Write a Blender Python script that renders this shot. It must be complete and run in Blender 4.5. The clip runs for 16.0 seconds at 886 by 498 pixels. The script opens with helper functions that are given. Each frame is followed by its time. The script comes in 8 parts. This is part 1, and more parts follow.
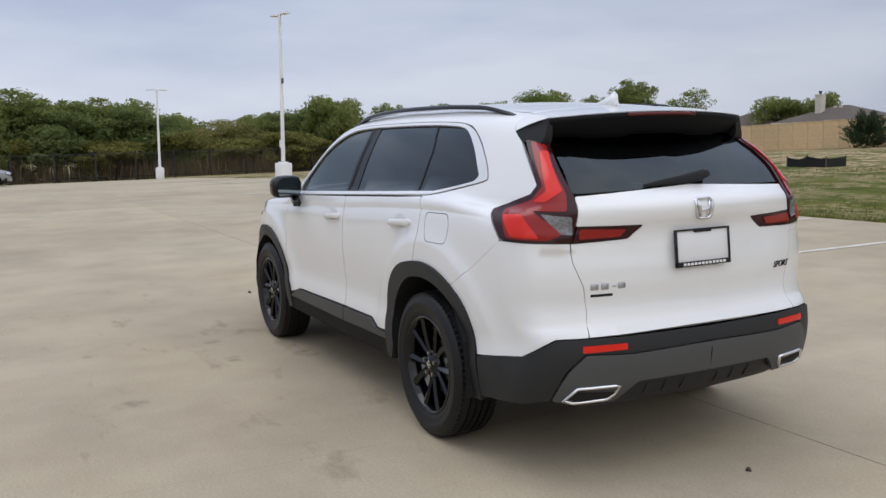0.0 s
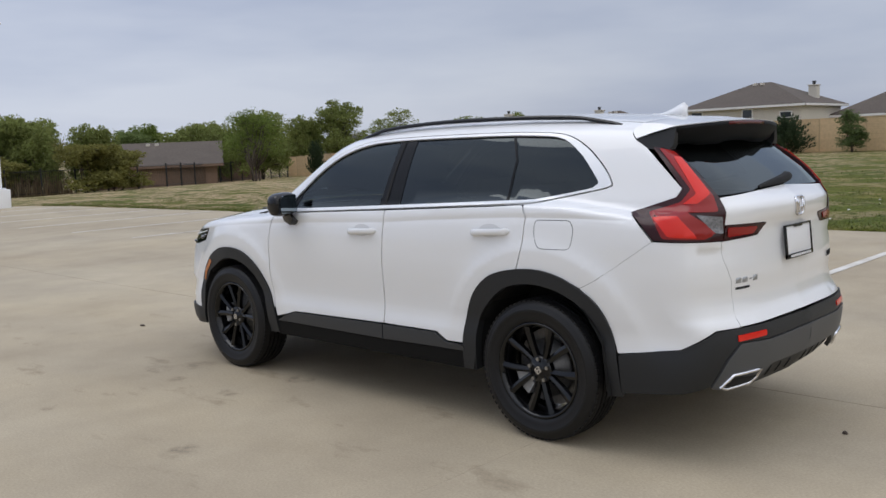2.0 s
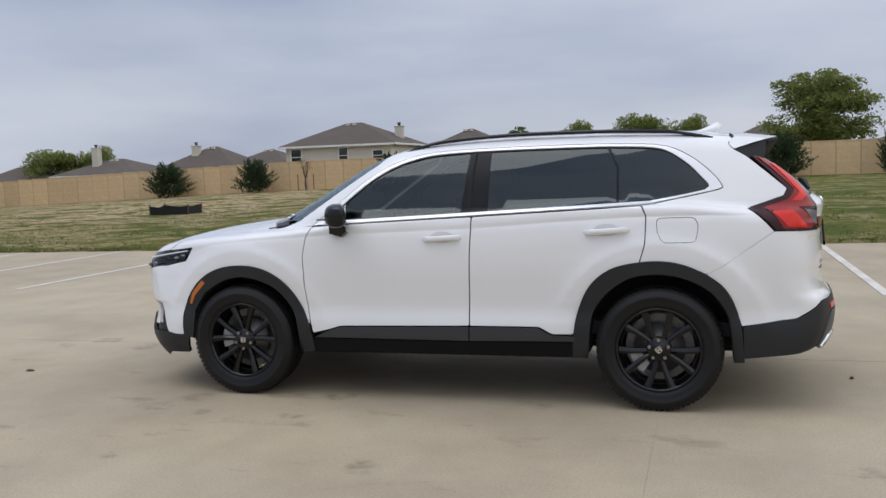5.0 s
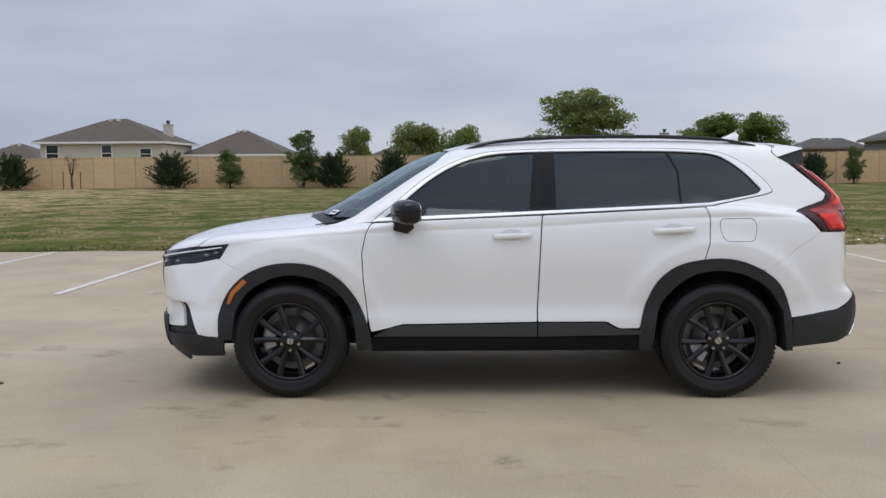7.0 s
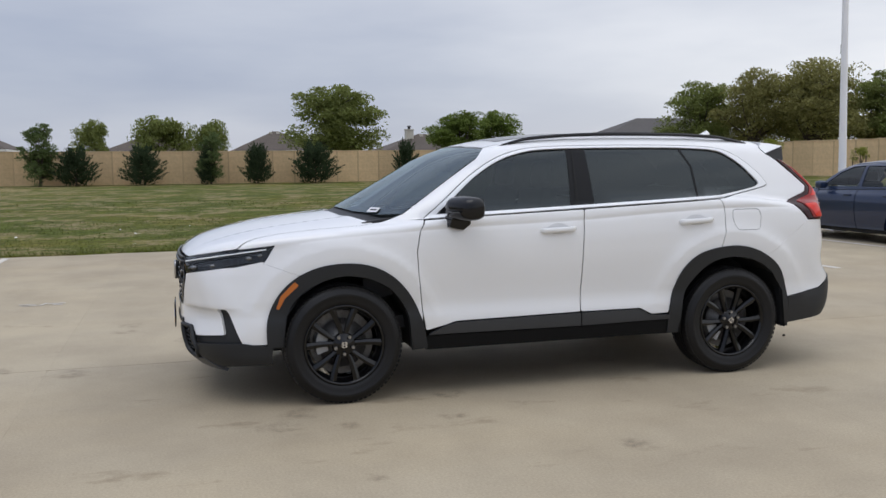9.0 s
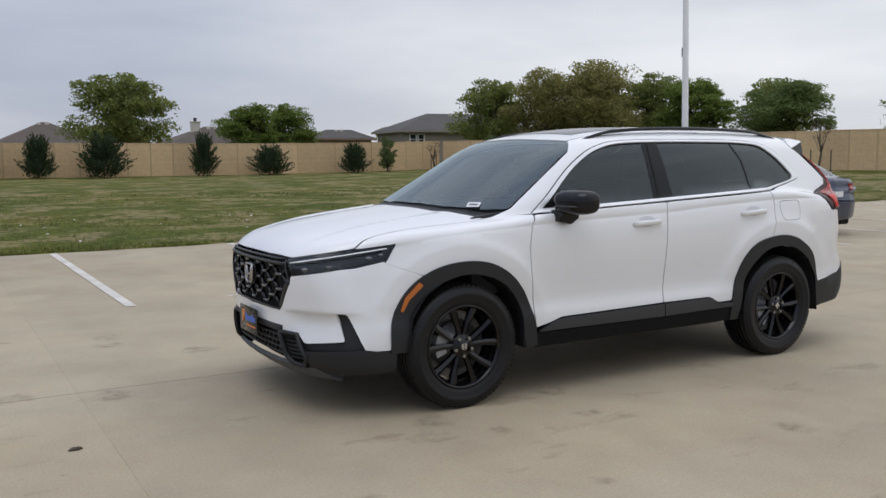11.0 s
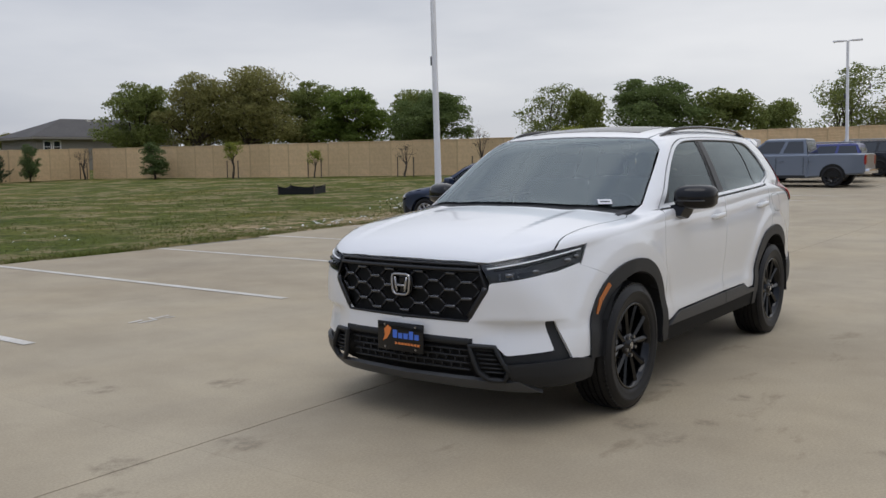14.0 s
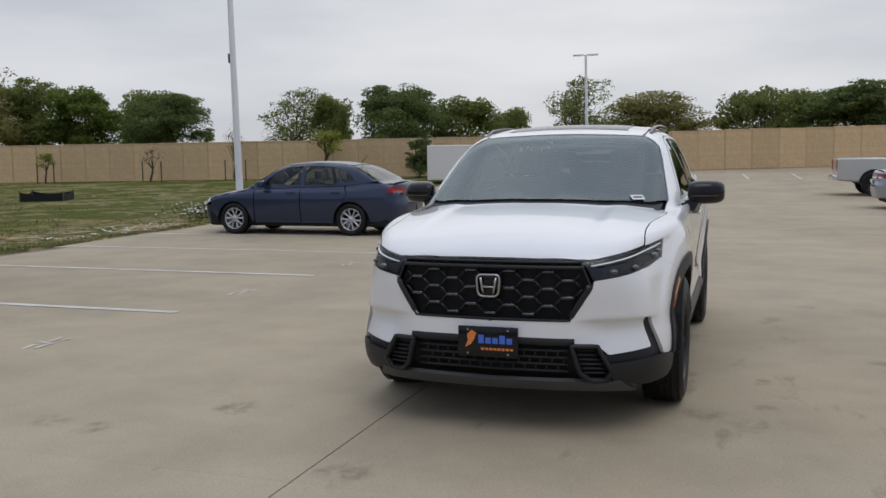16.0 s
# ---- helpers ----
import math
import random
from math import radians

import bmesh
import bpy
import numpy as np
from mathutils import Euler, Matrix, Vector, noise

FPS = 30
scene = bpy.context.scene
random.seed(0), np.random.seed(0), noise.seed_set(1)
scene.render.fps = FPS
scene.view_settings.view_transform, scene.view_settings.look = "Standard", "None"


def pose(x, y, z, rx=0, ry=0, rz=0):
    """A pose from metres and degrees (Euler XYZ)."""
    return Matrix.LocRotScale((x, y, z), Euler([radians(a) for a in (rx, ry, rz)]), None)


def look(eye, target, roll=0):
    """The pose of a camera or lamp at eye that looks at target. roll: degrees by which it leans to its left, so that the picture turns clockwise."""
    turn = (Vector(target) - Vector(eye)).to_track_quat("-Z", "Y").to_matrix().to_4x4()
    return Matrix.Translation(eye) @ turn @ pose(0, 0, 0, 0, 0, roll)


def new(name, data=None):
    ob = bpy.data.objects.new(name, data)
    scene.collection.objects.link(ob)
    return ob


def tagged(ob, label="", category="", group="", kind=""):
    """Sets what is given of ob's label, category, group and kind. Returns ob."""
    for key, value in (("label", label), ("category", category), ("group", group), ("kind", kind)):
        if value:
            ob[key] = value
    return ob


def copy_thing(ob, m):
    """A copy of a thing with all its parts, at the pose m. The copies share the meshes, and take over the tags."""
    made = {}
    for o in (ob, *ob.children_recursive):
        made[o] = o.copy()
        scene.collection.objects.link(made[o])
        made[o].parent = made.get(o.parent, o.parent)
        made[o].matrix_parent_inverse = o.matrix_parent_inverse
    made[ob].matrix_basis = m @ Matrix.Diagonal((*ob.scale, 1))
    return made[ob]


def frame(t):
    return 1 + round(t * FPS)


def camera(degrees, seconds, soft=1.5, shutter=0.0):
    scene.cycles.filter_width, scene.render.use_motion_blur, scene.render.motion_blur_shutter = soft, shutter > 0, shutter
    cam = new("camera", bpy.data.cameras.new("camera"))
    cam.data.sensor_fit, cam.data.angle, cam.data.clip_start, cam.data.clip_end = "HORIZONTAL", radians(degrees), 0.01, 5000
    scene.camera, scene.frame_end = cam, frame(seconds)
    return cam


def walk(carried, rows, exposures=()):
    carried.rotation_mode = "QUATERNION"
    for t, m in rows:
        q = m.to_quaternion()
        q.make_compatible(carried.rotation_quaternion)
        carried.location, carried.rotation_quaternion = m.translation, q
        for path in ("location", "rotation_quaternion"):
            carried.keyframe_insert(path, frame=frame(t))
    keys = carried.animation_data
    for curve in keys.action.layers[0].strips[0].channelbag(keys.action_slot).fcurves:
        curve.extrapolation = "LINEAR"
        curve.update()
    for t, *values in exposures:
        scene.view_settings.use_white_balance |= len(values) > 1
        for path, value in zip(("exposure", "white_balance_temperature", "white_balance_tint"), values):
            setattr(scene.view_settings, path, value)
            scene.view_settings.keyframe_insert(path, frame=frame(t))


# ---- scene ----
from mathutils.geometry import delaunay_2d_cdt as delaunay

cam = camera(52.6, 16.0)
PATH = [
    (0, (-5.294, 2.828, 1.5), (-3.529, 1.92, 1.25), -1.4),
    (0.5, (-5.072, 3.277, 1.52), (-3.389, 2.227, 1.266), -1.3),
    (1, (-4.716, 3.664, 1.543), (-3.116, 2.492, 1.289), -2.1),
    (1.5, (-4.429, 4.047, 1.534), (-2.945, 2.728, 1.294), -1.9),
    (2, (-4.083, 4.445, 1.514), (-2.716, 3.003, 1.287), -2.2),
    (2.5, (-3.756, 4.811, 1.493), (-2.513, 3.258, 1.282), -2.6),
    (3, (-3.393, 5.23, 1.499), (-2.262, 3.594, 1.287), -2.9),
    (3.5, (-2.979, 5.511, 1.475), (-1.957, 3.803, 1.275), -3.0),
    (4, (-2.548, 5.782, 1.463), (-1.676, 3.992, 1.271), -2.5),
    (6.5, (-0.212, 6.439, 1.455), (-0.043, 4.454, 1.279), -1.0),
    (7, (0.265, 6.483, 1.45), (0.305, 4.491, 1.272), -0.3),
    (7.5, (0.751, 6.434, 1.464), (0.651, 4.445, 1.287), -0.5),
    (8, (1.267, 6.411, 1.461), (1.007, 4.437, 1.281), -0.7),
    (10.5, (3.616, 5.569, 1.474), (2.715, 3.795, 1.271), -0.1),
    (11, (4.046, 5.262, 1.471), (3.041, 3.545, 1.264), -0.3),
    (11.5, (4.413, 4.967, 1.468), (3.32, 3.305, 1.259), -0.6),
    (12, (4.837, 4.628, 1.476), (3.635, 3.042, 1.276), -1.0),
    (12.5, (5.146, 4.256, 1.462), (3.854, 2.743, 1.264), -1.2),
    (13, (5.546, 3.858, 1.45), (4.122, 2.467, 1.259), -0.9),
    (13.5, (5.8, 3.455, 1.427), (4.286, 2.162, 1.232), -0.7),
    (14, (6.064, 3.002, 1.43), (4.455, 1.83, 1.234), -0.7),
    (14.5, (6.287, 2.587, 1.434), (4.59, 1.546, 1.248), -0.9),
    (15, (6.451, 2.11, 1.415), (4.693, 1.174, 1.233), -1.2),
    (15.5, (6.569, 1.675, 1.387), (4.741, 0.884, 1.209), -1.1),
    (16, (6.661, 1.218, 1.391), (4.774, 0.583, 1.2), -0.6),
]
walk(cam, [(t, look(eye, target, roll)) for t, eye, target, roll in PATH], [(0, -0.15), (2, -0.22), (4, -0.18), (8, -0.20), (12.5, -0.40), (16, -0.57)])

# ---- world and light: an overcast spring sky ----
world = bpy.data.worlds.new("overcast_sky")
scene.world = world
world.use_nodes = True
wn, wl = world.node_tree.nodes, world.node_tree.links
wn.clear()
w_out = wn.new("ShaderNodeOutputWorld")
w_bg = wn.new("ShaderNodeBackground")
w_co = wn.new("ShaderNodeTexCoord")
w_sep = wn.new("ShaderNodeSeparateXYZ")
wl.new(w_co.outputs["Generated"], w_sep.inputs[0])
w_sky = wn.new("ShaderNodeTexSky")
w_sky.sky_type, w_sky.sun_disc = "NISHITA", False
w_sky.sun_elevation, w_sky.sun_rotation = radians(50), radians(200)
w_sky_dim = wn.new("ShaderNodeMix")
w_sky_dim.data_type, w_sky_dim.blend_type = "RGBA", "MULTIPLY"
w_sky_dim.inputs["Factor"].default_value = 1
w_sky_dim.inputs["B"].default_value = (0.10, 0.10, 0.10, 1)
wl.new(w_sky.outputs[0], w_sky_dim.inputs["A"])
# cloud sheet: flattened noise, so that the clouds lie in long bands near the horizon
w_map = wn.new("ShaderNodeMapping")
w_map.inputs["Scale"].default_value = (1.0, 1.0, 4.5)
wl.new(w_co.outputs["Generated"], w_map.inputs[0])
w_noise = wn.new("ShaderNodeTexNoise")
w_noise.inputs["Scale"].default_value, w_noise.inputs["Detail"].default_value = 1.7, 5
w_noise.inputs["Roughness"].default_value = 0.5
wl.new(w_map.outputs[0], w_noise.inputs["Vector"])
w_ramp = wn.new("ShaderNodeValToRGB")
cr = w_ramp.color_ramp
cr.elements[0].position, cr.elements[0].color = 0.36, (0.38, 0.44, 0.605, 1)
cr.elements[1].position, cr.elements[1].color = 0.68, (0.63, 0.675, 0.79, 1)
wl.new(w_noise.outputs[0], w_ramp.inputs[0])
# a sky evenly covered is brighter overhead than at the horizon
w_up = wn.new("ShaderNodeMapRange")
w_up.inputs["From Min"].default_value, w_up.inputs["From Max"].default_value = 0.22, 1.0
w_up.inputs["To Min"].default_value, w_up.inputs["To Max"].default_value = 1.0, 2.2
wl.new(w_sep.outputs["Z"], w_up.inputs["Value"])
w_mul = wn.new("ShaderNodeVectorMath")
w_mul.operation = "SCALE"
wl.new(w_ramp.outputs[0], w_mul.inputs[0])
w_east = wn.new("ShaderNodeMapRange")
w_east.inputs["From Min"].default_value, w_east.inputs["From Max"].default_value = 0.6, 1.0
w_east.inputs["To Min"].default_value, w_east.inputs["To Max"].default_value = 1.0, 1.22
wl.new(w_sep.outputs["X"], w_east.inputs["Value"])
w_bright = wn.new("ShaderNodeMath")
w_bright.operation = "MULTIPLY"
wl.new(w_up.outputs[0], w_bright.inputs[0])
wl.new(w_east.outputs[0], w_bright.inputs[1])
wl.new(w_bright.outputs[0], w_mul.inputs["Scale"])
# paler towards the west and just over the horizon
w_west = wn.new("ShaderNodeMapRange")
w_west.inputs["From Min"].default_value, w_west.inputs["From Max"].default_value = 0.10, -1.0
w_west.inputs["To Min"].default_value, w_west.inputs["To Max"].default_value = 0.0, 0.9
wl.new(w_sep.outputs["X"], w_west.inputs["Value"])
w_mix = wn.new("ShaderNodeMix")
w_mix.data_type = "RGBA"
wl.new(w_west.outputs[0], w_mix.inputs["Factor"])
wl.new(w_mul.outputs[0], w_mix.inputs["A"])
w_pale = wn.new("ShaderNodeVectorMath")
w_pale.operation = "SCALE"
w_pale_col = wn.new("ShaderNodeValToRGB")
w_pale_col.color_ramp.elements[0].position, w_pale_col.color_ramp.elements[0].color = 0.38, (1.0, 1.02, 1.07, 1)
w_pale_col.color_ramp.elements[1].position, w_pale_col.color_ramp.elements[1].color = 0.60, (1.29, 1.29, 1.31, 1)
wl.new(w_noise.outputs[0], w_pale_col.inputs[0])
wl.new(w_pale_col.outputs[0], w_pale.inputs[0])
wl.new(w_up.outputs[0], w_pale.inputs["Scale"])
wl.new(w_pale.outputs[0], w_mix.inputs["B"])
w_all = wn.new("ShaderNodeMix")
w_all.data_type = "RGBA"
w_all.inputs["Factor"].default_value = 0.9
wl.new(w_sky_dim.outputs["Result"], w_all.inputs["A"])
wl.new(w_mix.outputs["Result"], w_all.inputs["B"])
wl.new(w_all.outputs["Result"], w_bg.inputs["Color"])
w_bg.inputs["Strength"].default_value = 1.0
wl.new(w_bg.outputs[0], w_out.inputs[0])

sun = new("sun", bpy.data.lights.new("sun", "SUN"))
sun.data.energy, sun.data.angle, sun.data.color = 0.85, radians(40), (1.0, 0.97, 0.93)
sun.matrix_world = look((5, 4, 14), (0, 0, 0))

# ---- materials ----
def material(name, color, rough=0.5, metal=0.0, grain=0.0, grain_scale=60.0, blotch=0.0, blotch_scale=3.0, bump=0.0, coat=0.0,
             spec=0.5, per_object=0.0, per_island=0.0, second=None):
    """A surface with a base colour, varied at two scales: fine grain and broad blotches (towards the second colour)."""
    m = bpy.data.materials.new(name)
    m.use_nodes = True
    n, l = m.node_tree.nodes, m.node_tree.links
    p = n["Principled BSDF"]
    p.inputs["Roughness"].default_value, p.inputs["Metallic"].default_value = rough, metal
    p.inputs["Coat Weight"].default_value, p.inputs["Coat Roughness"].default_value = coat, 0.03
    p.inputs["Specular IOR Level"].default_value = spec
    p.inputs["Base Color"].default_value = (*color, 1)
    co = n.new("ShaderNodeTexCoord")
    last = None

    def noise_at(scale, detail=4):
        t = n.new("ShaderNodeTexNoise")
        t.inputs["Scale"].default_value, t.inputs["Detail"].default_value = scale, detail
        l.new(co.outputs["Object"], t.inputs["Vector"])
        return t

    def mixed(factor, other, low, high):
        nonlocal last
        r = n.new("ShaderNodeMapRange")
        r.inputs["From Min"].default_value, r.inputs["From Max"].default_value = 0.35, 0.65
        r.inputs["To Min"].default_value, r.inputs["To Max"].default_value = low, high
        l.new(factor, r.inputs["Value"])
        mx = n.new("ShaderNodeMix")
        mx.data_type = "RGBA"
        l.new(r.outputs[0], mx.inputs["Factor"])
        if last is None:
            mx.inputs["A"].default_value = (*color, 1)
        else:
            l.new(last, mx.inputs["A"])
        mx.inputs["B"].default_value = (*other, 1)
        last = mx.outputs["Result"]

    if blotch:
        mixed(noise_at(blotch_scale).outputs[0], second or [c * 0.55 for c in color], 0, blotch)
    if grain:
        mixed(noise_at(grain_scale, 2).outputs[0], [c * 0.5 for c in color], 0, grain)
    for amount, node, out in ((per_object, "ShaderNodeObjectInfo", "Random"), (per_island, "ShaderNodeNewGeometry", "Random Per Island")):
        if amount:
            i = n.new(node)
            h = n.new("ShaderNodeHueSaturation")
            r = n.new("ShaderNodeMapRange")
            r.inputs["To Min"].default_value, r.inputs["To Max"].default_value = 1 - amount, 1 + amount
            l.new(i.outputs[out], r.inputs["Value"])
            l.new(r.outputs[0], h.inputs["Value"])
            if last is None:
                h.inputs["Color"].default_value = (*color, 1)
            else:
                l.new(last, h.inputs["Color"])
            last = h.outputs[0]
    if last is not None:
        l.new(last, p.inputs["Base Color"])
    if bump:
        b = n.new("ShaderNodeBump")
        b.inputs["Strength"].default_value, b.inputs["Distance"].default_value = bump, 0.01
        l.new(noise_at(grain_scale, 3).outputs[0], b.inputs["Height"])
        l.new(b.outputs[0], p.inputs["Normal"])
    return m


def glass(name, tint, rough=0.0, ior=1.5, gleam=(1, 1, 1)):
    """A thin tinted pane: it lets through the tint and mirrors the rest by its angle."""
    m = bpy.data.materials.new(name)
    m.use_nodes = True
    n, l = m.node_tree.nodes, m.node_tree.links
    n.clear()
    out, mix, tr, gl, fr = (n.new("ShaderNode" + k) for k in ("OutputMaterial", "MixShader", "BsdfTransparent", "BsdfGlossy", "Fresnel"))
    tr.inputs[0].default_value = (*tint, 1)
    gl.inputs["Roughness"].default_value = rough
    gl.inputs["Color"].default_value = (*gleam, 1)
    fr.inputs[0].default_value = ior
    l.new(fr.outputs[0], mix.inputs[0])
    l.new(tr.outputs[0], mix.inputs[1])
    l.new(gl.outputs[0], mix.inputs[2])
    l.new(mix.outputs[0], out.inputs[0])
    return m


def lit(name, color, strength):
    m = bpy.data.materials.new(name)
    m.use_nodes = True
    p = m.node_tree.nodes["Principled BSDF"]
    p.inputs["Base Color"].default_value = (*color, 1)
    p.inputs["Emission Color"].default_value, p.inputs["Emission Strength"].default_value = (*color, 1), strength
    return m


PAINT = material("white_pearl_paint", (0.80, 0.80, 0.795), 0.28, coat=1.0, grain=0.02, grain_scale=900)
CLAD = material("dark_textured_plastic", (0.0165, 0.0175, 0.019), 0.5, grain=0.25, grain_scale=700, bump=0.05, spec=0.4)
GREY_PLASTIC = material("grey_plastic", (0.066, 0.068, 0.070), 0.5, grain=0.1, grain_scale=600)
# lighter copy of the cladding: light on the door's upward facet put into the colour
LIT_CLAD = material("lit_textured_plastic", (0.030, 0.0315, 0.034), 0.42, grain=0.2, grain_scale=700, bump=0.04)
GLOSS_BLACK = material("gloss_black", (0.005, 0.005, 0.006), 0.14, spec=0.42)
PILLAR = material("pillar_black", (0.006, 0.0063, 0.007), 0.3, spec=0.22)
BLACK = material("matt_black", (0.004, 0.004, 0.004), 0.8)
SILL_BLACK = material("sill_black", (0.005, 0.0052, 0.0056), 0.6, spec=0.15, grain=0.2, grain_scale=700)
RUBBER = material("tyre_rubber", (0.0065, 0.0065, 0.0072), 0.5, spec=0.32, grain=0.3, grain_scale=120, blotch=0.3, blotch_scale=9, second=(0.013, 0.012, 0.011))
RIM = material("black_alloy", (0.0028, 0.0028, 0.0033), 0.11, spec=0.42)
CHROME = material("chrome", (0.75, 0.75, 0.77), 0.12, 1.0)
SATIN = material("satin_chrome", (0.44, 0.43, 0.42), 0.28, 1.0)
DISC = material("grey_brake_disc", (0.19, 0.185, 0.18), 0.45, 0.8, grain=0.4, grain_scale=60)
CALIPER = material("cast_caliper", (0.33, 0.335, 0.34), 0.5, 0.3, grain=0.3, grain_scale=80)
STEEL = material("bare_steel", (0.35, 0.34, 0.33), 0.38, 1.0, grain=0.3, grain_scale=90)
TINT = glass("tinted_glass", (0.12, 0.15, 0.148), ior=1.60, gleam=(0.88, 0.98, 1.0))
PRIVACY = glass("privacy_glass", (0.022, 0.027, 0.027), ior=1.60, gleam=(0.88, 0.98, 1.0))
GRILLE_BLACK = material("satin_black", (0.010, 0.010, 0.011), 0.32)
# grille black made greyer: the ledges' sky highlight is put into the colour
LEDGE = material("ledge_lit_black", (0.045, 0.046, 0.049), 0.2, coat=0.8)
LAMP_DARK = material("smoked_lamp_bowl", (0.006, 0.0062, 0.007), 0.2, coat=0.3)
LAMP_RIM = material("maroon_lamp_rim", (0.030, 0.005, 0.006), 0.2, spec=0.35)
RIBBED = material("ribbed_clear_lens", (0.24, 0.24, 0.25), 0.25, 0.2, grain=0.9, grain_scale=90)
BADGE = material("grey_badge", (0.42, 0.43, 0.44), 0.35, 0.7)
SURROUND = material("bright_satin_trim", (0.78, 0.785, 0.79), 0.38, 0.45)
MIRROR = material("mirror_glass", (0.20, 0.23, 0.24), 0.03, 1.0)
LENS = material("lamp_lens", (0.10, 0.105, 0.11), 0.06, 0.6, coat=1.0)
SCREEN = glass("windscreen_glass", (0.28, 0.35, 0.36), ior=2.15, gleam=(0.78, 0.89, 0.93))
CLEAR = glass("clear_lens", (0.85, 0.87, 0.88), ior=1.33)
RED = material("red_lens", (0.66, 0.022, 0.012), 0.15, coat=0.15, spec=0.35)
RED_DARK = material("dark_red_lens", (0.26, 0.011, 0.009), 0.15, coat=0.15, spec=0.35)
LAMP_RED = material("unlit_brake_lens", (0.10, 0.010, 0.009), 0.2, spec=0.4)
AMBER = material("amber_lens", (0.46, 0.125, 0.018), 0.15, coat=0.5)
# unlit reflective strip; a faint glow stands in for the light it mirrors
DRL = lit("running_strip_glow", (0.72, 0.74, 0.77), 0.2)
LAMP_WHITE = material("lamp_reflector", (0.7, 0.7, 0.72), 0.15, 0.8)
CLOTH = material("black_cloth", (0.045, 0.045, 0.047), 0.9, grain=0.2, grain_scale=300)
BLUE_PRINT = material("blue_print", (0.06, 0.16, 0.62), 0.4)
ORANGE_PRINT = material("orange_print", (0.75, 0.22, 0.05), 0.4)
WHITE_PRINT = material("white_print", (0.75, 0.75, 0.75), 0.5)


# ---- building helpers ----
def part(name, bm, mat, parent, label=""):
    """Links a bmesh (or a mesh) as one mesh object under a thing or a part."""
    me = bm
    if isinstance(bm, bmesh.types.BMesh):
        me = bpy.data.meshes.new(name)
        bm.normal_update()
        bm.to_mesh(me)
        bm.free()
    if mat is not None and not me.materials:
        me.materials.append(mat)
    ob = new(name, me)
    ob.parent = parent
    return tagged(ob, label)


def thing(name, label, category, place=(0, 0, 0), turn=0.0, group="", kind=""):
    """An Empty at a thing's base."""
    ob = new(name)
    ob.matrix_basis = pose(*place, 0, 0, turn)
    ob.empty_display_size = 0.2
    return tagged(ob, label, category, group, kind)


def smooth(bm, angle=None):
    for f in bm.faces:
        f.smooth = True
    if angle is not None:
        for e in bm.edges:
            e.smooth = len(e.link_faces) < 2 or e.calc_face_angle(0) < radians(angle)
    return bm


def box(bm, lo, hi, bevel=0.0, m=None):
    """A box between two corners, bevelled, added to bm."""
    got = bmesh.ops.create_cube(bm, size=1)["verts"]
    c, s = [(a + b) / 2 for a, b in zip(lo, hi)], [b - a for a, b in zip(lo, hi)]
    for v in got:
        v.co = Vector([c[i] + v.co[i] * s[i] for i in range(3)])
    if bevel:
        es = list({e for v in got for e in v.link_edges})
        made = bmesh.ops.bevel(bm, geom=es, offset=bevel, segments=2, affect="EDGES", profile=0.5)
        got = made["verts"] + [v for v in got if v.is_valid]
    if m is not None:
        for v in set(got):
            v.co = m @ v.co
    return got


def tube(bm, a, b, r, r2=None, sides=12, caps=True):
    """A round bar from a to b."""
    a, b = Vector(a), Vector(b)
    turn = (b - a).to_track_quat("Z", "Y").to_matrix().to_4x4()
    return bmesh.ops.create_cone(bm, cap_ends=caps, segments=sides, radius1=r, radius2=r if r2 is None else r2, depth=(b - a).length,
                                 matrix=Matrix.Translation((a + b) / 2) @ turn)["verts"]


def loft(bm, rings, closed=True, caps=True):
    """Skins rows of points."""
    vs = [[bm.verts.new(p) for p in ring] for ring in rings]
    n = len(vs[0])
    for a, b in zip(vs, vs[1:]):
        for i in range(n if closed else n - 1):
            j = (i + 1) % n
            bm.faces.new((a[i], a[j], b[j], b[i]))
    if caps and closed:
        bm.faces.new(vs[0][::-1])
        bm.faces.new(vs[-1])
    return vs


def lathe(bm, profile, sides=64, axis="y"):
    """Turns (radius, along) pairs round an axis."""
    rings = []
    for r, h in profile:
        ring = []
        for i in range(sides):
            a = 2 * math.pi * i / sides
            c, s = r * math.cos(a), r * math.sin(a)
            ring.append((c, h, s) if axis == "y" else (c, s, h))
        rings.append(ring)
    return loft(bm, rings, caps=False)


def fillet(pts, r, n=4):
    """Rounds the corners of a closed 2D outline."""
    pts = [np.array(p, float) for p in pts]
    out = []
    for i, p in enumerate(pts):
        a, b = pts[i - 1] - p, pts[(i + 1) % len(pts)] - p
        la, lb = np.linalg.norm(a), np.linalg.norm(b)
        if la < 1e-6 or lb < 1e-6:
            continue
        a, b = a / la, b / lb
        cos = float(np.clip(a @ b, -1, 1))
        if cos < -0.94 or r <= 0:
            out.append(p)
            continue
        cut = min(r, la * 0.45, lb * 0.45)
        for k in range(n + 1):
            t = k / n
            out.append((1 - t) ** 2 * (p + a * cut) + 2 * t * (1 - t) * p + t * t * (p + b * cut))
    return out


def resampled(pts, step):
    out = []
    for i, p in enumerate(pts):
        q = pts[(i + 1) % len(pts)]
        k = max(1, int(math.ceil(np.linalg.norm(q - p) / step)))
        out += [p + (q - p) * j / k for j in range(k)]
    return out


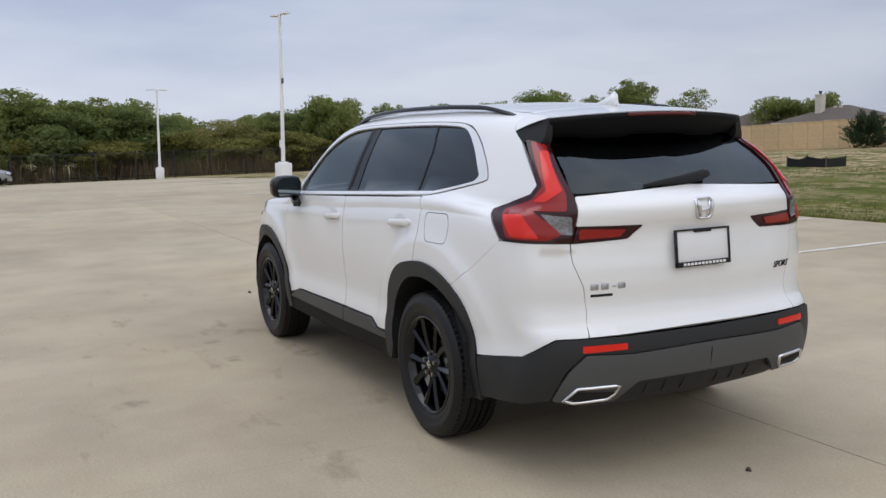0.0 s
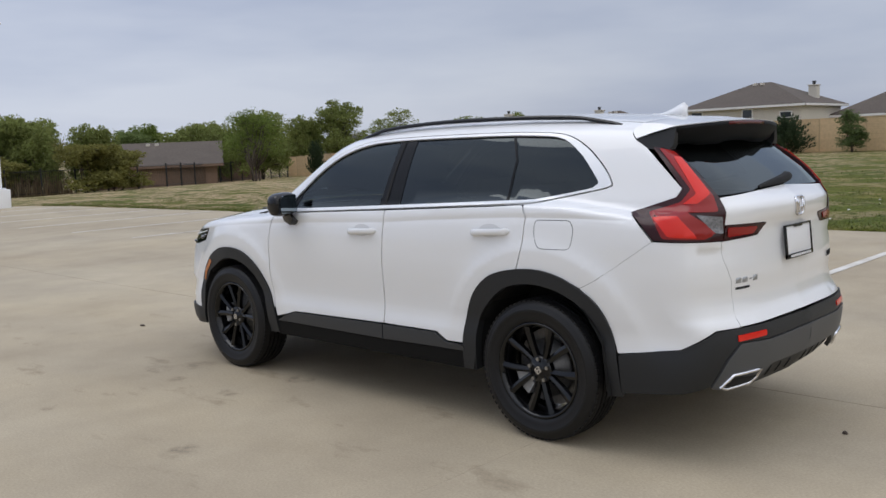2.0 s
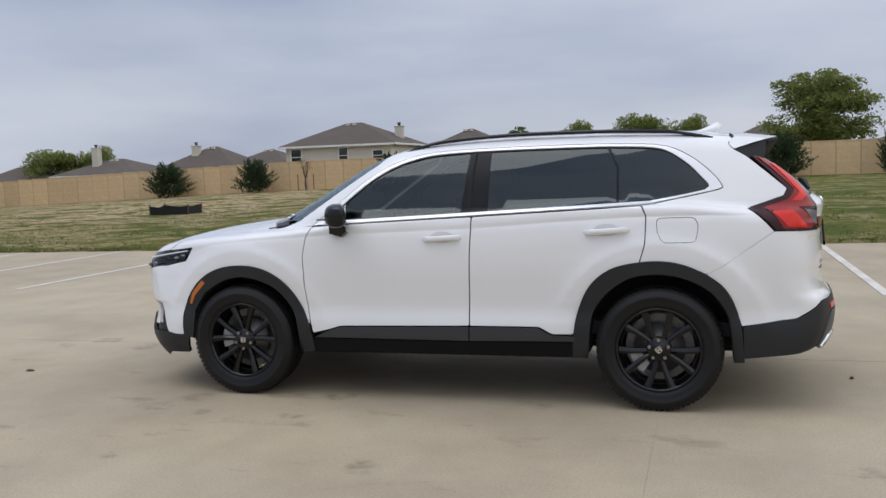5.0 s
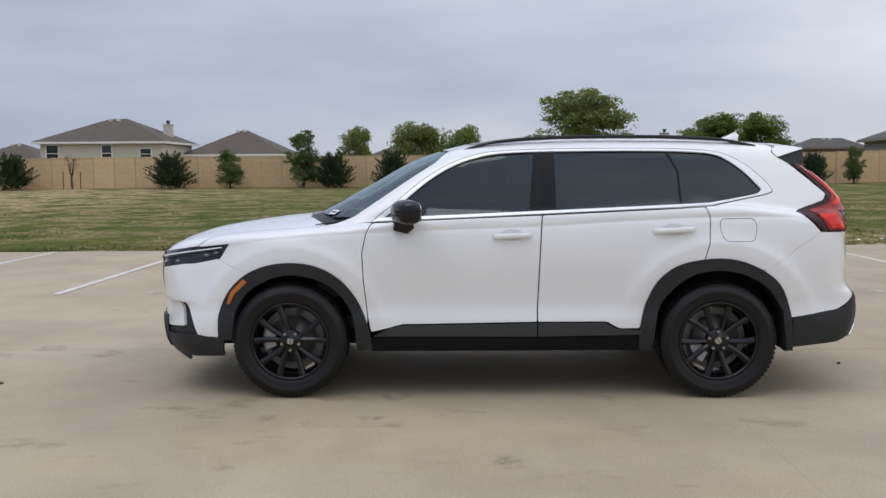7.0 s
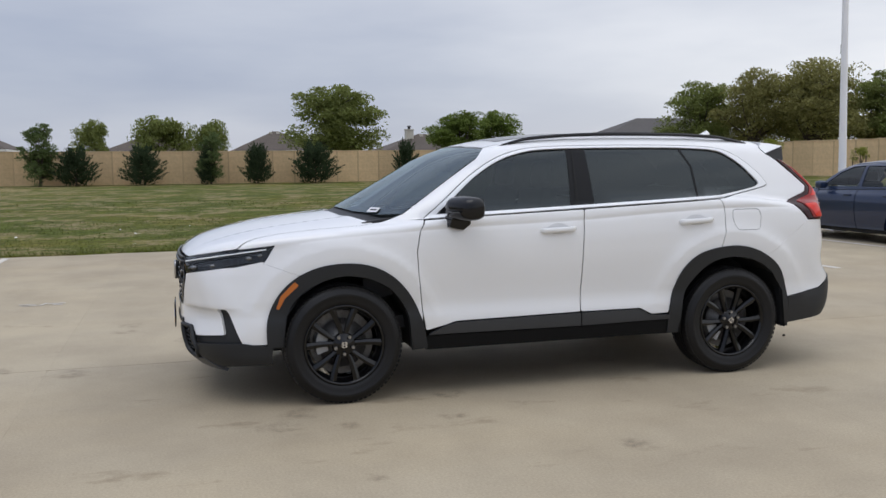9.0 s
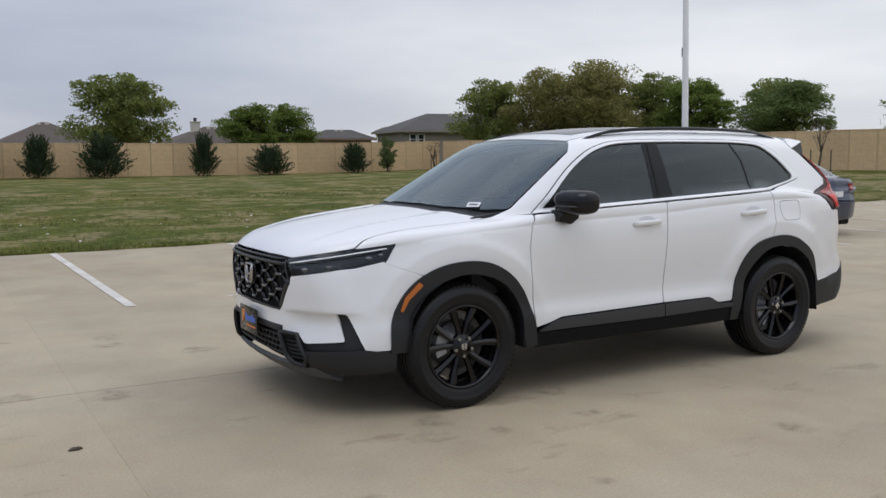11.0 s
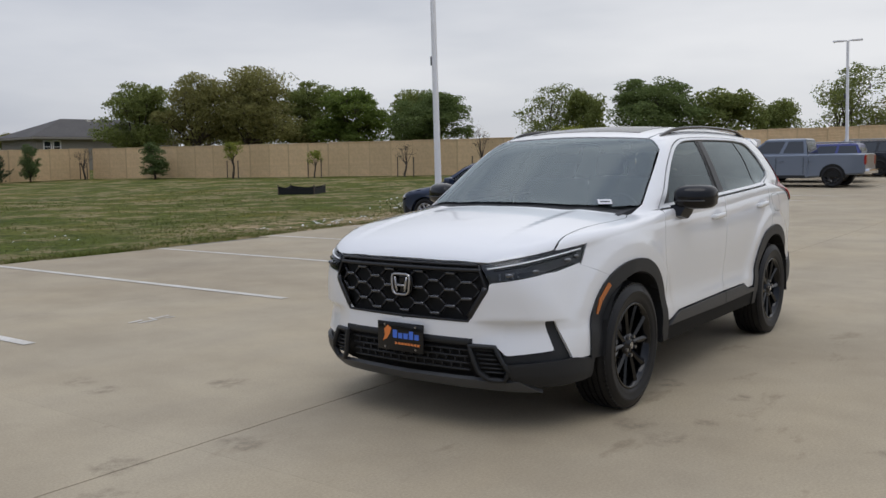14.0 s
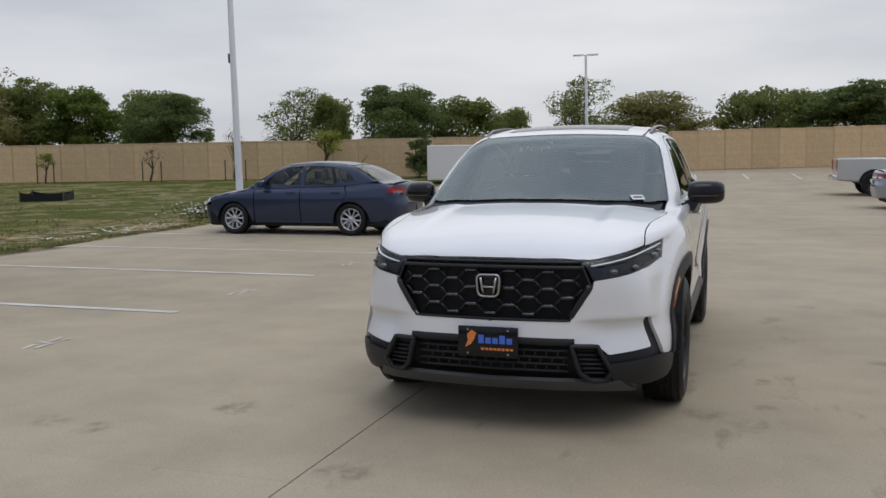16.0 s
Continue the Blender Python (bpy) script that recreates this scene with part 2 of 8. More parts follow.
def inside(points, loop):
    """Which 2D points lie in a closed loop."""
    p, l = np.asarray(points), np.asarray(loop)
    x, y = p[:, 0][:, None], p[:, 1][:, None]
    x1, y1 = l[:, 0], l[:, 1]
    x2, y2 = np.roll(x1, -1), np.roll(y1, -1)
    with np.errstate(divide="ignore", invalid="ignore"):
        cross = ((y1 > y) != (y2 > y)) & (x < (x2 - x1) * (y - y1) / (y2 - y1) + x1)
    return cross.sum(axis=1) % 2 == 1


def shrunk(pts, gap):
    """A closed 2D outline moved inwards."""
    p = np.array(pts)
    d = np.roll(p, -1, axis=0) - np.roll(p, 1, axis=0)
    d /= np.maximum(np.linalg.norm(d, axis=1), 1e-9)[:, None]
    area = np.sum(p[:, 0] * np.roll(p[:, 1], -1) - p[:, 1] * np.roll(p[:, 0], -1))
    side = np.stack([-d[:, 1], d[:, 0]], -1) * (1 if area > 0 else -1)
    return list(p + side * gap)


def sheet_2d(loop, holes, step, extra=None):
    """Triangles that fill an outline: points and index triples."""
    loops = [loop, *holes]
    verts, edges = [], []
    for lp in loops:
        base = len(verts)
        verts += [Vector(p) for p in lp]
        edges += [(base + i, base + (i + 1) % len(lp)) for i in range(len(lp))]
    a = np.array(loop)
    lo, hi = a.min(axis=0), a.max(axis=0)
    gx, gy = np.meshgrid(np.arange(lo[0] + step / 2, hi[0], step), np.arange(lo[1] + step / 2, hi[1], step))
    gx = gx + (np.arange(gx.shape[0]) % 2)[:, None] * step / 2
    g = np.stack([gx.ravel(), gy.ravel()], -1)
    if len(g):
        ok = inside(g, loop)
        for h in holes:
            ok &= ~inside(g, h)
        g = g[ok]
    if len(g):
        edge = np.concatenate([np.array(lp) for lp in loops])
        near = np.array([np.min(np.hypot(*(edge - q).T)) for q in g])
        g = g[near > step * 0.45]
    if extra is not None and len(extra):
        edge = np.concatenate([np.array(lp) for lp in loops])
        x = extra[inside(extra, loop)]
        for h in holes:
            x = x[~inside(x, h)]
        if len(x):
            x = x[np.array([np.min(np.hypot(*(edge - q).T)) for q in x]) > 0.004]
        if len(x):
            g = g[np.array([np.min(np.hypot(*(x - q).T)) for q in g]) > step * 0.5]
            verts += [Vector(p) for p in x]
    verts += [Vector(p) for p in g]
    from_cdt = delaunay(verts, edges, [], 0, 1e-7)
    out, tris = np.array([v[:] for v in from_cdt[0]]), np.array([t[:] for t in from_cdt[2]])
    mid = out[tris].mean(axis=1)
    ok = inside(mid, loop)
    for h in holes:
        ok &= ~inside(mid, h)
    return out, tris[ok]


# ---- the lie of the land ----
def land(x, y):
    """Height of the ground: level round the car, rising to the west and north, falling to the east."""
    z = 0.0
    d = -(x + 6)
    if d > 0:
        z += 0.000014 * d ** 3 if d < 42 else 1.037 + 0.02 * min(d - 42, 60)
    d = -y - 12
    if d > 0:
        z += 0.0045 * min(d, 90)
    d = x - 25
    if d > 0:
        z -= 0.03 * d * d / (d + 5) if d < 60 else 1.66
    z -= 0.22 * math.exp(-((x - 21) / 8) ** 2 - ((y + 28) / 8) ** 2)
    return z


def edge_y(x):
    """Where the concrete ends and the grass begins."""
    x = max(-60.0, min(60.0, x))
    return -9.75 + (0.035 * x if x > 0 else 0.085 * x) + 0.05 * math.sin(x * 1.7) + 0.03 * math.sin(x * 5.1)


def lawn_material():
    m = bpy.data.materials.new("spring_lawn")
    m.use_nodes = True
    n, l = m.node_tree.nodes, m.node_tree.links
    p = n["Principled BSDF"]
    p.inputs["Roughness"].default_value = 0.95
    p.inputs["Specular IOR Level"].default_value = 0.15
    co = n.new("ShaderNodeTexCoord")

    def noisy(scale, detail, stretch=(1, 1, 1)):
        mp = n.new("ShaderNodeMapping")
        mp.inputs["Scale"].default_value = stretch
        l.new(co.outputs["Object"], mp.inputs[0])
        t = n.new("ShaderNodeTexNoise")
        t.inputs["Scale"].default_value, t.inputs["Detail"].default_value, t.inputs["Roughness"].default_value = scale, detail, 0.62
        l.new(mp.outputs[0], t.inputs["Vector"])
        return t.outputs[0]

    def ramp(value, *stops):
        r = n.new("ShaderNodeValToRGB")
        while len(r.color_ramp.elements) < len(stops):
            r.color_ramp.elements.new(0.5)
        for e, (at, c) in zip(r.color_ramp.elements, stops):
            e.position, e.color = at, (*c, 1)
        l.new(value, r.inputs[0])
        return r.outputs[0]

    def mix(f, a, b, how="MIX"):
        mx = n.new("ShaderNodeMix")
        mx.data_type, mx.blend_type = "RGBA", how
        for sock, v in (("Factor", f), ("A", a), ("B", b)):
            if isinstance(v, float):
                mx.inputs[sock].default_value = v
            else:
                l.new(v, mx.inputs[sock])
        return mx.outputs["Result"]

    green = ramp(noisy(0.22, 5), (0.32, (0.070, 0.098, 0.014)), (0.5, (0.094, 0.115, 0.018)), (0.68, (0.140, 0.135, 0.028)))
    blades = ramp(noisy(9, 6), (0.3, (0.36, 0.38, 0.32)), (0.7, (1.38, 1.3, 1.2)))
    tufts = ramp(noisy(1.6, 6), (0.32, (0.66, 0.70, 0.66)), (0.5, (1.0, 1.0, 1.0)), (0.7, (1.26, 1.18, 1.05)))
    turf = mix(1.0, mix(1.0, green, blades, "MULTIPLY"), tufts, "MULTIPLY")
    soil = ramp(noisy(6, 4), (0.3, (0.27, 0.19, 0.105)), (0.7, (0.54, 0.405, 0.26)))
    more = n.new("ShaderNodeMath")
    l.new(noisy(0.62, 8, (0.9, 1.0, 1.0)), more.inputs[0])
    sepx = n.new("ShaderNodeSeparateXYZ")
    l.new(co.outputs["Object"], sepx.inputs[0])
    east = n.new("ShaderNodeMapRange")
    east.inputs["From Min"].default_value, east.inputs["From Max"].default_value = 2.0, 18.0
    east.inputs["To Min"].default_value, east.inputs["To Max"].default_value = 0.0, 0.05
    l.new(sepx.outputs["X"], east.inputs["Value"])
    l.new(east.outputs[0], more.inputs[1])
    bare = ramp(more.outputs[0], (0.49, (0, 0, 0)), (0.55, (1, 1, 1)))
    # the soil shows most in the far and eastern part of the field
    sep = n.new("ShaderNodeSeparateXYZ")
    l.new(co.outputs["Object"], sep.inputs[0])

    def span(out, a, b, lo, hi):
        r = n.new("ShaderNodeMapRange")
        r.inputs["From Min"].default_value, r.inputs["From Max"].default_value = a, b
        r.inputs["To Min"].default_value, r.inputs["To Max"].default_value = lo, hi
        l.new(sep.outputs[out], r.inputs["Value"])
        return r.outputs[0]

    bare = mix(1.0, bare, mix(1.0, span("X", 8.0, 22.0, 0.45, 1.0), span("X", -3.0, -10.0, 0.0, 0.5), "LIGHTEN"), "MULTIPLY")
    bare = mix(1.0, bare, span("Y", -13.0, -24.0, 0.85, 1.0), "MULTIPLY")
    # a trodden strip of earth along the western part of the kerbless edge
    strip_x = mix(1.0, span("X", -4.0, -7.0, 0.0, 1.0), span("Y", -14.5, -12.0, 0.0, 1.0), "MULTIPLY")
    bare = mix(1.0, bare, mix(1.0, strip_x, ramp(noisy(0.9, 5), (0.42, (0, 0, 0)), (0.52, (1, 1, 1))), "MULTIPLY"), "LIGHTEN")
    patch = mix(1.0, bare, ramp(noisy(3.4, 7), (0.43, (0, 0, 0)), (0.49, (1, 1, 1))), "MULTIPLY")
    l.new(mix(patch, turf, soil), p.inputs["Base Color"])
    b = n.new("ShaderNodeBump")
    b.inputs["Strength"].default_value, b.inputs["Distance"].default_value = 0.8, 0.06
    l.new(noisy(11, 5), b.inputs["Height"])
    l.new(b.outputs[0], p.inputs["Normal"])
    return m


SCUFFS = ((1.65, 1.05, 0.12), (1.79, 1.255, 0.10), (1.4, 1.36, 0.055), (0.80, 1.33, 0.075), (0.69, 0.88, 0.09), (1.46, 2.23, 0.05), (0.02, 2.13, 0.10),
          (2.79, -2.38, 0.11), (2.84, -2.03, 0.10), (2.27, -1.54, 0.12), (3.87, -0.42, 0.09), (3.07, -0.48, 0.12), (3.63, -0.74, 0.11))


def concrete_material():
    """Broom-finished concrete: warm grey, cloudy, with darker tyre dust, hair cracks and small spots."""
    m = bpy.data.materials.new("pale_concrete")
    m.use_nodes = True
    n, l = m.node_tree.nodes, m.node_tree.links
    p = n["Principled BSDF"]
    p.inputs["Roughness"].default_value = 0.82
    p.inputs["Specular IOR Level"].default_value = 0.3
    co = n.new("ShaderNodeTexCoord")
    info = n.new("ShaderNodeObjectInfo")

    def noisy(scale, detail=5, rough=0.6, stretch=(1, 1, 1), where=0.0):
        mp = n.new("ShaderNodeMapping")
        mp.inputs["Scale"].default_value, mp.inputs["Location"].default_value = stretch, (where, where, 0)
        l.new(co.outputs["Object"], mp.inputs[0])
        t = n.new("ShaderNodeTexNoise")
        t.inputs["Scale"].default_value, t.inputs["Detail"].default_value, t.inputs["Roughness"].default_value = scale, detail, rough
        l.new(mp.outputs[0], t.inputs["Vector"])
        return t.outputs[0]

    def ramp(value, *stops):
        r = n.new("ShaderNodeValToRGB")
        while len(r.color_ramp.elements) < len(stops):
            r.color_ramp.elements.new(0.5)
        for e, (at, c) in zip(r.color_ramp.elements, stops):
            e.position, e.color = at, (*c, 1)
        l.new(value, r.inputs[0])
        return r.outputs[0]

    def mul(a, b):
        mx = n.new("ShaderNodeMix")
        mx.data_type, mx.blend_type = "RGBA", "MULTIPLY"
        mx.inputs["Factor"].default_value = 1
        l.new(a, mx.inputs["A"])
        l.new(b, mx.inputs["B"])
        return mx.outputs["Result"]

    base = ramp(noisy(0.22, 4, 0.55), (0.32, (0.372, 0.307, 0.214)), (0.5, (0.414, 0.348, 0.247)), (0.68, (0.441, 0.375, 0.272)))
    cloud = ramp(noisy(1.3, 5, 0.62, (1, 0.8, 1), 3.1), (0.30, (0.87, 0.865, 0.86)), (0.62, (1.04, 1.04, 1.035)))
    grain = ramp(noisy(75, 3, 0.6), (0.25, (0.84, 0.84, 0.84)), (0.75, (1.10, 1.10, 1.10)))
    stain = ramp(noisy(0.85, 6, 0.68, (1.0, 1.6, 1), 11.0), (0.27, (0.66, 0.64, 0.62)), (0.345, (1, 1, 1)))
    spots = ramp(noisy(5.5, 4, 0.7, (1, 1.5, 1), 7.7), (0.245, (0.55, 0.53, 0.5)), (0.285, (1, 1, 1)))
    slab = ramp(info.outputs["Random"], (0.0, (0.96, 0.96, 0.96)), (1.0, (1.03, 1.03, 1.02)))
    color = base
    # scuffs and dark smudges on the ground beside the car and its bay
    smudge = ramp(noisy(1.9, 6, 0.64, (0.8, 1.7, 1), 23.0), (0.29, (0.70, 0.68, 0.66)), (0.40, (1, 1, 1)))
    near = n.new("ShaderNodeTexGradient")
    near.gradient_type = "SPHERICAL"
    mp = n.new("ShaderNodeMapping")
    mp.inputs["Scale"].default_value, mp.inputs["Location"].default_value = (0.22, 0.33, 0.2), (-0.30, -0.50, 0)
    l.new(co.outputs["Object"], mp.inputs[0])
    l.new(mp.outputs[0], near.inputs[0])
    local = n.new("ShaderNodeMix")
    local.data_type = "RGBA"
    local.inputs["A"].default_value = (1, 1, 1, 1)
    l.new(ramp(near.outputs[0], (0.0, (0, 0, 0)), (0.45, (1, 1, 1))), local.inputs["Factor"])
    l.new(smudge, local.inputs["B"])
    # scuffed dark spots of tyre dust, each at its own place: x, y, half width
    warp = n.new("ShaderNodeTexNoise")
    warp.inputs["Scale"].default_value, warp.inputs["Detail"].default_value = 5.5, 6
    l.new(co.outputs["Object"], warp.inputs["Vector"])
    shift = n.new("ShaderNodeVectorMath")
    shift.operation = "MULTIPLY_ADD"
    shift.inputs[1].default_value, shift.inputs[2].default_value = (0.30, 0.30, 0.0), (-0.15, -0.15, 0.0)
    l.new(warp.outputs["Color"], shift.inputs[0])
    moved = n.new("ShaderNodeVectorMath")
    l.new(co.outputs["Object"], moved.inputs[0])
    l.new(shift.outputs[0], moved.inputs[1])
    speck = ramp(noisy(9, 6, 0.7, (1, 1, 1), 5.0), (0.36, (1, 1, 1)), (0.60, (0, 0, 0)))
    scuffs = None
    for sx, sy, r in SCUFFS:
        away = n.new("ShaderNodeVectorMath")
        away.operation = "DISTANCE"
        away.inputs[1].default_value = (sx, sy, 0)
        l.new(moved.outputs[0], away.inputs[0])
        near_spot = n.new("ShaderNodeMapRange")
        near_spot.inputs["From Min"].default_value, near_spot.inputs["From Max"].default_value = r * 1.25, r * 0.55
        l.new(away.outputs["Value"], near_spot.inputs["Value"])
        if scuffs is None:
            scuffs = near_spot.outputs[0]
        else:
            most = n.new("ShaderNodeMath")
            most.operation = "MAXIMUM"
            l.new(scuffs, most.inputs[0])
            l.new(near_spot.outputs[0], most.inputs[1])
            scuffs = most.outputs[0]
    dust = n.new("ShaderNodeMix")
    dust.data_type = "RGBA"
    dust.inputs["A"].default_value, dust.inputs["B"].default_value = (1, 1, 1, 1), (0.60, 0.59, 0.59, 1)
    dirty = n.new("ShaderNodeMath")
    dirty.operation = "MULTIPLY"
    l.new(scuffs, dirty.inputs[0])
    l.new(speck, dirty.inputs[1])
    l.new(dirty.outputs[0], dust.inputs["Factor"])
    # broad worn lanes, warm and cool
    lanes = ramp(noisy(0.55, 5, 0.6, (0.6, 1.3, 1), 31.0), (0.30, (0.90, 0.905, 0.92)), (0.5, (1.0, 1.0, 1.0)), (0.70, (1.05, 1.035, 1.0)))
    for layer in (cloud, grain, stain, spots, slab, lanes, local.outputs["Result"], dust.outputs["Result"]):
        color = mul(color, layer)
    l.new(color, p.inputs["Base Color"])
    b = n.new("ShaderNodeBump")
    b.inputs["Strength"].default_value, b.inputs["Distance"].default_value = 0.25, 0.004
    l.new(noisy(120, 2), b.inputs["Height"])
    l.new(b.outputs[0], p.inputs["Normal"])
    return m


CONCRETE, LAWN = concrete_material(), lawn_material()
LINE_PAINT = material("worn_line_paint", (0.70, 0.67, 0.61), 0.7, grain=0.3, grain_scale=35, blotch=0.6, blotch_scale=2.2, second=(0.46, 0.41, 0.33))
JOINT = material("joint_filler", (0.19, 0.165, 0.13), 0.9, grain=0.3, grain_scale=50)


def leaf_material(name, color):
    """Leaves: matt above, and letting some light through."""
    m = material(name, color, 0.75, per_island=0.28, spec=0.2)
    n, l = m.node_tree.nodes, m.node_tree.links
    p = n["Principled BSDF"]
    tl, mx = n.new("ShaderNodeBsdfTranslucent"), n.new("ShaderNodeMixShader")
    mx.inputs[0].default_value = 0.48
    l.new(p.inputs["Base Color"].links[0].from_socket, tl.inputs[0])
    l.new(p.outputs[0], mx.inputs[1])
    l.new(tl.outputs[0], mx.inputs[2])
    l.new(mx.outputs[0], n["Material Output"].inputs[0])
    return m


LEAF = [leaf_material("foliage_" + k, c) for k, c in
        (("oak", (0.205, 0.235, 0.072)), ("dark", (0.135, 0.18, 0.068)), ("spring", (0.15, 0.20, 0.045)), ("bronze", (0.265, 0.25, 0.09)), ("juniper", (0.046, 0.068, 0.032)), ("dry", (0.22, 0.165, 0.10)), ("fresh", (0.27, 0.29, 0.060)), ("olive", (0.20, 0.19, 0.055)), ("deep", (0.155, 0.20, 0.068)))]
BARK = material("bark", (0.085, 0.065, 0.05), 0.9, grain=0.4, grain_scale=20, bump=0.6)
FENCE_M = material("tan_fence_board", (0.70, 0.505, 0.285), 0.8, grain=0.25, grain_scale=5, blotch=0.35, blotch_scale=0.8, second=(0.50, 0.355, 0.20), per_object=0.08)
POST_M = material("tan_fence_post", (0.55, 0.395, 0.225), 0.8, grain=0.2, grain_scale=8, per_object=0.08)
IRON = material("black_iron", (0.012, 0.012, 0.013), 0.5)
WHITE_POLE = material("white_pole_paint", (0.80, 0.80, 0.80), 0.45, blotch=0.15, blotch_scale=1.5, second=(0.6, 0.59, 0.56))
SHINGLE = material("brown_shingle", (0.115, 0.092, 0.074), 0.9, grain=0.4, grain_scale=6, blotch=0.3, blotch_scale=0.5, bump=0.3)
SHINGLE_GREY = material("grey_shingle", (0.10, 0.092, 0.085), 0.9, grain=0.4, grain_scale=6, blotch=0.3, blotch_scale=0.5, bump=0.3)
SIDING = material("cream_siding", (0.60, 0.56, 0.48), 0.7, grain=0.1, grain_scale=5, blotch=0.15, blotch_scale=0.4)
STUCCO = material("tan_stucco", (0.30, 0.27, 0.225), 0.85, grain=0.15, grain_scale=6, blotch=0.2, blotch_scale=0.5)
BRICK = material("brown_brick", (0.26, 0.17, 0.12), 0.85, grain=0.35, grain_scale=9, blotch=0.2, blotch_scale=0.6)
TRIM = material("white_trim", (0.74, 0.73, 0.70), 0.6, grain=0.06)
PANE = material("dark_window", (0.03, 0.035, 0.04), 0.08, spec=0.8)

# one sheet of ground out to the horizon; the grass stands a little over the concrete's foot
far = [30, 60, 120, 300, 900, 2500]
stations = sorted({round(float(v), 3) for v in np.linspace(-75, 90, 111)} | {-s for s in far if s > 75} | {s for s in far if s > 90})
north = [0.0, 0.04, 0.3, 0.8, 1.5, 2.5, 4, 6, 8, 10.5, 13, 16, 20, 25, 31, 38, 45, 60, 90, 200, 600, 2500]
south = [8, 20, 60, 200, 600, 2500]
rows = []
for x in stations:
    e = edge_y(x)
    row = []
    for d in south[::-1]:
        row.append((x, e + d, land(x, e + d) - 0.06))
    for d in north:
        y = e - d
        z = land(x, y) + (-0.06 if d == 0 else 0.02)
        if 0.2 < d < 80 and abs(x) < 90:
            z += 0.05 * noise.noise(Vector((x * 0.22, y * 0.22, 0))) * min(1, d / 3)
        row.append((x, y, z))
    rows.append(row)
bm = bmesh.new()
loft(bm, rows, closed=False)
bmesh.ops.recalc_face_normals(bm, faces=bm.faces)
for f in bm.faces:
    if f.normal.z < 0:
        f.normal_flip()
tagged(part("ground", smooth(bm), LAWN, None), "patchy spring grass with bare tan soil", "ground", kind="structure")
bm = bmesh.new()
cols = np.arange(-48, 52, 2.0)
loft(bm, [[(x, y, land(x, y) - 0.018) for y in (edge_y(x) + 0.01, -6, 0, 10, 31)] for x in cols], closed=False)
for f in bm.faces:
    if f.normal.z < 0:
        f.normal_flip()
pavement = tagged(part("pavement", bm, JOINT, None), "pale concrete car park in large slabs", "pavement", kind="structure")
# painted bay lines
def flat_strip(bm, x0, y0, x1, y1, w, lift=0.005):
    d = Vector((x1 - x0, y1 - y0)).normalized()
    s = Vector((-d.y, d.x)) * w / 2
    k = max(1, int(math.hypot(x1 - x0, y1 - y0) / 1.5))
    rows = []
    for i in range(k + 1):
        x, y = x0 + (x1 - x0) * i / k, y0 + (y1 - y0) * i / k
        rows.append([(x + q * s.x, y + q * s.y, land(x, y) + lift) for q in (1, -1)])
    vs = [[bm.verts.new(p) for p in r] for r in rows]
    for a, b in zip(vs, vs[1:]):
        f = bm.faces.new((a[0], a[1], b[1], b[0]))
        f.normal_update()
        if f.normal.z < 0:
            f.normal_flip()
for x in (-25.6, -22.8, -20.0, -17.2, -14.4, -11.7, -9.0, -6.22, -3.40, -0.53, 2.28, 5.03, 7.5, 9.75, 12.0, 14.6, 17.3, 20.0, 22.7, 25.4, 28.1, 30.8):
    bm = bmesh.new()
    flat_strip(bm, x, -3.88, x + 0.02, edge_y(x) + 0.12, 0.105)
    tagged(part("bay_line", bm, LINE_PAINT, None), "worn white painted bay line", "road marking", "bay lines", "structure")
for y in (-5.9, -3.5, -1.15, 1.25, 3.6, 6.0):
    bm = bmesh.new()
    flat_strip(bm, -42.2, y - 0.12, -38.5, y + 0.14, 0.11)
    tagged(part("bay_line", bm, LINE_PAINT, None), "worn white painted bay line", "road marking", "bay lines", "structure")
for x in (1.02, -1.9, -4.75, 3.75):
    bm = bmesh.new()
    for a, b, c, d in ((-0.22, 0, -0.05, 0.02), (-0.03, -0.05, 0.02, 0.12), (0.08, 0.0, 0.24, 0.03), (0.05, 0.10, 0.2, 0.11), (-0.2, 0.1, -0.1, 0.09)):
        flat_strip(bm, x + a, -4.05 + b, x + c, -4.05 + d, 0.035)
    tagged(part("stencil_mark", bm, LINE_PAINT, None), "worn white stencil bars on the concrete", "road marking", "stencil marks", "structure")
# ---- the shape of the white car: smooth half-spaces, joined ----
def curve(*pts):
    """A smooth function through (x, value) pairs, flat in slope beyond them."""
    a = np.array(sorted(pts), float)
    xs, ys = a[:, 0], a[:, 1]
    d = np.diff(ys) / np.diff(xs)
    m = np.concatenate([[d[0]], np.where(d[:-1] * d[1:] > 0, 2 * d[:-1] * d[1:] / np.where(d[:-1] + d[1:] == 0, 1, d[:-1] + d[1:]), 0), [d[-1]]])

    def f(x):
        x = np.clip(np.asarray(x, float), xs[0], xs[-1])
        i = np.clip(np.searchsorted(xs, x) - 1, 0, len(xs) - 2)
        h = xs[i + 1] - xs[i]
        t = (x - xs[i]) / h
        return ((1 + 2 * t) * (1 - t) ** 2 * ys[i] + t * (1 - t) ** 2 * h * m[i]
                + t * t * (3 - 2 * t) * ys[i + 1] + t * t * (t - 1) * h * m[i + 1])
    return f


def smax(a, b, k):
    h = np.maximum(k - np.abs(a - b), 0) / k
    return np.maximum(a, b) + h * h * k / 4


def smin(a, b, k):
    return -smax(-a, -b, k)


side_w = curve((0.2, 0.84), (0.32, 0.889), (0.44, 0.900), (0.50, 0.897), (0.56, 0.887), (0.60, 0.884), (0.64, 0.886), (0.74, 0.896), (0.82, 0.903), (0.90, 0.906), (1.3, 0.906))
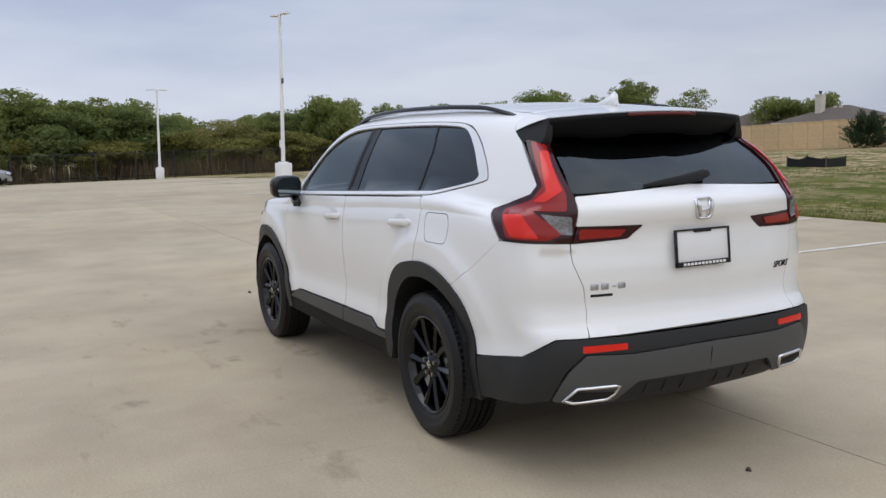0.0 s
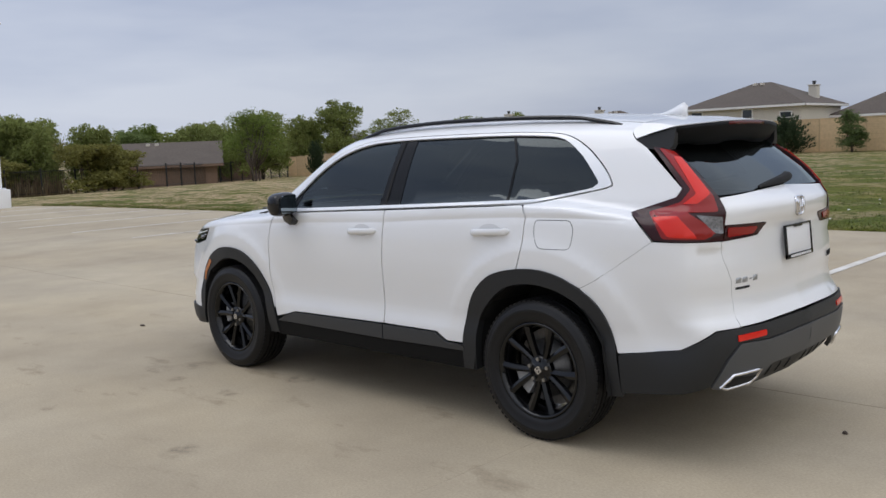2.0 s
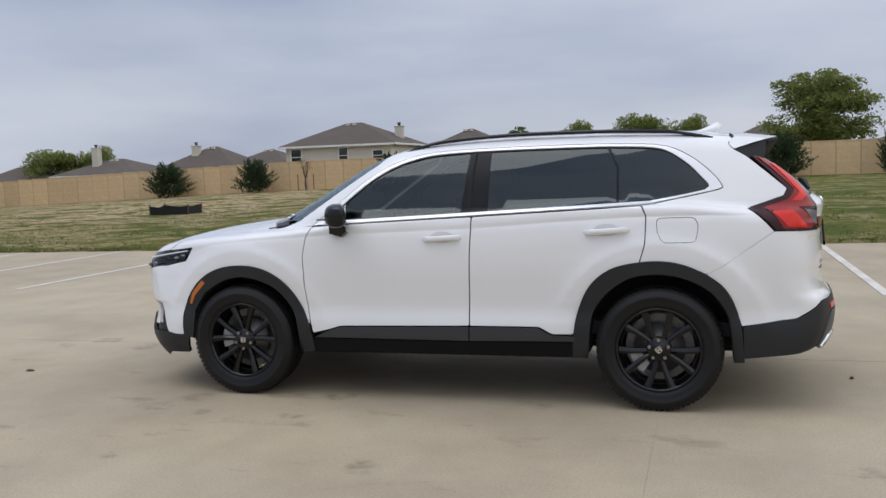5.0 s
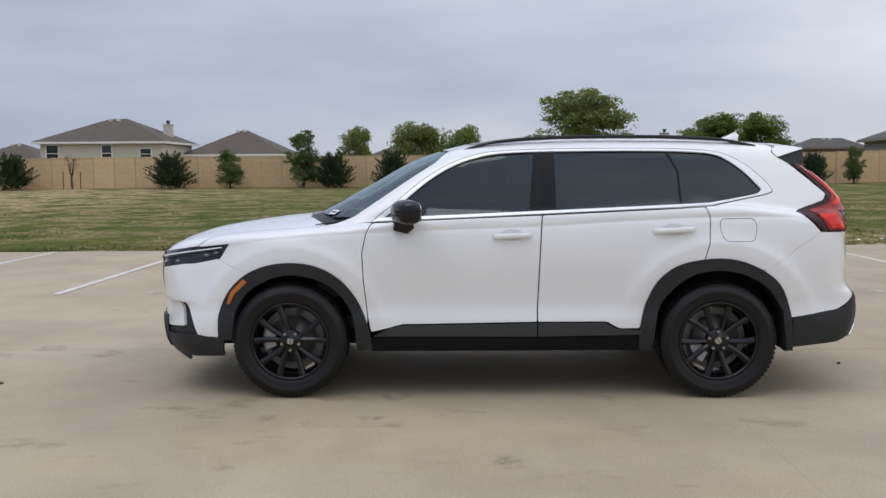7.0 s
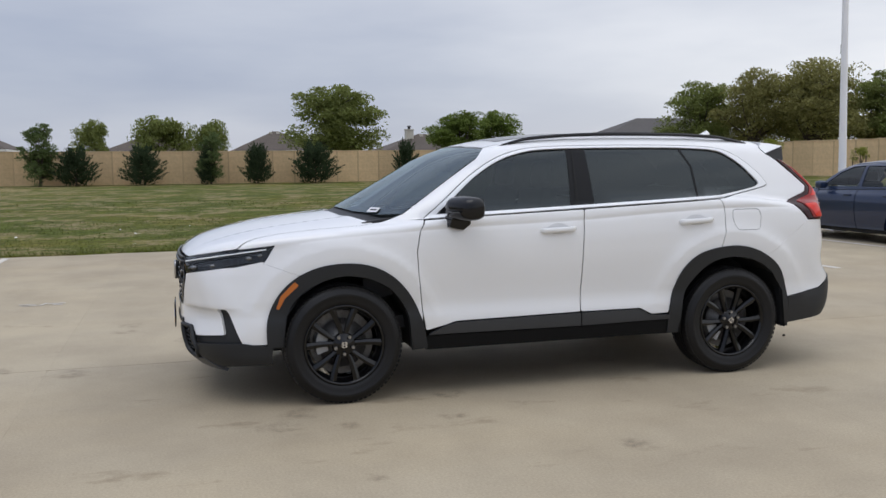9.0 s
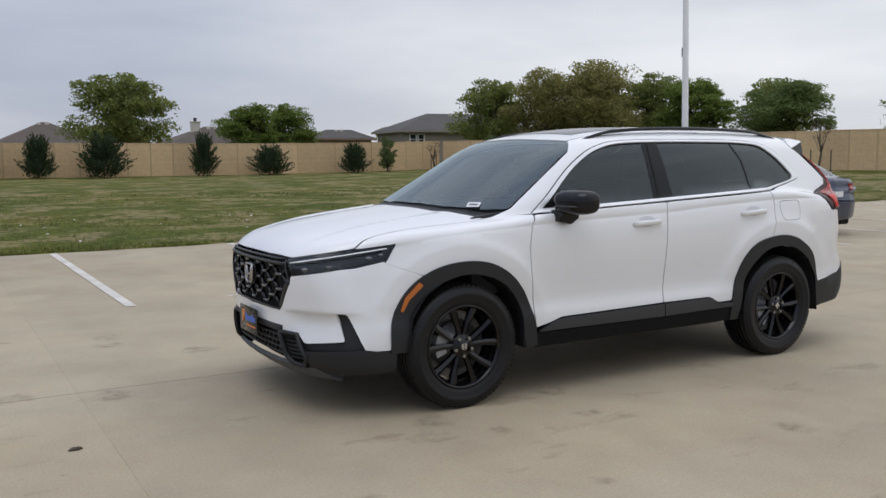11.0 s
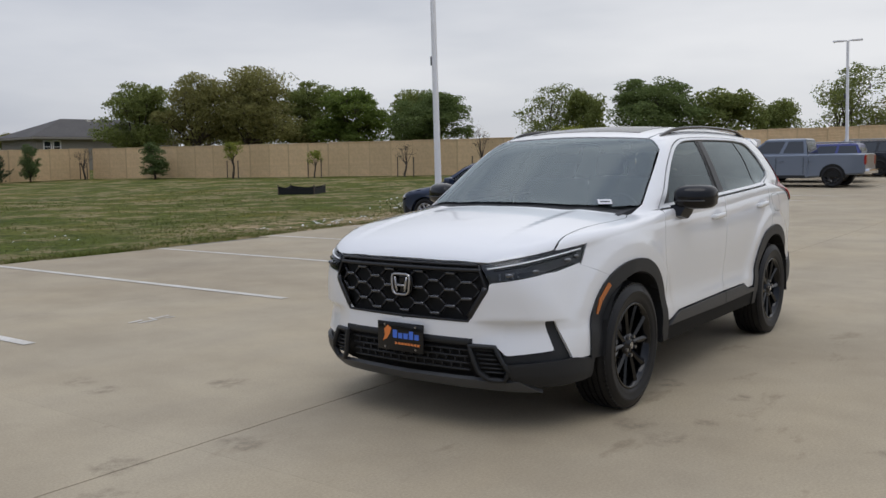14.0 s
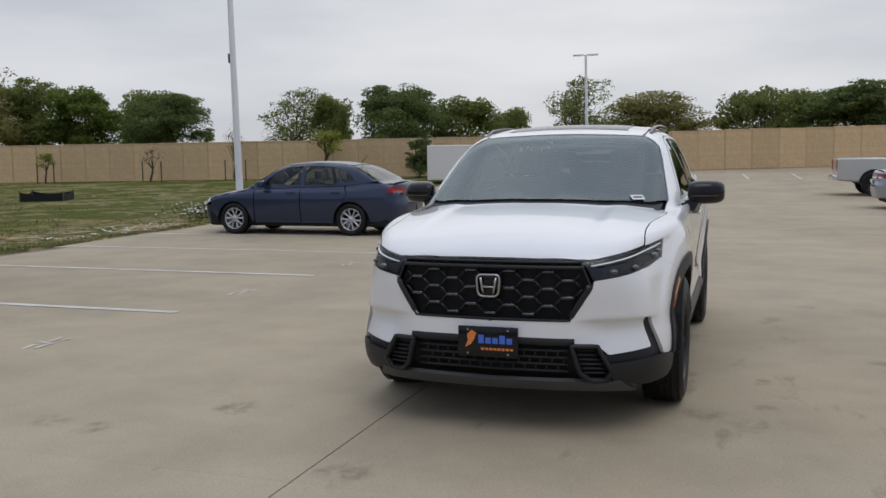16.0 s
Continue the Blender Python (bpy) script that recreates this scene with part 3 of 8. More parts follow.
# a crease runs along the shoulder, from the headlight to the tail lamp
crease_z = curve((-2.1, 1.145), (-1.84, 1.152), (-1.57, 1.158), (-1.26, 1.155), (-0.93, 1.142), (-0.59, 1.124), (-0.22, 1.102), (0.05, 1.093), (0.42, 1.082), (0.906, 1.062), (1.116, 1.051), (1.466, 1.026), (1.73, 0.985), (2.0, 0.94))
shoulder = curve((-0.26, 0), (-0.17, 0.0015), (-0.11, 0.0045), (-0.05, 0.0105), (-0.025, 0.0155), (-0.011, 0.0192), (0.0, 0.0175), (0.007, 0.0175), (0.03, 0.0205), (0.08, 0.035), (0.14, 0.056), (0.2, 0.073))
shoulder_x = curve((-1.8, 1.2), (-1.2, 1.15), (-0.3, 1.08), (0.5, 1.0), (1.2, 0.85), (1.8, 0.75))
front_taper = curve((0.9, 0), (1.35, 0.006), (1.55, 0.035), (1.76, 0.085), (2.0, 0.165), (2.2, 0.26), (2.4, 0.38))
taper_z = curve((0.3, 0.25), (0.6, 0.5), (0.8, 0.8), (0.95, 1.0), (1.1, 1.0))
rear_taper = curve((-2.4, 0.115), (-2.1, 0.063), (-1.85, 0.034), (-1.5, 0.009), (-1.2, 0))
front_x = curve((0.2, 2.17), (0.27, 2.26), (0.33, 2.30), (0.45, 2.318), (0.60, 2.315), (0.77, 2.325), (0.86, 2.318), (0.92, 2.295), (0.97, 2.25), (1.1, 2.1))
front_drop = curve((0, 0), (0.3, 0.012), (0.45, 0.035), (0.55, 0.07), (0.65, 0.125), (0.75, 0.205), (0.82, 0.30), (0.9, 0.48))
hood_z = curve((2.36, 0.90), (2.30, 0.935), (2.25, 0.963), (2.1, 1.02), (1.9, 1.068), (1.6, 1.112), (1.3, 1.145), (1.05, 1.172), (0.9, 1.19),
               (0.5, 1.235), (-0.3, 1.272), (-1.05, 1.305), (-1.45, 1.30), (-1.75, 1.265), (-1.9, 1.245), (-2.3, 1.25))
edge_round = curve((-2.0, 0.06), (-1.7, 0.04), (-1.2, 0.03), (0.7, 0.03), (1.1, 0.045), (1.75, 0.05), (2.0, 0.075))
rear_x = curve((0.2, -2.08), (0.27, -2.2), (0.33, -2.29), (0.45, -2.355), (0.56, -2.368), (0.64, -2.358), (0.70, -2.318), (0.78, -2.302),
               (0.86, -2.308), (0.90, -2.307), (1.0, -2.293), (1.06, -2.287), (1.085, -2.292), (1.12, -2.306), (1.16, -2.312), (1.19, -2.306), (1.215, -2.284), (1.24, -2.250), (1.315, -2.182), (1.40, -2.08), (1.45, -2.005), (1.53, -1.912), (1.6, -1.83), (1.7, -1.72))
lip_drop = curve((1.07, 0), (1.12, 0.022), (1.16, 0.028), (1.2, 0.028), (1.25, 0.0), (1.3, 0))
rear_drop = curve((0, 0), (0.4, 0.025), (0.6, 0.062), (0.7, 0.098), (0.8, 0.158), (0.85, 0.225), (0.9, 0.33))
cabin_w = curve((1.0, 0.88), (1.18, 0.848), (1.3, 0.802), (1.4, 0.758), (1.5, 0.706), (1.57, 0.664), (1.62, 0.625), (1.7, 0.55))
cabin_taper = curve((-2.3, 0.13), (-1.9, 0.085), (-1.5, 0.035), (-1.0, 0.01), (-0.5, 0), (0.3, 0.005), (0.8, 0.03), (1.2, 0.08))
roof_z = curve((0.6, 1.53), (0.3, 1.605), (0.1, 1.64), (-0.2, 1.667), (-0.6, 1.678), (-1.0, 1.674), (-1.4, 1.656), (-1.75, 1.625), (-2.1, 1.585))

flare_r = curve((-0.2, 0.0185), (-0.05, 0.0195), (-0.012, 0.0192), (0.008, 0.0155), (0.05, 0.0055), (0.10, 0.001), (0.15, 0))


def flare(x, z):
    """The wings swell round the wheels and end in a flat band over each arch."""
    out = 0.0
    for cx, r0 in ((1.35, 0.60), (-1.35, 0.622)):
        r = np.hypot(x - cx, z - 0.3655)
        out = out + flare_r(r - r0)
    return out * np.clip((z - 0.40) / 0.25, 0, 1)


fold_z = curve((0.38, 0), (0.43, 0.012), (0.50, 0.032), (0.55, 0.042), (0.58, 0.036), (0.605, 0.006), (0.618, 0), (0.7, 0))


def body(x, y, z):
    """Below zero inside the car's skin."""
    y = np.abs(y)
    side = y - side_w(z) + shoulder(z - crease_z(x)) * shoulder_x(x) + front_taper(x) * taper_z(z) + rear_taper(x) - flare(x, z)
    # a fold over the corner of the front bumper, and the hollow under it
    hollow = fold_z(z) * np.clip((y - 0.42) / 0.15, 0, 1)
    front = (x - front_x(z) + front_drop(y) + hollow) * 0.9
    rear = (rear_x(z) + rear_drop(y) + lip_drop(z) * np.clip(y / 0.62, 0, 1.15) ** 2.5 - x) * 0.85
    crease = 0.012 * np.clip((y - 0.45) / 0.06, 0, 1) * np.clip((x - 1.0) / 0.3, 0, 1) * np.clip((2.25 - x) / 0.5, 0, 1)
    top = z - hood_z(x) + 0.125 * y * y - crease
    lower = smax(smax(side, top, edge_round(x)), smax(front, rear, 0.02), 0.06)
    cabin = (y - cabin_w(z) + cabin_taper(x)) * 0.92
    screen = (x - 1.12 + 1.80 * (z - 1.15) - 0.15 * (1 - (y / 0.66) ** 2) + 0.25 * (z - 1.15) * (1.58 - z) + 1.5 * np.maximum(y - 0.5, 0) ** 2) * 0.48
    roof = z - roof_z(x) + 0.10 * y * y
    green = smax(smax(cabin, roof, 0.09), smax(screen, rear * 0.85, 0.02), 0.05)
    return smin(lower, np.maximum(green, 1.02 - z), 0.03)


SHAPE = [body]


def cast(points, way, reach=3.0):
    """Where rays from points + reach * (-way) meet the skin, and the normals there."""
    p = np.asarray(points, float)
    way = np.asarray(way, float) / np.linalg.norm(way)
    mid = p - way * (p @ way)[:, None]
    steps = np.linspace(-reach, 0.6, 120)
    f = np.array([SHAPE[0](*(mid + way * s).T) for s in steps])
    first = np.argmax(f < 0, axis=0)
    first = np.where((f < 0).any(axis=0), first, np.argmin(f, axis=0))
    hi, lo = steps[first], steps[np.maximum(first - 1, 0)]
    for _ in range(26):
        s = (lo + hi) / 2
        inside = SHAPE[0](*(mid + way * s[:, None]).T) < 0
        hi, lo = np.where(inside, s, hi), np.where(inside, lo, s)
    q = mid + way * hi[:, None]
    return q, slope(q)


def slope(q):
    e = 0.002
    n = np.stack([SHAPE[0](*(q + d).T) - SHAPE[0](*(q - d).T) for d in np.eye(3) * e], -1)
    return n / np.maximum(np.linalg.norm(n, axis=1), 1e-9)[:, None]


# ---- the white car ----
SIDE, TOP, REAR, FRONT = (0, -1, 0), (0, 0, -1), (1, 0, 0), (-1, 0, 0)
FRONT_CORNER, REAR_CORNER, SLANT = (-0.62, -0.78, 0), (0.62, -0.78, 0), (-0.05, -0.74, -0.67)


def skin_mesh(name, outline, way, off=0.0, step=0.035, gap=0.0019, depth=0.022, r=0.012, holes=(), both=False, creased=False):
    """A panel of the car's skin: an outline of rough places, seen along a way, laid on the shape; with folded edges."""
    way = np.array(way, float) / np.linalg.norm(way)
    right = np.cross(way, (0, 0, 1)) if abs(way[2]) < 0.95 else np.array((0.0, 1.0, 0.0))
    right /= np.linalg.norm(right)
    up = np.cross(right, way)

    def flat(pts):
        pts = list(pts) if abs(way[1]) > 0.99 else settled(pts)
        if both:
            pts = pts + [(x, -y, z) for x, y, z in pts[::-1]]
        q = [np.array((np.dot(p, right), np.dot(p, up))) for p in pts]
        keep = [p for i, p in enumerate(q) if np.linalg.norm(p - q[i - 1]) > 1e-4]
        return keep

    loop = shrunk(resampled(fillet(flat(outline), r), step * 0.5), gap)
    hol = [resampled(fillet(flat(h), r), step * 0.5) for h in holes]
    extra = None
    if creased:
        q = np.array(crease_points())
        extra = np.stack([q @ right, q @ up], -1)
    flat_pts, tris = sheet_2d(loop, hol, step, extra)
    world_pts = flat_pts[:, :1] * right + flat_pts[:, 1:] * up
    p, n = cast(world_pts, way)
    p = p + n * off
    t = p[tris]
    fn = np.cross(t[:, 1] - t[:, 0], t[:, 2] - t[:, 0])
    flip = np.einsum("ij,ij->i", fn, n[tris[:, 0]]) < 0
    tris[flip] = tris[flip][:, ::-1]
    # folded edge all round
    count = {}
    for a, b, c in tris:
        for e in ((a, b), (b, c), (c, a)):
            k = (min(e), max(e))
            count[k] = None if k in count else e
    rim = [e for e in count.values() if e]
    verts, norms, faces = list(p), list(n), [tuple(f) for f in tris]
    if depth:
        for a, b in rim:
            along = p[b] - p[a]
            out = np.cross(along, n[a])
            out /= max(np.linalg.norm(out), 1e-9)
            base = len(verts)
            verts += [p[a], p[b], p[b] - n[b] * depth, p[a] - n[a] * depth]
            norms += [out] * 4
            faces.append((base + 1, base, base + 3, base + 2))
    me = bpy.data.meshes.new(name)
    me.from_pydata([tuple(v) for v in verts], [], faces)
    me.shade_smooth()
    me.normals_split_custom_set_from_vertices([tuple(v) for v in norms])
    return me


def crease_points():
    """Places close along both sides of the shoulder crease and the bands over the wheels."""
    if not CREASES:
        line = [(x, 0.9, float(crease_z(x)) + d) for x in np.arange(-1.83, 1.60, 0.013) for d in (-0.019, -0.010, -0.0005, 0.0075)]
        for cx, r0 in ((1.35, 0.60), (-1.35, 0.622)):
            line += [(cx + (r0 + d) * math.cos(a), 0.9, 0.3655 + (r0 + d) * math.sin(a)) for a in np.arange(0.5, 2.7, 0.035) for d in (-0.016, 0.010)]
        q, _ = cast(np.array(line), SIDE)
        CREASES.extend(q)
    return CREASES


CREASES = []


def settled(pts):
    """Rough places moved on to the skin."""
    q = np.array([tuple(p) for p in pts], float)
    for _ in range(12):
        q = q - slope(q) * np.clip(SHAPE[0](*q.T), -0.03, 0.03)[:, None] * 0.8
    return [tuple(p) for p in q]


def side_points(pts):
    """Places on the skin from their x and z, as seen from the side."""
    return seam([(x, 0.9, z) for x, z in pts], SIDE)


def seam(pts, way):
    """A line of places on the skin, straight as seen along the way, close enough set to be shared by two panels."""
    fine = []
    pts = [np.array(p, float) for p in pts]
    for a, b in zip(pts, pts[1:]):
        k = max(1, int(np.linalg.norm(b - a) / 0.035))
        fine += [a + (b - a) * i / k for i in range(k)]
    q, _ = cast(np.array(fine + pts[-1:]), way)
    return [tuple(p) for p in q]


def mirrored(me):
    """The mesh for the other side of the car."""
    name = me.name.split(".")[0]
    out = bpy.data.meshes.new(name)
    co = [(v.co.x, -v.co.y, v.co.z) for v in me.vertices]
    faces = [tuple(p.vertices)[::-1] for p in me.polygons]
    norms = [(0, 0, 0)] * len(co)
    for i, lp in enumerate(me.loops):
        v = me.corner_normals[i].vector
        norms[lp.vertex_index] = (v.x, -v.y, v.z)
    out.from_pydata(co, [], faces)
    out.shade_smooth()
    out.normals_split_custom_set_from_vertices(norms)
    for m in me.materials:
        out.materials.append(m)
    return out


def skin(name, outline, way, mat, parent, label="", pair=True, other=None, **k):
    """A panel, and its twin on the other side."""
    me = skin_mesh(name, outline, way, **k)
    me.materials.append(mat)
    a = part(name, me, mat, parent, label)
    if not pair:
        return a
    return a, part(name, mirrored(me), mat, other or parent, label)


def on_skin(x, y, z, way, off=0.0):
    p, n = cast(np.array([[x, y, z]], float), way)
    return Vector(p[0] + n[0] * off), Vector(n[0])


arch_f = [(0.824, 0.317), (0.857, 0.479), (0.926, 0.641), (1.031, 0.766), (1.171, 0.844), (1.33, 0.868), (1.49, 0.849), (1.634, 0.785),
          (1.743, 0.678), (1.806, 0.535), (1.812, 0.372)]
arch_f_in = [(0.925, 0.31), (0.95, 0.53), (1.035, 0.674), (1.158, 0.757), (1.325, 0.792), (1.47, 0.764), (1.605, 0.685), (1.685, 0.567), (1.713, 0.372)]
arch_r = [(-1.825, 0.30), (-1.799, 0.546), (-1.724, 0.723), (-1.582, 0.829), (-1.424, 0.882), (-1.251, 0.883), (-1.077, 0.841), (-0.957, 0.742),
          (-0.889, 0.601), (-0.856, 0.448), (-0.85, 0.31)]
arch_r_in = [(-1.765, 0.30), (-1.736, 0.56), (-1.644, 0.703), (-1.502, 0.785), (-1.34, 0.812), (-1.18, 0.785), (-1.05, 0.69), (-0.968, 0.562), (-0.938, 0.31)]


def flowing(pts, n=5):
    """A smooth line through points in the plane."""
    a = np.array([(2 * pts[0][0] - pts[1][0], 2 * pts[0][1] - pts[1][1])] + list(pts) + [(2 * pts[-1][0] - pts[-2][0], 2 * pts[-1][1] - pts[-2][1])], float)
    out = []
    for p, q, r, s in zip(a, a[1:], a[2:], a[3:]):
        for i in range(n):
            t = i / n
            out.append(tuple(0.5 * (2 * q + (r - p) * t + (2 * p - 5 * q + 4 * r - s) * t * t + (3 * q - p - 3 * r + s) * t ** 3)))
    return out + [tuple(pts[-1])]


def at_side(pts, y=0.89):
    return [(x, y, z) for x, z in pts]


suv = thing("white_suv", "clean pearl-white crossover SUV with black cladding and tinted windows", "car")

# lines shared by neighbouring panels
hl_low = seam([(2.265, 0.522, 0.802), (2.05, 0.742, 0.847), (1.99, 0.765, 0.85), (1.825, 0.815, 0.884)], FRONT_CORNER)
hl_top = seam([(2.25, 0.45, 0.897), (2.16, 0.58, 0.922), (1.965, 0.741, 0.955), (1.745, 0.816, 0.981)], FRONT_CORNER)
gate_seam = seam([(-2.2, 0.648, 1.038), (-2.2, 0.638, 0.95), (-2.2, 0.598, 0.85), (-2.2, 0.583, 0.75), (-2.2, 0.603, 0.643)], REAR)
# doors
front_door_line = [(0.825, 1.112), (0.862, 1.046), (0.886, 0.922), (0.876, 0.744), (0.853, 0.528), (0.835, 0.425)]
fd = skin("front_door", at_side(front_door_line + [(0.716, 0.452), (0.638, 0.474), (-0.213, 0.488), (-0.213, 0.56), (-0.228, 0.918), (-0.242, 1.158), (0.518, 1.128)]),
          SIDE, PAINT, suv, "white front door", step=0.022, creased=True)
rd = skin("rear_door", at_side([(-0.217, 0.488), (-0.217, 0.56), (-0.232, 0.918), (-0.246, 1.158), (-1.05, 1.194), (-1.258, 1.205), (-1.285, 1.143), (-1.278, 0.985),
                                (-1.245, 0.875)] + arch_r[6:10] + [(-0.728, 0.446), (-0.647, 0.489)]), SIDE, PAINT, suv, "white rear door", step=0.022, creased=True)
# front wing, hood, roof, side frame
seam_hood = settled([(1.965, 0.741, 0.959), (1.90, 0.730, 1.0), (1.82, 0.727, 1.024), (1.64, 0.733, 1.053), (1.476, 0.757, 1.067), (1.30, 0.788, 1.079), (1.19, 0.788, 1.087), (1.13, 0.765, 1.115)])
wing = skin("fender", side_points([(x + 0.004, z) for x, z in front_door_line[:-1]] + arch_f[1:7] + [(1.61, 0.80), (1.815, 0.874), (1.80, 0.893), (1.745, 0.981)]) + [p for p in hl_top[::-1] if p[0] < 1.96][1:]
            + seam_hood + [(1.04, 0.79, 1.135)], SLANT, PAINT, suv, "white front fender", r=0.006, step=0.022, creased=True, gap=0.0004)
hood_edge = [(2.30, 0, 0.917), (2.29, 0.25, 0.912), (2.26, 0.44, 0.903)] + [p for p in hl_top if 0.47 < p[1] and p[0] > 1.97] + [(x, y - 0.002, z) for x, y, z in seam_hood]
hood = skin("hood", hood_edge + [(1.21, 0.62, 1.14), (1.29, 0.4, 1.16), (1.33, 0, 1.17)], (-0.35, 0, -1), PAINT, suv, "white hood", pair=False, both=True, step=0.035, r=0.01, gap=0.003)
roof_line = [(0.40, 0, 1.60), (0.39, 0.3, 1.59), (0.345, 0.545, 1.56), (0.2, 0.56, 1.59), (-0.3, 0.55, 1.64), (-1.0, 0.54, 1.64), (-1.6, 0.525, 1.61), (-1.755, 0.51, 1.59), (-1.77, 0, 1.62)]
sun_roof = [(0.22, 0, 1.63), (0.21, 0.43, 1.61), (-0.32, 0.43, 1.64), (-0.33, 0, 1.66)]
skin("roof", roof_line, TOP, PAINT, suv, "white roof", pair=False, both=True, holes=[sun_roof], step=0.05, r=0.01)
skin("sunroof", sun_roof, TOP, GLOSS_BLACK, suv, "black glass sunroof", pair=False, both=True, off=0.002, step=0.06)
chrome_out = [(-1.306, 1.209), (-1.62, 1.268), (-1.70, 1.288), (-1.712, 1.308), (-1.665, 1.373), (-1.56, 1.467), (-1.45, 1.53), (-1.36, 1.556), (-1.227, 1.569), (-0.94, 1.578), (-0.4, 1.578),
              (-0.039, 1.569), (0.142, 1.548), (0.323, 1.491), (0.505, 1.384), (0.689, 1.235), (0.838, 1.118)]
chrome_out = flowing(chrome_out, 3)
skin("side_frame", [(1.10, 0.78, 1.135), (0.955, 0.79, 1.168), (0.662, 0.735, 1.372), (0.434, 0.676, 1.50), (0.345, 0.56, 1.565), (0.2, 0.565, 1.59), (-0.3, 0.555, 1.64), (-1.0, 0.545, 1.64), (-1.6, 0.53, 1.61), (-1.765, 0.52, 1.60),
                    (-1.775, 0.568, 1.588), (-1.748, 0.594, 1.566), (-1.748, 0.612, 1.545), (-1.776, 0.632, 1.515), (-1.845, 0.64, 1.468), (-2.06, 0.70, 1.278), (-2.04, 0.72, 1.238), (-1.845, 0.79, 1.152),
                    ] + side_points([(-1.985, 1.046), (-1.70, 0.85), (-1.62, 0.81)] + arch_r[3:6] + [(-1.249, 0.875), (-1.282, 0.985), (-1.289, 1.143), (-1.262, 1.206)] + chrome_out),
     (0, -0.86, -0.4), PAINT, suv, "white roof side, pillar and rear quarter", r=0.008, step=0.026, creased=True, gap=0.0006)

# side windows: chrome surround, panes, black pillars
glass_in = [(-1.30, 1.228), (-1.58, 1.278), (-1.622, 1.294), (-1.637, 1.313), (-1.605, 1.352), (-1.525, 1.435), (-1.43, 1.503), (-1.35, 1.536), (-1.22, 1.550), (-0.94, 1.559), (-0.4, 1.559), (-0.04, 1.550),
            (0.135, 1.527), (0.30, 1.474), (0.475, 1.372), (0.655, 1.222), (0.745, 1.146), (0.50, 1.153), (-0.25, 1.184), (-1.05, 1.218)]
cut = glass_in.index((0.745, 1.146))
glass_in = flowing(glass_in[:cut], 3) + glass_in[cut:]
chrome_low = [(0.845, 1.112), (0.50, 1.130), (-0.25, 1.162), (-1.05, 1.198)]
skin("chrome_surround", at_side([(x, z) for x, z in chrome_out] + chrome_low, 0.8), SIDE, SURROUND, suv, "bright window surround", off=0.003, holes=[at_side(glass_in, 0.8)], step=0.03, gap=0.0055, depth=0.012, r=0.006)
# black sheet added under the trim, for the shade in the gap round it
skin("surround_seal", at_side([(x, z) for x, z in chrome_out] + chrome_low, 0.8), SIDE, BLACK, suv, "black backing for the shaded gap round the window trim", off=-0.009, holes=[at_side(glass_in, 0.8)], step=0.05, gap=-0.006, depth=0, r=0.006)
pane_f = [(-0.165, 1.184), (-0.20, 1.553), (-0.04, 1.547), (0.135, 1.527), (0.30, 1.474), (0.475, 1.372), (0.58, 1.285), (0.66, 1.152), (0.50, 1.155)]
pane_r = [(-0.335, 1.19), (-0.335, 1.555), (-0.94, 1.556), (-1.05, 1.552), (-1.11, 1.43), (-1.113, 1.22), (-1.05, 1.22)]
pane_q = [(-1.127, 1.222), (-1.124, 1.43), (-1.066, 1.551), (-1.22, 1.548), (-1.35, 1.536), (-1.43, 1.502), (-1.523, 1.435), (-1.603, 1.352), (-1.635, 1.313), (-1.58, 1.28), (-1.30, 1.23)]
pane_q = pane_q[:2] + flowing(pane_q[2:], 3)
skin("window_pillar", at_side(glass_in, 0.8), SIDE, PILLAR, suv, "black window pillar", off=-0.007, holes=[at_side(p, 0.8) for p in (pane_f, pane_r, pane_q)], step=0.05, gap=0, depth=0.02, r=0.006)
for pane, owner, label, tint in ((pane_f, fd, "tinted front door glass", TINT), (pane_r, rd, "dark tinted rear door glass", PRIVACY), (pane_q, (suv, suv), "dark tinted quarter glass", PRIVACY)):
    skin("window_glass", at_side(pane, 0.8), SIDE, tint, owner[0], label, other=owner[1], off=-0.010, step=0.06, gap=-0.004, depth=0, r=0.01)
skin("window_seal", at_side([(-0.2, 1.19), (-0.218, 1.40), (-0.238, 1.556), (-0.248, 1.556), (-0.235, 1.40), (-0.225, 1.19)], 0.8), SIDE, BLACK, suv, "black seal", off=-0.004, step=0.05, gap=0, depth=0, r=0)
# windscreen and its black edge
ws = [(1.24, 0, 1.165), (1.20, 0.4, 1.155), (1.10, 0.66, 1.150), (0.965, 0.782, 1.163), (0.668, 0.728, 1.372), (0.44, 0.672, 1.50), (0.335, 0.622, 1.55), (0.41, 0.3, 1.585), (0.42, 0, 1.592)]
skin("windscreen", ws, (-1, 0, -0.6), SCREEN, suv, "lightly tinted windscreen", pair=False, both=True, off=-0.004, step=0.06, depth=0, r=0.02)
skin("cowl", [(1.34, 0, 1.16), (1.30, 0.4, 1.15), (1.22, 0.62, 1.13), (1.10, 0.77, 1.12), (1.06, 0.75, 1.16), (1.12, 0.64, 1.16), (1.19, 0.4, 1.17), (1.23, 0, 1.18)], (-0.4, 0, -1), CLAD, suv, "black cowl under the windscreen", pair=False, both=True, off=-0.016, step=0.05, r=0.0)

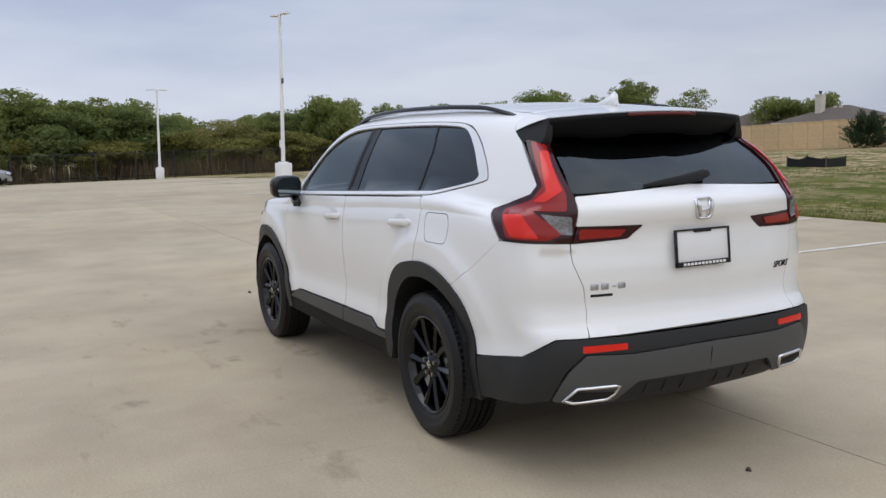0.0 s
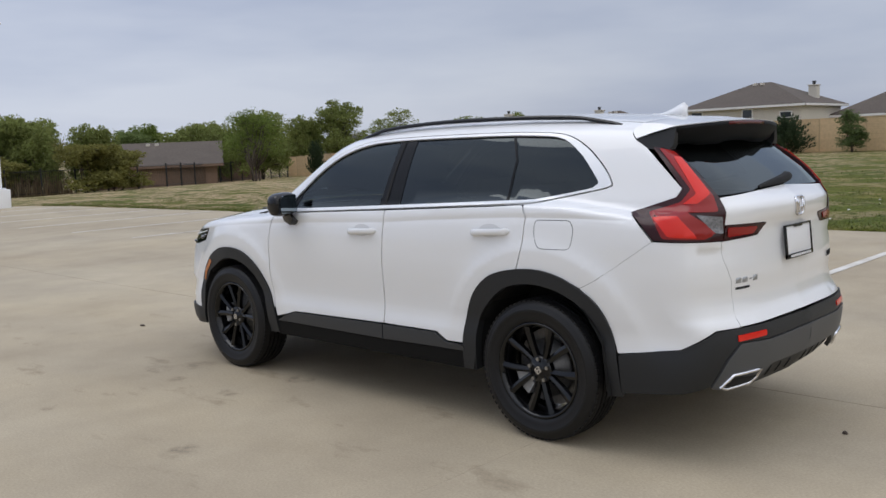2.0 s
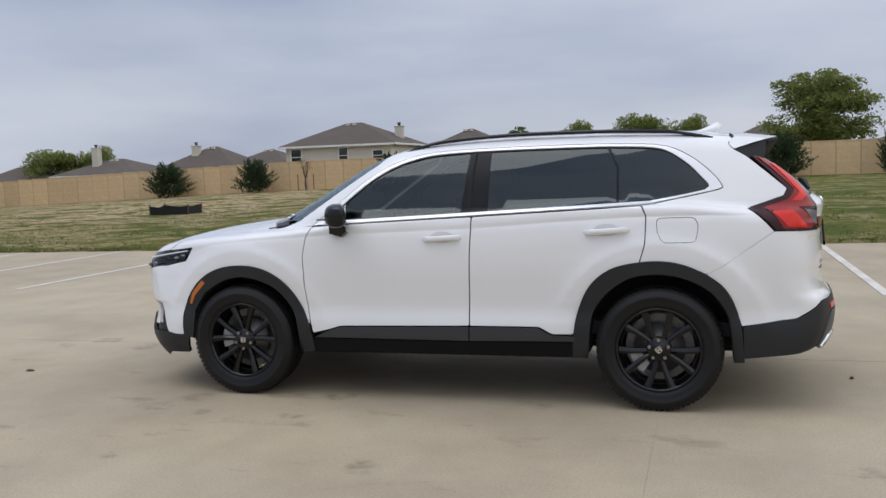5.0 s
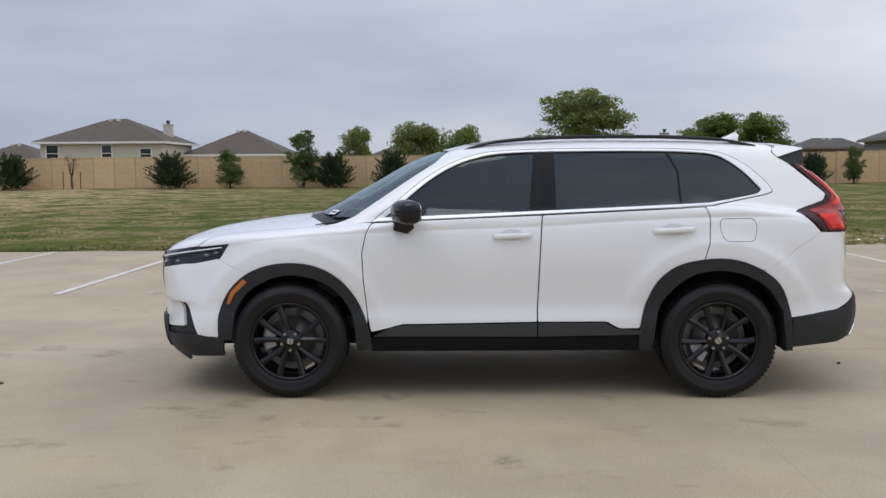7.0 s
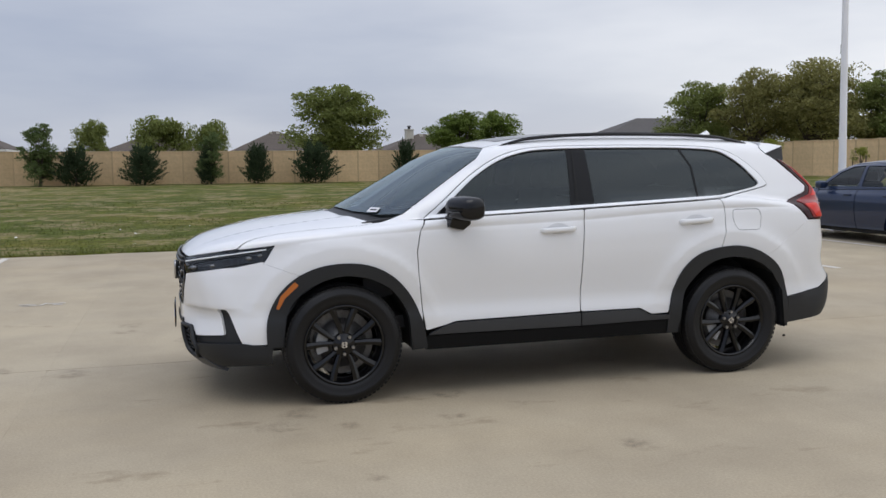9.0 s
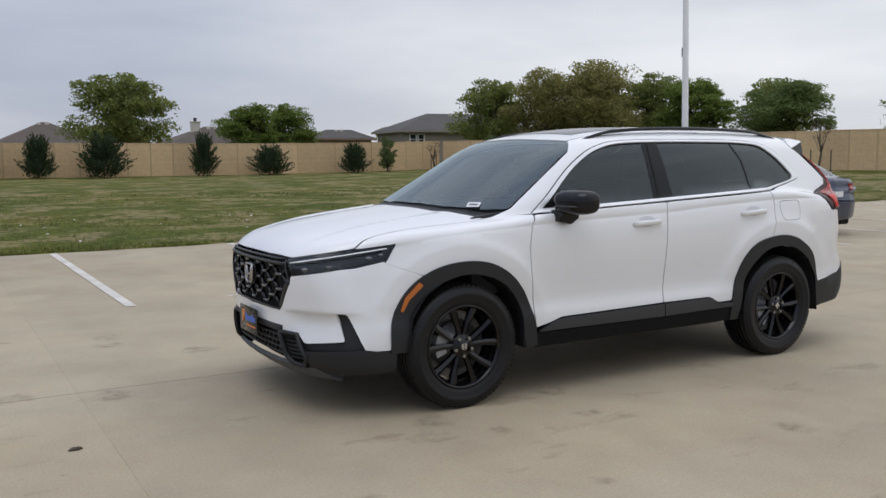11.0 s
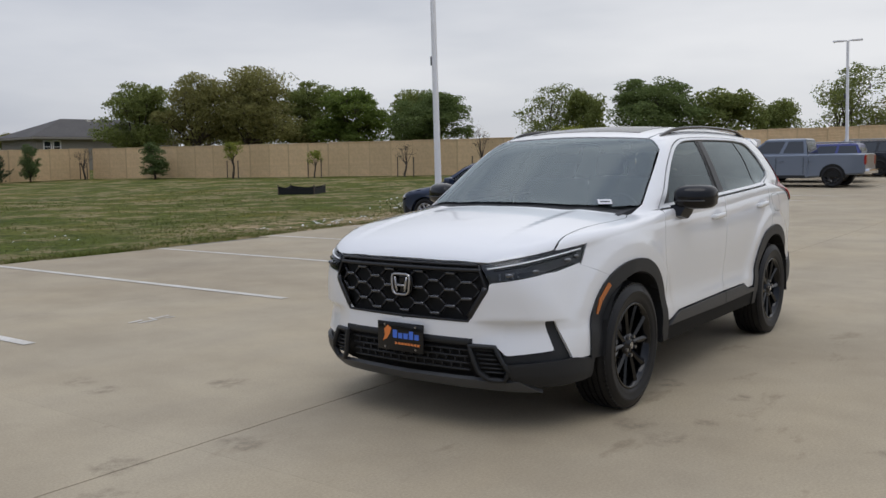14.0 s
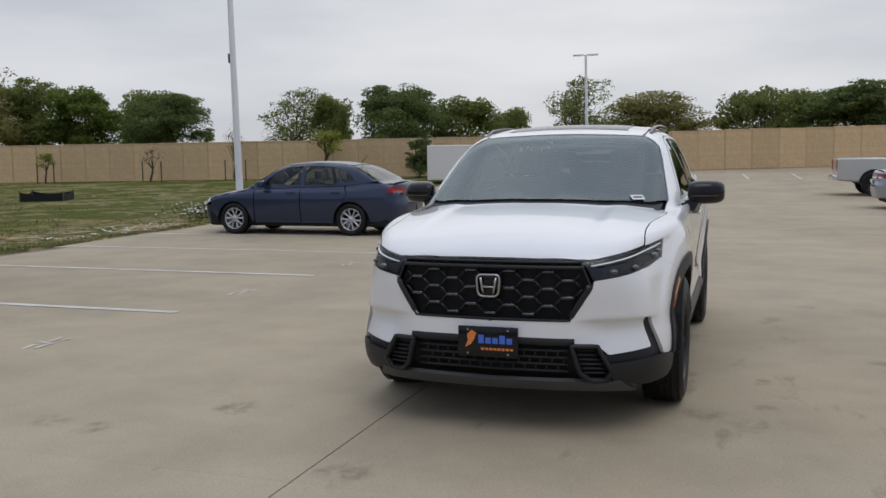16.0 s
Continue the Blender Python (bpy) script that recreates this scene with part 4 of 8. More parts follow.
# front bumper, white skin
half_bumper = [(2.32, -0.002, 0.592), (2.33, 0.405, 0.597), (2.27, 0.52, 0.765)] + hl_low + side_points([(1.815, 0.8736), (1.61, 0.7996)]) + side_points(arch_f[8:10] + [(1.806, 0.39), (1.95, 0.392)]) + [ (2.045, 0.785, 0.60), (2.098, 0.755, 0.603), (2.055, 0.785, 0.450), (2.215, 0.59, 0.425), (2.235, 0.535, 0.478), (2.28, 0.42, 0.486), (2.312, -0.002, 0.515)]
skin("front_bumper", half_bumper, FRONT_CORNER, PAINT, suv, "white front bumper skin", step=0.018, gap=0.0004, r=0.014)
# black lower bumper with corner fins
skin("bumper_fin", [(1.945, 0.84, 0.385), (2.04, 0.79, 0.607), (2.103, 0.755, 0.607), (2.06, 0.785, 0.444), (2.22, 0.585, 0.43), (2.225, 0.56, 0.37), (2.10, 0.73, 0.385)], FRONT_CORNER, CLAD, suv, "black corner fin", off=-0.02, step=0.03, gap=-0.004, r=0.006)
skin("lower_bumper", [(1.775, 0.87, 0.375), (1.94, 0.838, 0.402), (2.10, 0.735, 0.394), (2.222, 0.575, 0.380), (2.18, 0.60, 0.30), (2.06, 0.72, 0.255), (1.775, 0.86, 0.265)], FRONT_CORNER, CLAD, suv, "black lower bumper corner", off=0.008, step=0.03, r=0.008)
skin("skid_plate", [(2.26, 0, 0.305), (2.255, 0.42, 0.300), (2.20, 0.56, 0.285), (2.16, 0.635, 0.30), (2.02, 0.70, 0.235), (2.19, 0.42, 0.235), (2.21, 0, 0.235)], FRONT, GREY_PLASTIC, suv, "grey skid strip", pair=False, both=True, off=0.012, step=0.03, r=0.004)
skin("lower_grille_back", [(2.31, 0, 0.56), (2.29, 0.43, 0.52), (2.08, 0.77, 0.46), (2.05, 0.77, 0.25), (2.2, 0.4, 0.215), (2.22, 0, 0.215)], FRONT, BLACK, suv, "black lower grille backing", pair=False, both=True, off=-0.045, step=0.05)
skin("upper_grille_back", [(2.30, 0, 0.93), (2.25, 0.45, 0.91), (2.27, 0.53, 0.77), (2.30, 0.41, 0.58), (2.32, 0, 0.57)], FRONT, BLACK, suv, "black grille backing", pair=False, both=True, off=-0.045, step=0.05)


def strip(bm, pts, width, depth, way, off=0.0, closed=False):
    """A bar that follows places on the skin: width across, depth outwards."""
    p, n = cast(np.array(pts, float), way)
    n = n / np.linalg.norm(n, axis=1)[:, None]
    rings = []
    for i in range(len(p)):
        a, b = p[max(i - 1, 0)], p[min(i + 1, len(p) - 1)]
        if closed:
            a, b = p[i - 1], p[(i + 1) % len(p)]
        t = (b - a) / max(np.linalg.norm(b - a), 1e-9)
        s = np.cross(t, n[i])
        s /= max(np.linalg.norm(s), 1e-9)
        c = p[i] + n[i] * off
        rings.append([c + s * width / 2, c + s * width * 0.32 + n[i] * depth, c - s * width * 0.32 + n[i] * depth, c - s * width / 2, c - n[i] * 0.01])
    if closed:
        rings.append(rings[0])
    loft(bm, rings, caps=not closed)


def along(a, b, n):
    a, b = np.array(a, float), np.array(b, float)
    return [a + (b - a) * i / n for i in range(n + 1)]


def chain(pts, step=0.03, closed=False):
    out = []
    pts = [np.array(p, float) for p in pts]
    ends = pts[1:] + (pts[:1] if closed else [])
    for a, b in zip(pts, ends):
        k = max(1, int(np.linalg.norm(b - a) / step))
        out += [a + (b - a) * i / k for i in range(k)]
    return out + ([] if closed else [pts[-1]])


grille = part("grille_frame", (lambda bm: (strip(bm, chain([(2.3, -0.455, 0.892), (2.3, 0.455, 0.892)]), 0.016, 0.010, FRONT), strip(bm, chain([(2.3, -0.47, 0.868), (2.3, 0.47, 0.868)]), 0.022, 0.016, FRONT, -0.006),
              strip(bm, chain([(2.3, 0.46, 0.895), (2.3, 0.512, 0.768), (2.3, 0.405, 0.602), (2.3, -0.405, 0.602), (2.3, -0.512, 0.768), (2.3, -0.46, 0.895)]), 0.013, 0.004, FRONT), smooth(bm, 35))[-1])(bmesh.new()), GRILLE_BLACK, suv, "gloss black grille frame")
# honeycomb of the upper grille: wide flat ledges joined by thin slanted bars
bm = bmesh.new()
bm2 = bmesh.new()
half_w = curve((0.58, 0.40), (0.60, 0.405), (0.768, 0.505), (0.895, 0.455))
for row in range(6):
    z = 0.628 + row * 0.044
    for k in range(-4, 5):
        c = k * 0.2 + (0.1 if row % 2 else 0)
        w = float(half_w(z))
        if abs(c) > w - 0.05:
            continue
        a, b = max(c - 0.030, -w), min(c + 0.030, w)
        strip(bm2, along((2.3, a, z), (2.3, b, z), 3), 0.018, 0.018, FRONT, -0.022)
        for s in (-1, 1):
            for dz in (-0.044, 0.044):
                e = c + s * 0.072
                if abs(e) < w and 0.6 < z + dz < 0.9 and abs(e) < float(half_w(z + dz)):
                    strip(bm, along((2.3, c + s * 0.029, z), (2.3, e, z + dz), 2), 0.0105, 0.015, FRONT, -0.026)
tagged(part("grille_mesh", smooth(bm, 30), GRILLE_BLACK, grille, "black honeycomb bars"), kind="stuff")
tagged(part("grille_ledging", smooth(bm2, 30), LEDGE, grille, "glossy black ledges, greyer for the sky light they catch"), kind="stuff")
for s in (1, -1):
    bm = bmesh.new()
    strip(bm, chain([(2.3, s * 0.502, 0.782), (2.3, s * 0.497, 0.755), (2.3, s * 0.412, 0.622)]), 0.036, 0.008, FRONT, -0.004)
    part("grille_wing", smooth(bm, 35), GRILLE_BLACK, grille, "glossy black side wing")
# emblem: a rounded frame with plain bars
bm = bmesh.new()
ring = fillet([(0.062, 0.826), (-0.062, 0.826), (-0.052, 0.718), (0.052, 0.718)], 0.03, 5)
strip(bm, [(2.3, a, b) for a, b in resampled(ring, 0.012)], 0.013, 0.012, FRONT, 0.006, closed=True)
for s in (-1, 1):
    strip(bm, along((2.3, s * 0.040, 0.812), (2.3, s * 0.026, 0.732), 3), 0.014, 0.012, FRONT, 0.004)
strip(bm, along((2.3, -0.03, 0.766), (2.3, 0.03, 0.766), 3), 0.012, 0.012, FRONT, 0.004)
part("emblem", smooth(bm, 40), SATIN, grille, "satin chrome emblem")
bm = bmesh.new()
strip(bm, [(2.3, a * 0.6, 0.772 + (b - 0.772) * 0.6) for a, b in resampled(ring, 0.012)], 0.075, 0.006, FRONT, -0.008, closed=True)
part("emblem_back", smooth(bm, 40), GLOSS_BLACK, grille, "black emblem plate")

# black strips along the hood's edges stand in for the shade in the gap
for s in (1, -1):
    bm = bmesh.new()
    strip(bm, chain([(2.05, 0.69, 0.94)] + seam_hood, 0.02), 0.0045, 0.0003, SLANT, -0.0005)
    if s < 0:
        bmesh.ops.scale(bm, vec=(1, -1, 1), verts=bm.verts)
        bmesh.ops.reverse_faces(bm, faces=bm.faces)
    part("hood_seam", bm, BLACK, hood, "black strip for the shade in the shut line beside the hood")

# lower grille: rows of small cells, side vents
lower_grille = part("lower_grille", (lambda bm: ([strip(bm, chain([(2.3, -0.40, z), (2.3, 0.40, z)]), 0.012, 0.008, FRONT, -0.022) for z in (0.335, 0.372, 0.409, 0.446)],
                    [strip(bm, along((2.3, k * 0.058 + (0.029 if r % 2 else 0), 0.335 + r * 0.037), (2.3, k * 0.058 + (0.029 if r % 2 else 0), 0.372 + r * 0.037), 1), 0.01, 0.008, FRONT, -0.024) for r in range(3) for k in range(-6, 7)],
                    strip(bm, chain([(2.3, -0.43, 0.495), (2.3, 0.43, 0.495)]), 0.045, 0.01, FRONT, -0.006), smooth(bm, 30))[-1])(bmesh.new()), CLAD, suv, "black mesh lower grille")
for s in (1, -1):
    bm = bmesh.new()
    loop = [(2.3, s * y, z) for y, z in ((0.415, 0.476), (0.535, 0.470), (0.605, 0.345), (0.575, 0.295), (0.50, 0.298), (0.455, 0.34))]
    strip(bm, chain(loop, 0.02, True), 0.026, 0.022, FRONT, -0.004, closed=True)
    vent = part("bumper_vent", smooth(bm, 40), CLAD, suv, "black framed bumper vent")
    bm = bmesh.new()
    for i in range(6):
        z = 0.455 - i * 0.024
        lo, hi = 0.425 + i * 0.009, 0.535 + i * 0.012
        strip(bm, along((2.3, s * lo, z), (2.3, s * hi, z - 0.004), 4), 0.009, 0.012, FRONT, -0.016)
    part("vent_slats", smooth(bm, 30), CLAD, vent)
# plate with blue and orange print
bm = bmesh.new()
box(bm, (2.338, -0.157, 0.408), (2.346, 0.157, 0.564), 0.003)
plate = part("front_plate", smooth(bm, 30), GLOSS_BLACK, suv, "black dealer plate with blue and orange print")
bm = bmesh.new()
for i in range(5):
    box(bm, (2.3462, -0.05 + i * 0.037, 0.478), (2.3475, -0.021 + i * 0.037, 0.508 + (0.014 if i in (0, 3) else 0)))
part("blue_bars", bm, BLUE_PRINT, plate, "blue bars of print")
bm = bmesh.new()
for i in range(8):
    box(bm, (2.3462, -0.035 + i * 0.0215, 0.444), (2.3475, -0.019 + i * 0.0215, 0.456))
loft(bm, [[(x, y, z) for y, z in ((-0.11, 0.52), (-0.085, 0.545), (-0.06, 0.53), (-0.07, 0.5), (-0.09, 0.47), (-0.12, 0.455), (-0.105, 0.49))] for x in (2.3462, 2.3475)])
part("orange_bars", bm, ORANGE_PRINT, plate, "orange bars and flame shape")
for y in (-0.105, 0.105):
    for z in (0.425, 0.547):
        bm = bmesh.new()
        tube(bm, (2.345, y, z), (2.3495, y, z), 0.006, sides=10)
        part("plate_screw", bm, STEEL, plate)

# headlights
hl_out = hl_top + [(1.80, 0.82, 0.893)] + hl_low[::-1]
for s in (1, -1):
    hl = part("headlight", skin_mesh("headlight", hl_out, FRONT_CORNER, off=-0.010, step=0.03, gap=-0.001, depth=0.03, r=0.004) if s > 0 else mirrored(hl_mesh), LAMP_DARK, suv, "dark headlight with a bright upper strip")
    hl_mesh = hl.data
    bm = bmesh.new()
    strip(bm, chain([(2.235, 0.475, 0.876), (2.14, 0.59, 0.899), (1.96, 0.732, 0.932), (1.80, 0.800, 0.956)], 0.02), 0.008, 0.005, FRONT_CORNER, 0.0)
    smooth(bm, 40)
    if s < 0:
        bmesh.ops.scale(bm, vec=(1, -1, 1), verts=bm.verts)
        bmesh.ops.reverse_faces(bm, faces=bm.faces)
    part("light_strip", bm, DRL, hl, "unlit daytime running strip, faintly glowing for its reflection")
    for k, (x, y, z, w) in enumerate(((2.19, 0.58, 0.846, 0.05), (2.09, 0.68, 0.862, 0.045), (1.90, 0.775, 0.905, 0.05), (1.84, 0.80, 0.922, 0.04))):
        bm = bmesh.new()
        p, n = on_skin(x, y, z, FRONT_CORNER, -0.006)
        bmesh.ops.create_uvsphere(bm, u_segments=14, v_segments=8, radius=w * 0.5, matrix=Matrix.Translation(p) @ Matrix.Diagonal((1, 1, 0.6, 1)))
        smooth(bm)
        if s < 0:
            bmesh.ops.scale(bm, vec=(1, -1, 1), verts=bm.verts)
            bmesh.ops.reverse_faces(bm, faces=bm.faces)
        part("projector", bm, LENS, hl, "small projector lens")
    # reflector cells in a row under the strip
    for k in range(9):
        bm = bmesh.new()
        t = k / 8
        x, y, z = 2.215 - 0.17 * t, 0.54 + 0.17 * t, 0.824 + 0.028 * t
        for dz in (0.0, 0.022):
            p, n = on_skin(x, y, z + dz, FRONT_CORNER, -0.006)
            box(bm, (-0.007, -0.006, -0.003), (0.007, 0.006, 0.004), 0.002, Matrix.Translation(p) @ n.to_track_quat("Z", "Y").to_matrix().to_4x4())
        if s < 0:
            bmesh.ops.scale(bm, vec=(1, -1, 1), verts=bm.verts)
            bmesh.ops.reverse_faces(bm, faces=bm.faces)
        part("reflector_cell", bm, LENS, hl, "small dark reflector cell")
    bm = bmesh.new()
    strip(bm, chain([(2.22, 0.50, 0.872), (2.13, 0.60, 0.888), (1.96, 0.738, 0.918), (1.83, 0.795, 0.94)], 0.03), 0.012, 0.005, FRONT_CORNER, -0.008)
    strip(bm, chain([(2.225, 0.53, 0.806), (2.05, 0.735, 0.853), (1.86, 0.805, 0.885)], 0.03), 0.010, 0.004, FRONT_CORNER, -0.008)
    smooth(bm, 40)
    if s < 0:
        bmesh.ops.scale(bm, vec=(1, -1, 1), verts=bm.verts)
        bmesh.ops.reverse_faces(bm, faces=bm.faces)
    part("lamp_bezel", bm, CLAD, hl, "dark inner bezel")
    me = skin_mesh("lens_cover", hl_out, FRONT_CORNER, off=0.001, step=0.05, gap=0.002, depth=0, r=0.004)
    part("lens_cover", me if s > 0 else mirrored(me), CLEAR, hl, "clear lens cover")

# black cladding: arches, sills, rear bumper
for name, outer, inner in (("front_arch", arch_f, arch_f_in), ("rear_arch", arch_r, arch_r_in)):
    skin(name, at_side(flowing(outer) + flowing(inner)[::-1], 0.9), SIDE, CLAD, suv, "black wheel-arch cladding", off=0.012, step=0.03, gap=0.0, depth=0.05, r=0.0)
skin("door_cladding", at_side([(0.822, 0.40), (0.722, 0.447), (0.642, 0.468), (-0.212, 0.482), (-0.213, 0.397)]), SIDE, LIT_CLAD, fd[0], "black door cladding, greyer for the light on its upper facet", other=fd[1], off=0.014, step=0.03, gap=0.001, r=0.006)
skin("door_cladding", at_side([(-0.218, 0.482), (-0.64, 0.484), (-0.72, 0.442), (-0.862, 0.436), (-0.864, 0.408), (-0.218, 0.397)]), SIDE, LIT_CLAD, rd[0], "black door cladding, greyer for the light on its upper facet", other=rd[1], off=0.014, step=0.03, gap=0.001, r=0.006)
skin("sill", at_side([(0.83, 0.393), (-0.21, 0.391), (-0.864, 0.402), (-0.88, 0.306), (0.84, 0.302)]), SIDE, SILL_BLACK, suv, "black sill", off=0.004, step=0.03, gap=0.001, depth=0.1, r=0.006)
skin("bumper_corner", [(-2.0, 0.83, 0.537), (-2.106, 0.80, 0.546), (-2.235, 0.732, 0.636), (-2.294, 0.60, 0.638), (-2.33, 0.44, 0.638), (-2.36, -0.002, 0.638), (-2.36, -0.002, 0.575), (-2.343, 0.41, 0.566), (-2.30, 0.63, 0.578),
                       (-2.262, 0.70, 0.51), (-2.2, 0.74, 0.39), (-2.1, 0.79, 0.36), (-1.82, 0.86, 0.32), (-1.815, 0.86, 0.505)], REAR_CORNER, CLAD, suv, "black rear bumper", off=0.008, step=0.03, gap=0.0, r=0.01)
skin("bumper_insert", [(-2.36, -0.002, 0.570), (-2.343, 0.405, 0.561), (-2.30, 0.625, 0.573), (-2.262, 0.69, 0.505), (-2.2, 0.735, 0.385), (-2.25, 0.67, 0.345), (-2.29, 0.47, 0.345), (-2.33, 0.38, 0.44), (-2.345, -0.002, 0.445)], REAR_CORNER, GREY_PLASTIC, suv, "grey rear bumper insert", off=0.014, step=0.03, gap=0.0, r=0.01)
skin("lower_valance", [(-2.33, 0, 0.45), (-2.32, 0.40, 0.44), (-2.29, 0.50, 0.365), (-2.2, 0.62, 0.36), (-2.2, 0.5, 0.335), (-2.2, 0, 0.335)], REAR, CLAD, suv, "black lower valance", pair=False, both=True, off=-0.015, step=0.04, gap=0, r=0.01)
for s in (1, -1):
    for i in range(1, 4):
        bm = bmesh.new()
        strip(bm, along((-2.3, s * i * 0.1, 0.40), (-2.2, s * i * 0.1, 0.345), 3), 0.012, 0.006, REAR, -0.016)
        part("diffuser_fin", smooth(bm, 30), CLAD, suv, "black diffuser fin")
    bm = bmesh.new()
    loop = [(-2.25, s * y, z) for y, z in ((0.70, 0.384), (0.655, 0.434), (0.47, 0.434), (0.485, 0.397), (0.51, 0.374), (0.66, 0.368))]
    strip(bm, chain(loop, 0.02, True), 0.014, 0.014, REAR, 0.010, closed=True)
    pipe = part("exhaust_finisher", smooth(bm, 40), CHROME, suv, "chrome exhaust finisher")
    me = skin_mesh("pipe_mouth", [(-2.25, y, z) for y, z in ((0.69, 0.386), (0.65, 0.428), (0.475, 0.428), (0.49, 0.397), (0.515, 0.378), (0.65, 0.374))], REAR, off=0.018, step=0.05, gap=0, depth=0, r=0.004)
    part("pipe_mouth", me if s > 0 else mirrored(me), BLACK, pipe, "black mouth")
skin("reflector", [(-2.29, 0.638, 0.611), (-2.343, 0.443, 0.612), (-2.344, 0.443, 0.585), (-2.293, 0.640, 0.583)], REAR, RED, suv, "red bumper reflector", off=0.013, step=0.03, gap=0, r=0.004)
skin("side_marker", [(1.64, 0.9, 0.765), (1.615, 0.9, 0.745), (1.70, 0.9, 0.665), (1.735, 0.9, 0.60), (1.752, 0.9, 0.605), (1.725, 0.9, 0.68)], SIDE, AMBER, suv, "amber side marker", off=0.016, step=0.03, gap=0, depth=0.006, r=0.008)

# white rear corner and tailgate
skin("rear_corner", [(-2.06, 0.80, 1.041)] + gate_seam + [(-2.235, 0.735, 0.641), (-2.106, 0.80, 0.551)] + side_points([(-1.81, 0.51), (-1.80, 0.546), (-1.724, 0.723), (-1.62, 0.81), (-1.70, 0.85), (-1.985, 1.046)]), REAR_CORNER, PAINT, suv, "white rear bumper corner", step=0.03, r=0.008, gap=0.0008)
lamp_seam = seam([(-2.2, 0.602, 1.234), (-2.2, 0.612, 1.17), (-2.2, 0.622, 1.108)], REAR)
gate = skin("tailgate", [(-2.2, 0, 1.226), ]
            + lamp_seam + [(-2.29, 0.315, 1.100), (-2.27, 0.385, 1.047)] + gate_seam + [(-2.33, 0, 0.643)], REAR, PAINT, suv, "white tailgate", pair=False, both=True, step=0.03, r=0.008)
skin("rear_glass", [(-2.2, 0, 1.216), (-2.16, 0.585, 1.225), (-2.15, 0.605, 1.245), (-1.95, 0.565, 1.47), (-1.9, 0.50, 1.53), (-1.88, 0, 1.55)], REAR, PRIVACY, gate, "dark tinted rear window", pair=False, both=True, off=-0.005, step=0.06, depth=0, r=0.01)
# tail lamps
tl_out = [(-1.84, 0.79, 1.152), (-1.985, 0.80, 1.049), (-2.06, 0.80, 1.044), (-2.238, 0.648, 1.041)] + lamp_seam[::-1] + [(-1.945, 0.56, 1.462), (-1.868, 0.63, 1.470), (-2.063, 0.70, 1.276), (-2.043, 0.72, 1.241)]
tl_red = [(-1.93, 0.78, 1.160), (-2.02, 0.79, 1.055), (-2.16, 0.72, 1.052), (-2.215, 0.66, 1.085), (-2.10, 0.74, 1.15), (-2.185, 0.64, 1.165), (-2.145, 0.625, 1.225), (-1.95, 0.585, 1.44), (-1.895, 0.62, 1.455), (-2.092, 0.685, 1.265), (-2.068, 0.72, 1.215)]
tl_clear = [(-2.125, 0.72, 1.145), (-2.225, 0.64, 1.15), (-2.235, 0.645, 1.075), (-2.20, 0.68, 1.075)]
for s in (1, -1):
    if s > 0:
        m1 = skin_mesh("tail_lamp", tl_out, REAR_CORNER, off=0.004, step=0.025, gap=0.001, depth=0.03, r=0.006)
        m2 = skin_mesh("red_lens", tl_red, REAR_CORNER, off=0.008, step=0.025, gap=0, depth=0.004, r=0.012)
        m3 = skin_mesh("reverse_lens", tl_clear, REAR_CORNER, off=0.009, step=0.025, gap=0, depth=0.004, r=0.006)
        m4 = skin_mesh("gate_lamp", [(-2.245, 0.647, 1.041), (-2.245, 0.621, 1.108), (-2.29, 0.318, 1.098), (-2.27, 0.386, 1.048)], REAR, off=0.004, step=0.03, gap=0, depth=0.03, r=0.005)
        m5 = skin_mesh("gate_lens", [(-2.245, 0.62, 1.055), (-2.245, 0.61, 1.098), (-2.29, 0.40, 1.088), (-2.29, 0.43, 1.058)], REAR, off=0.009, step=0.03, gap=0, depth=0.004, r=0.012)
        m6 = skin_mesh("bright_lens", [(-1.97, 0.79, 1.12), (-2.04, 0.79, 1.065), (-2.13, 0.74, 1.062), (-2.07, 0.77, 1.135)], REAR_CORNER, off=0.011, step=0.03, gap=0, depth=0.004, r=0.008)
        m7 = skin_mesh("lamp_blade", [(-1.99, 0.60, 1.41), (-1.965, 0.62, 1.405), (-2.105, 0.67, 1.235), (-2.075, 0.71, 1.20), (-2.12, 0.69, 1.195), (-2.145, 0.64, 1.24)], REAR_CORNER, off=0.011, step=0.03, gap=0, depth=0.004, r=0.008)
    else:
        m1, m2, m3, m4, m5, m6, m7 = [mirrored(m) for m in (m1, m2, m3, m4, m5, m6, m7)]
    lamp = part("tail_lamp", m1, LAMP_RIM, suv, "dark red wrap-round tail lamp")
    part("red_lens", m2, RED_DARK, lamp, "dark red lens")
    part("bright_lens", m6, RED, lamp, "bright red lens")
    part("lamp_blade", m7, RED, lamp, "bright red light blade")
    part("reverse_lens", m3, RIBBED, lamp, "clear reversing lens")
    inner = part("gate_lamp", m4, LAMP_RIM, gate, "dark red tailgate lamp")
    part("gate_lens", m5, RED_DARK, inner, "red lens")
# rear plate with black frame, emblem, lettering, wiper
bm = bmesh.new()
P = Matrix.Translation((-2.310, 0, 0.986)) @ pose(0, 0, 0, 0, 5, 0)
box(bm, (-0.006, -0.152, -0.076), (0.004, 0.152, 0.076), 0.003, P)
tag = part("rear_plate", smooth(bm, 30), WHITE_PRINT, gate, "blank white temporary plate")
bm = bmesh.new()
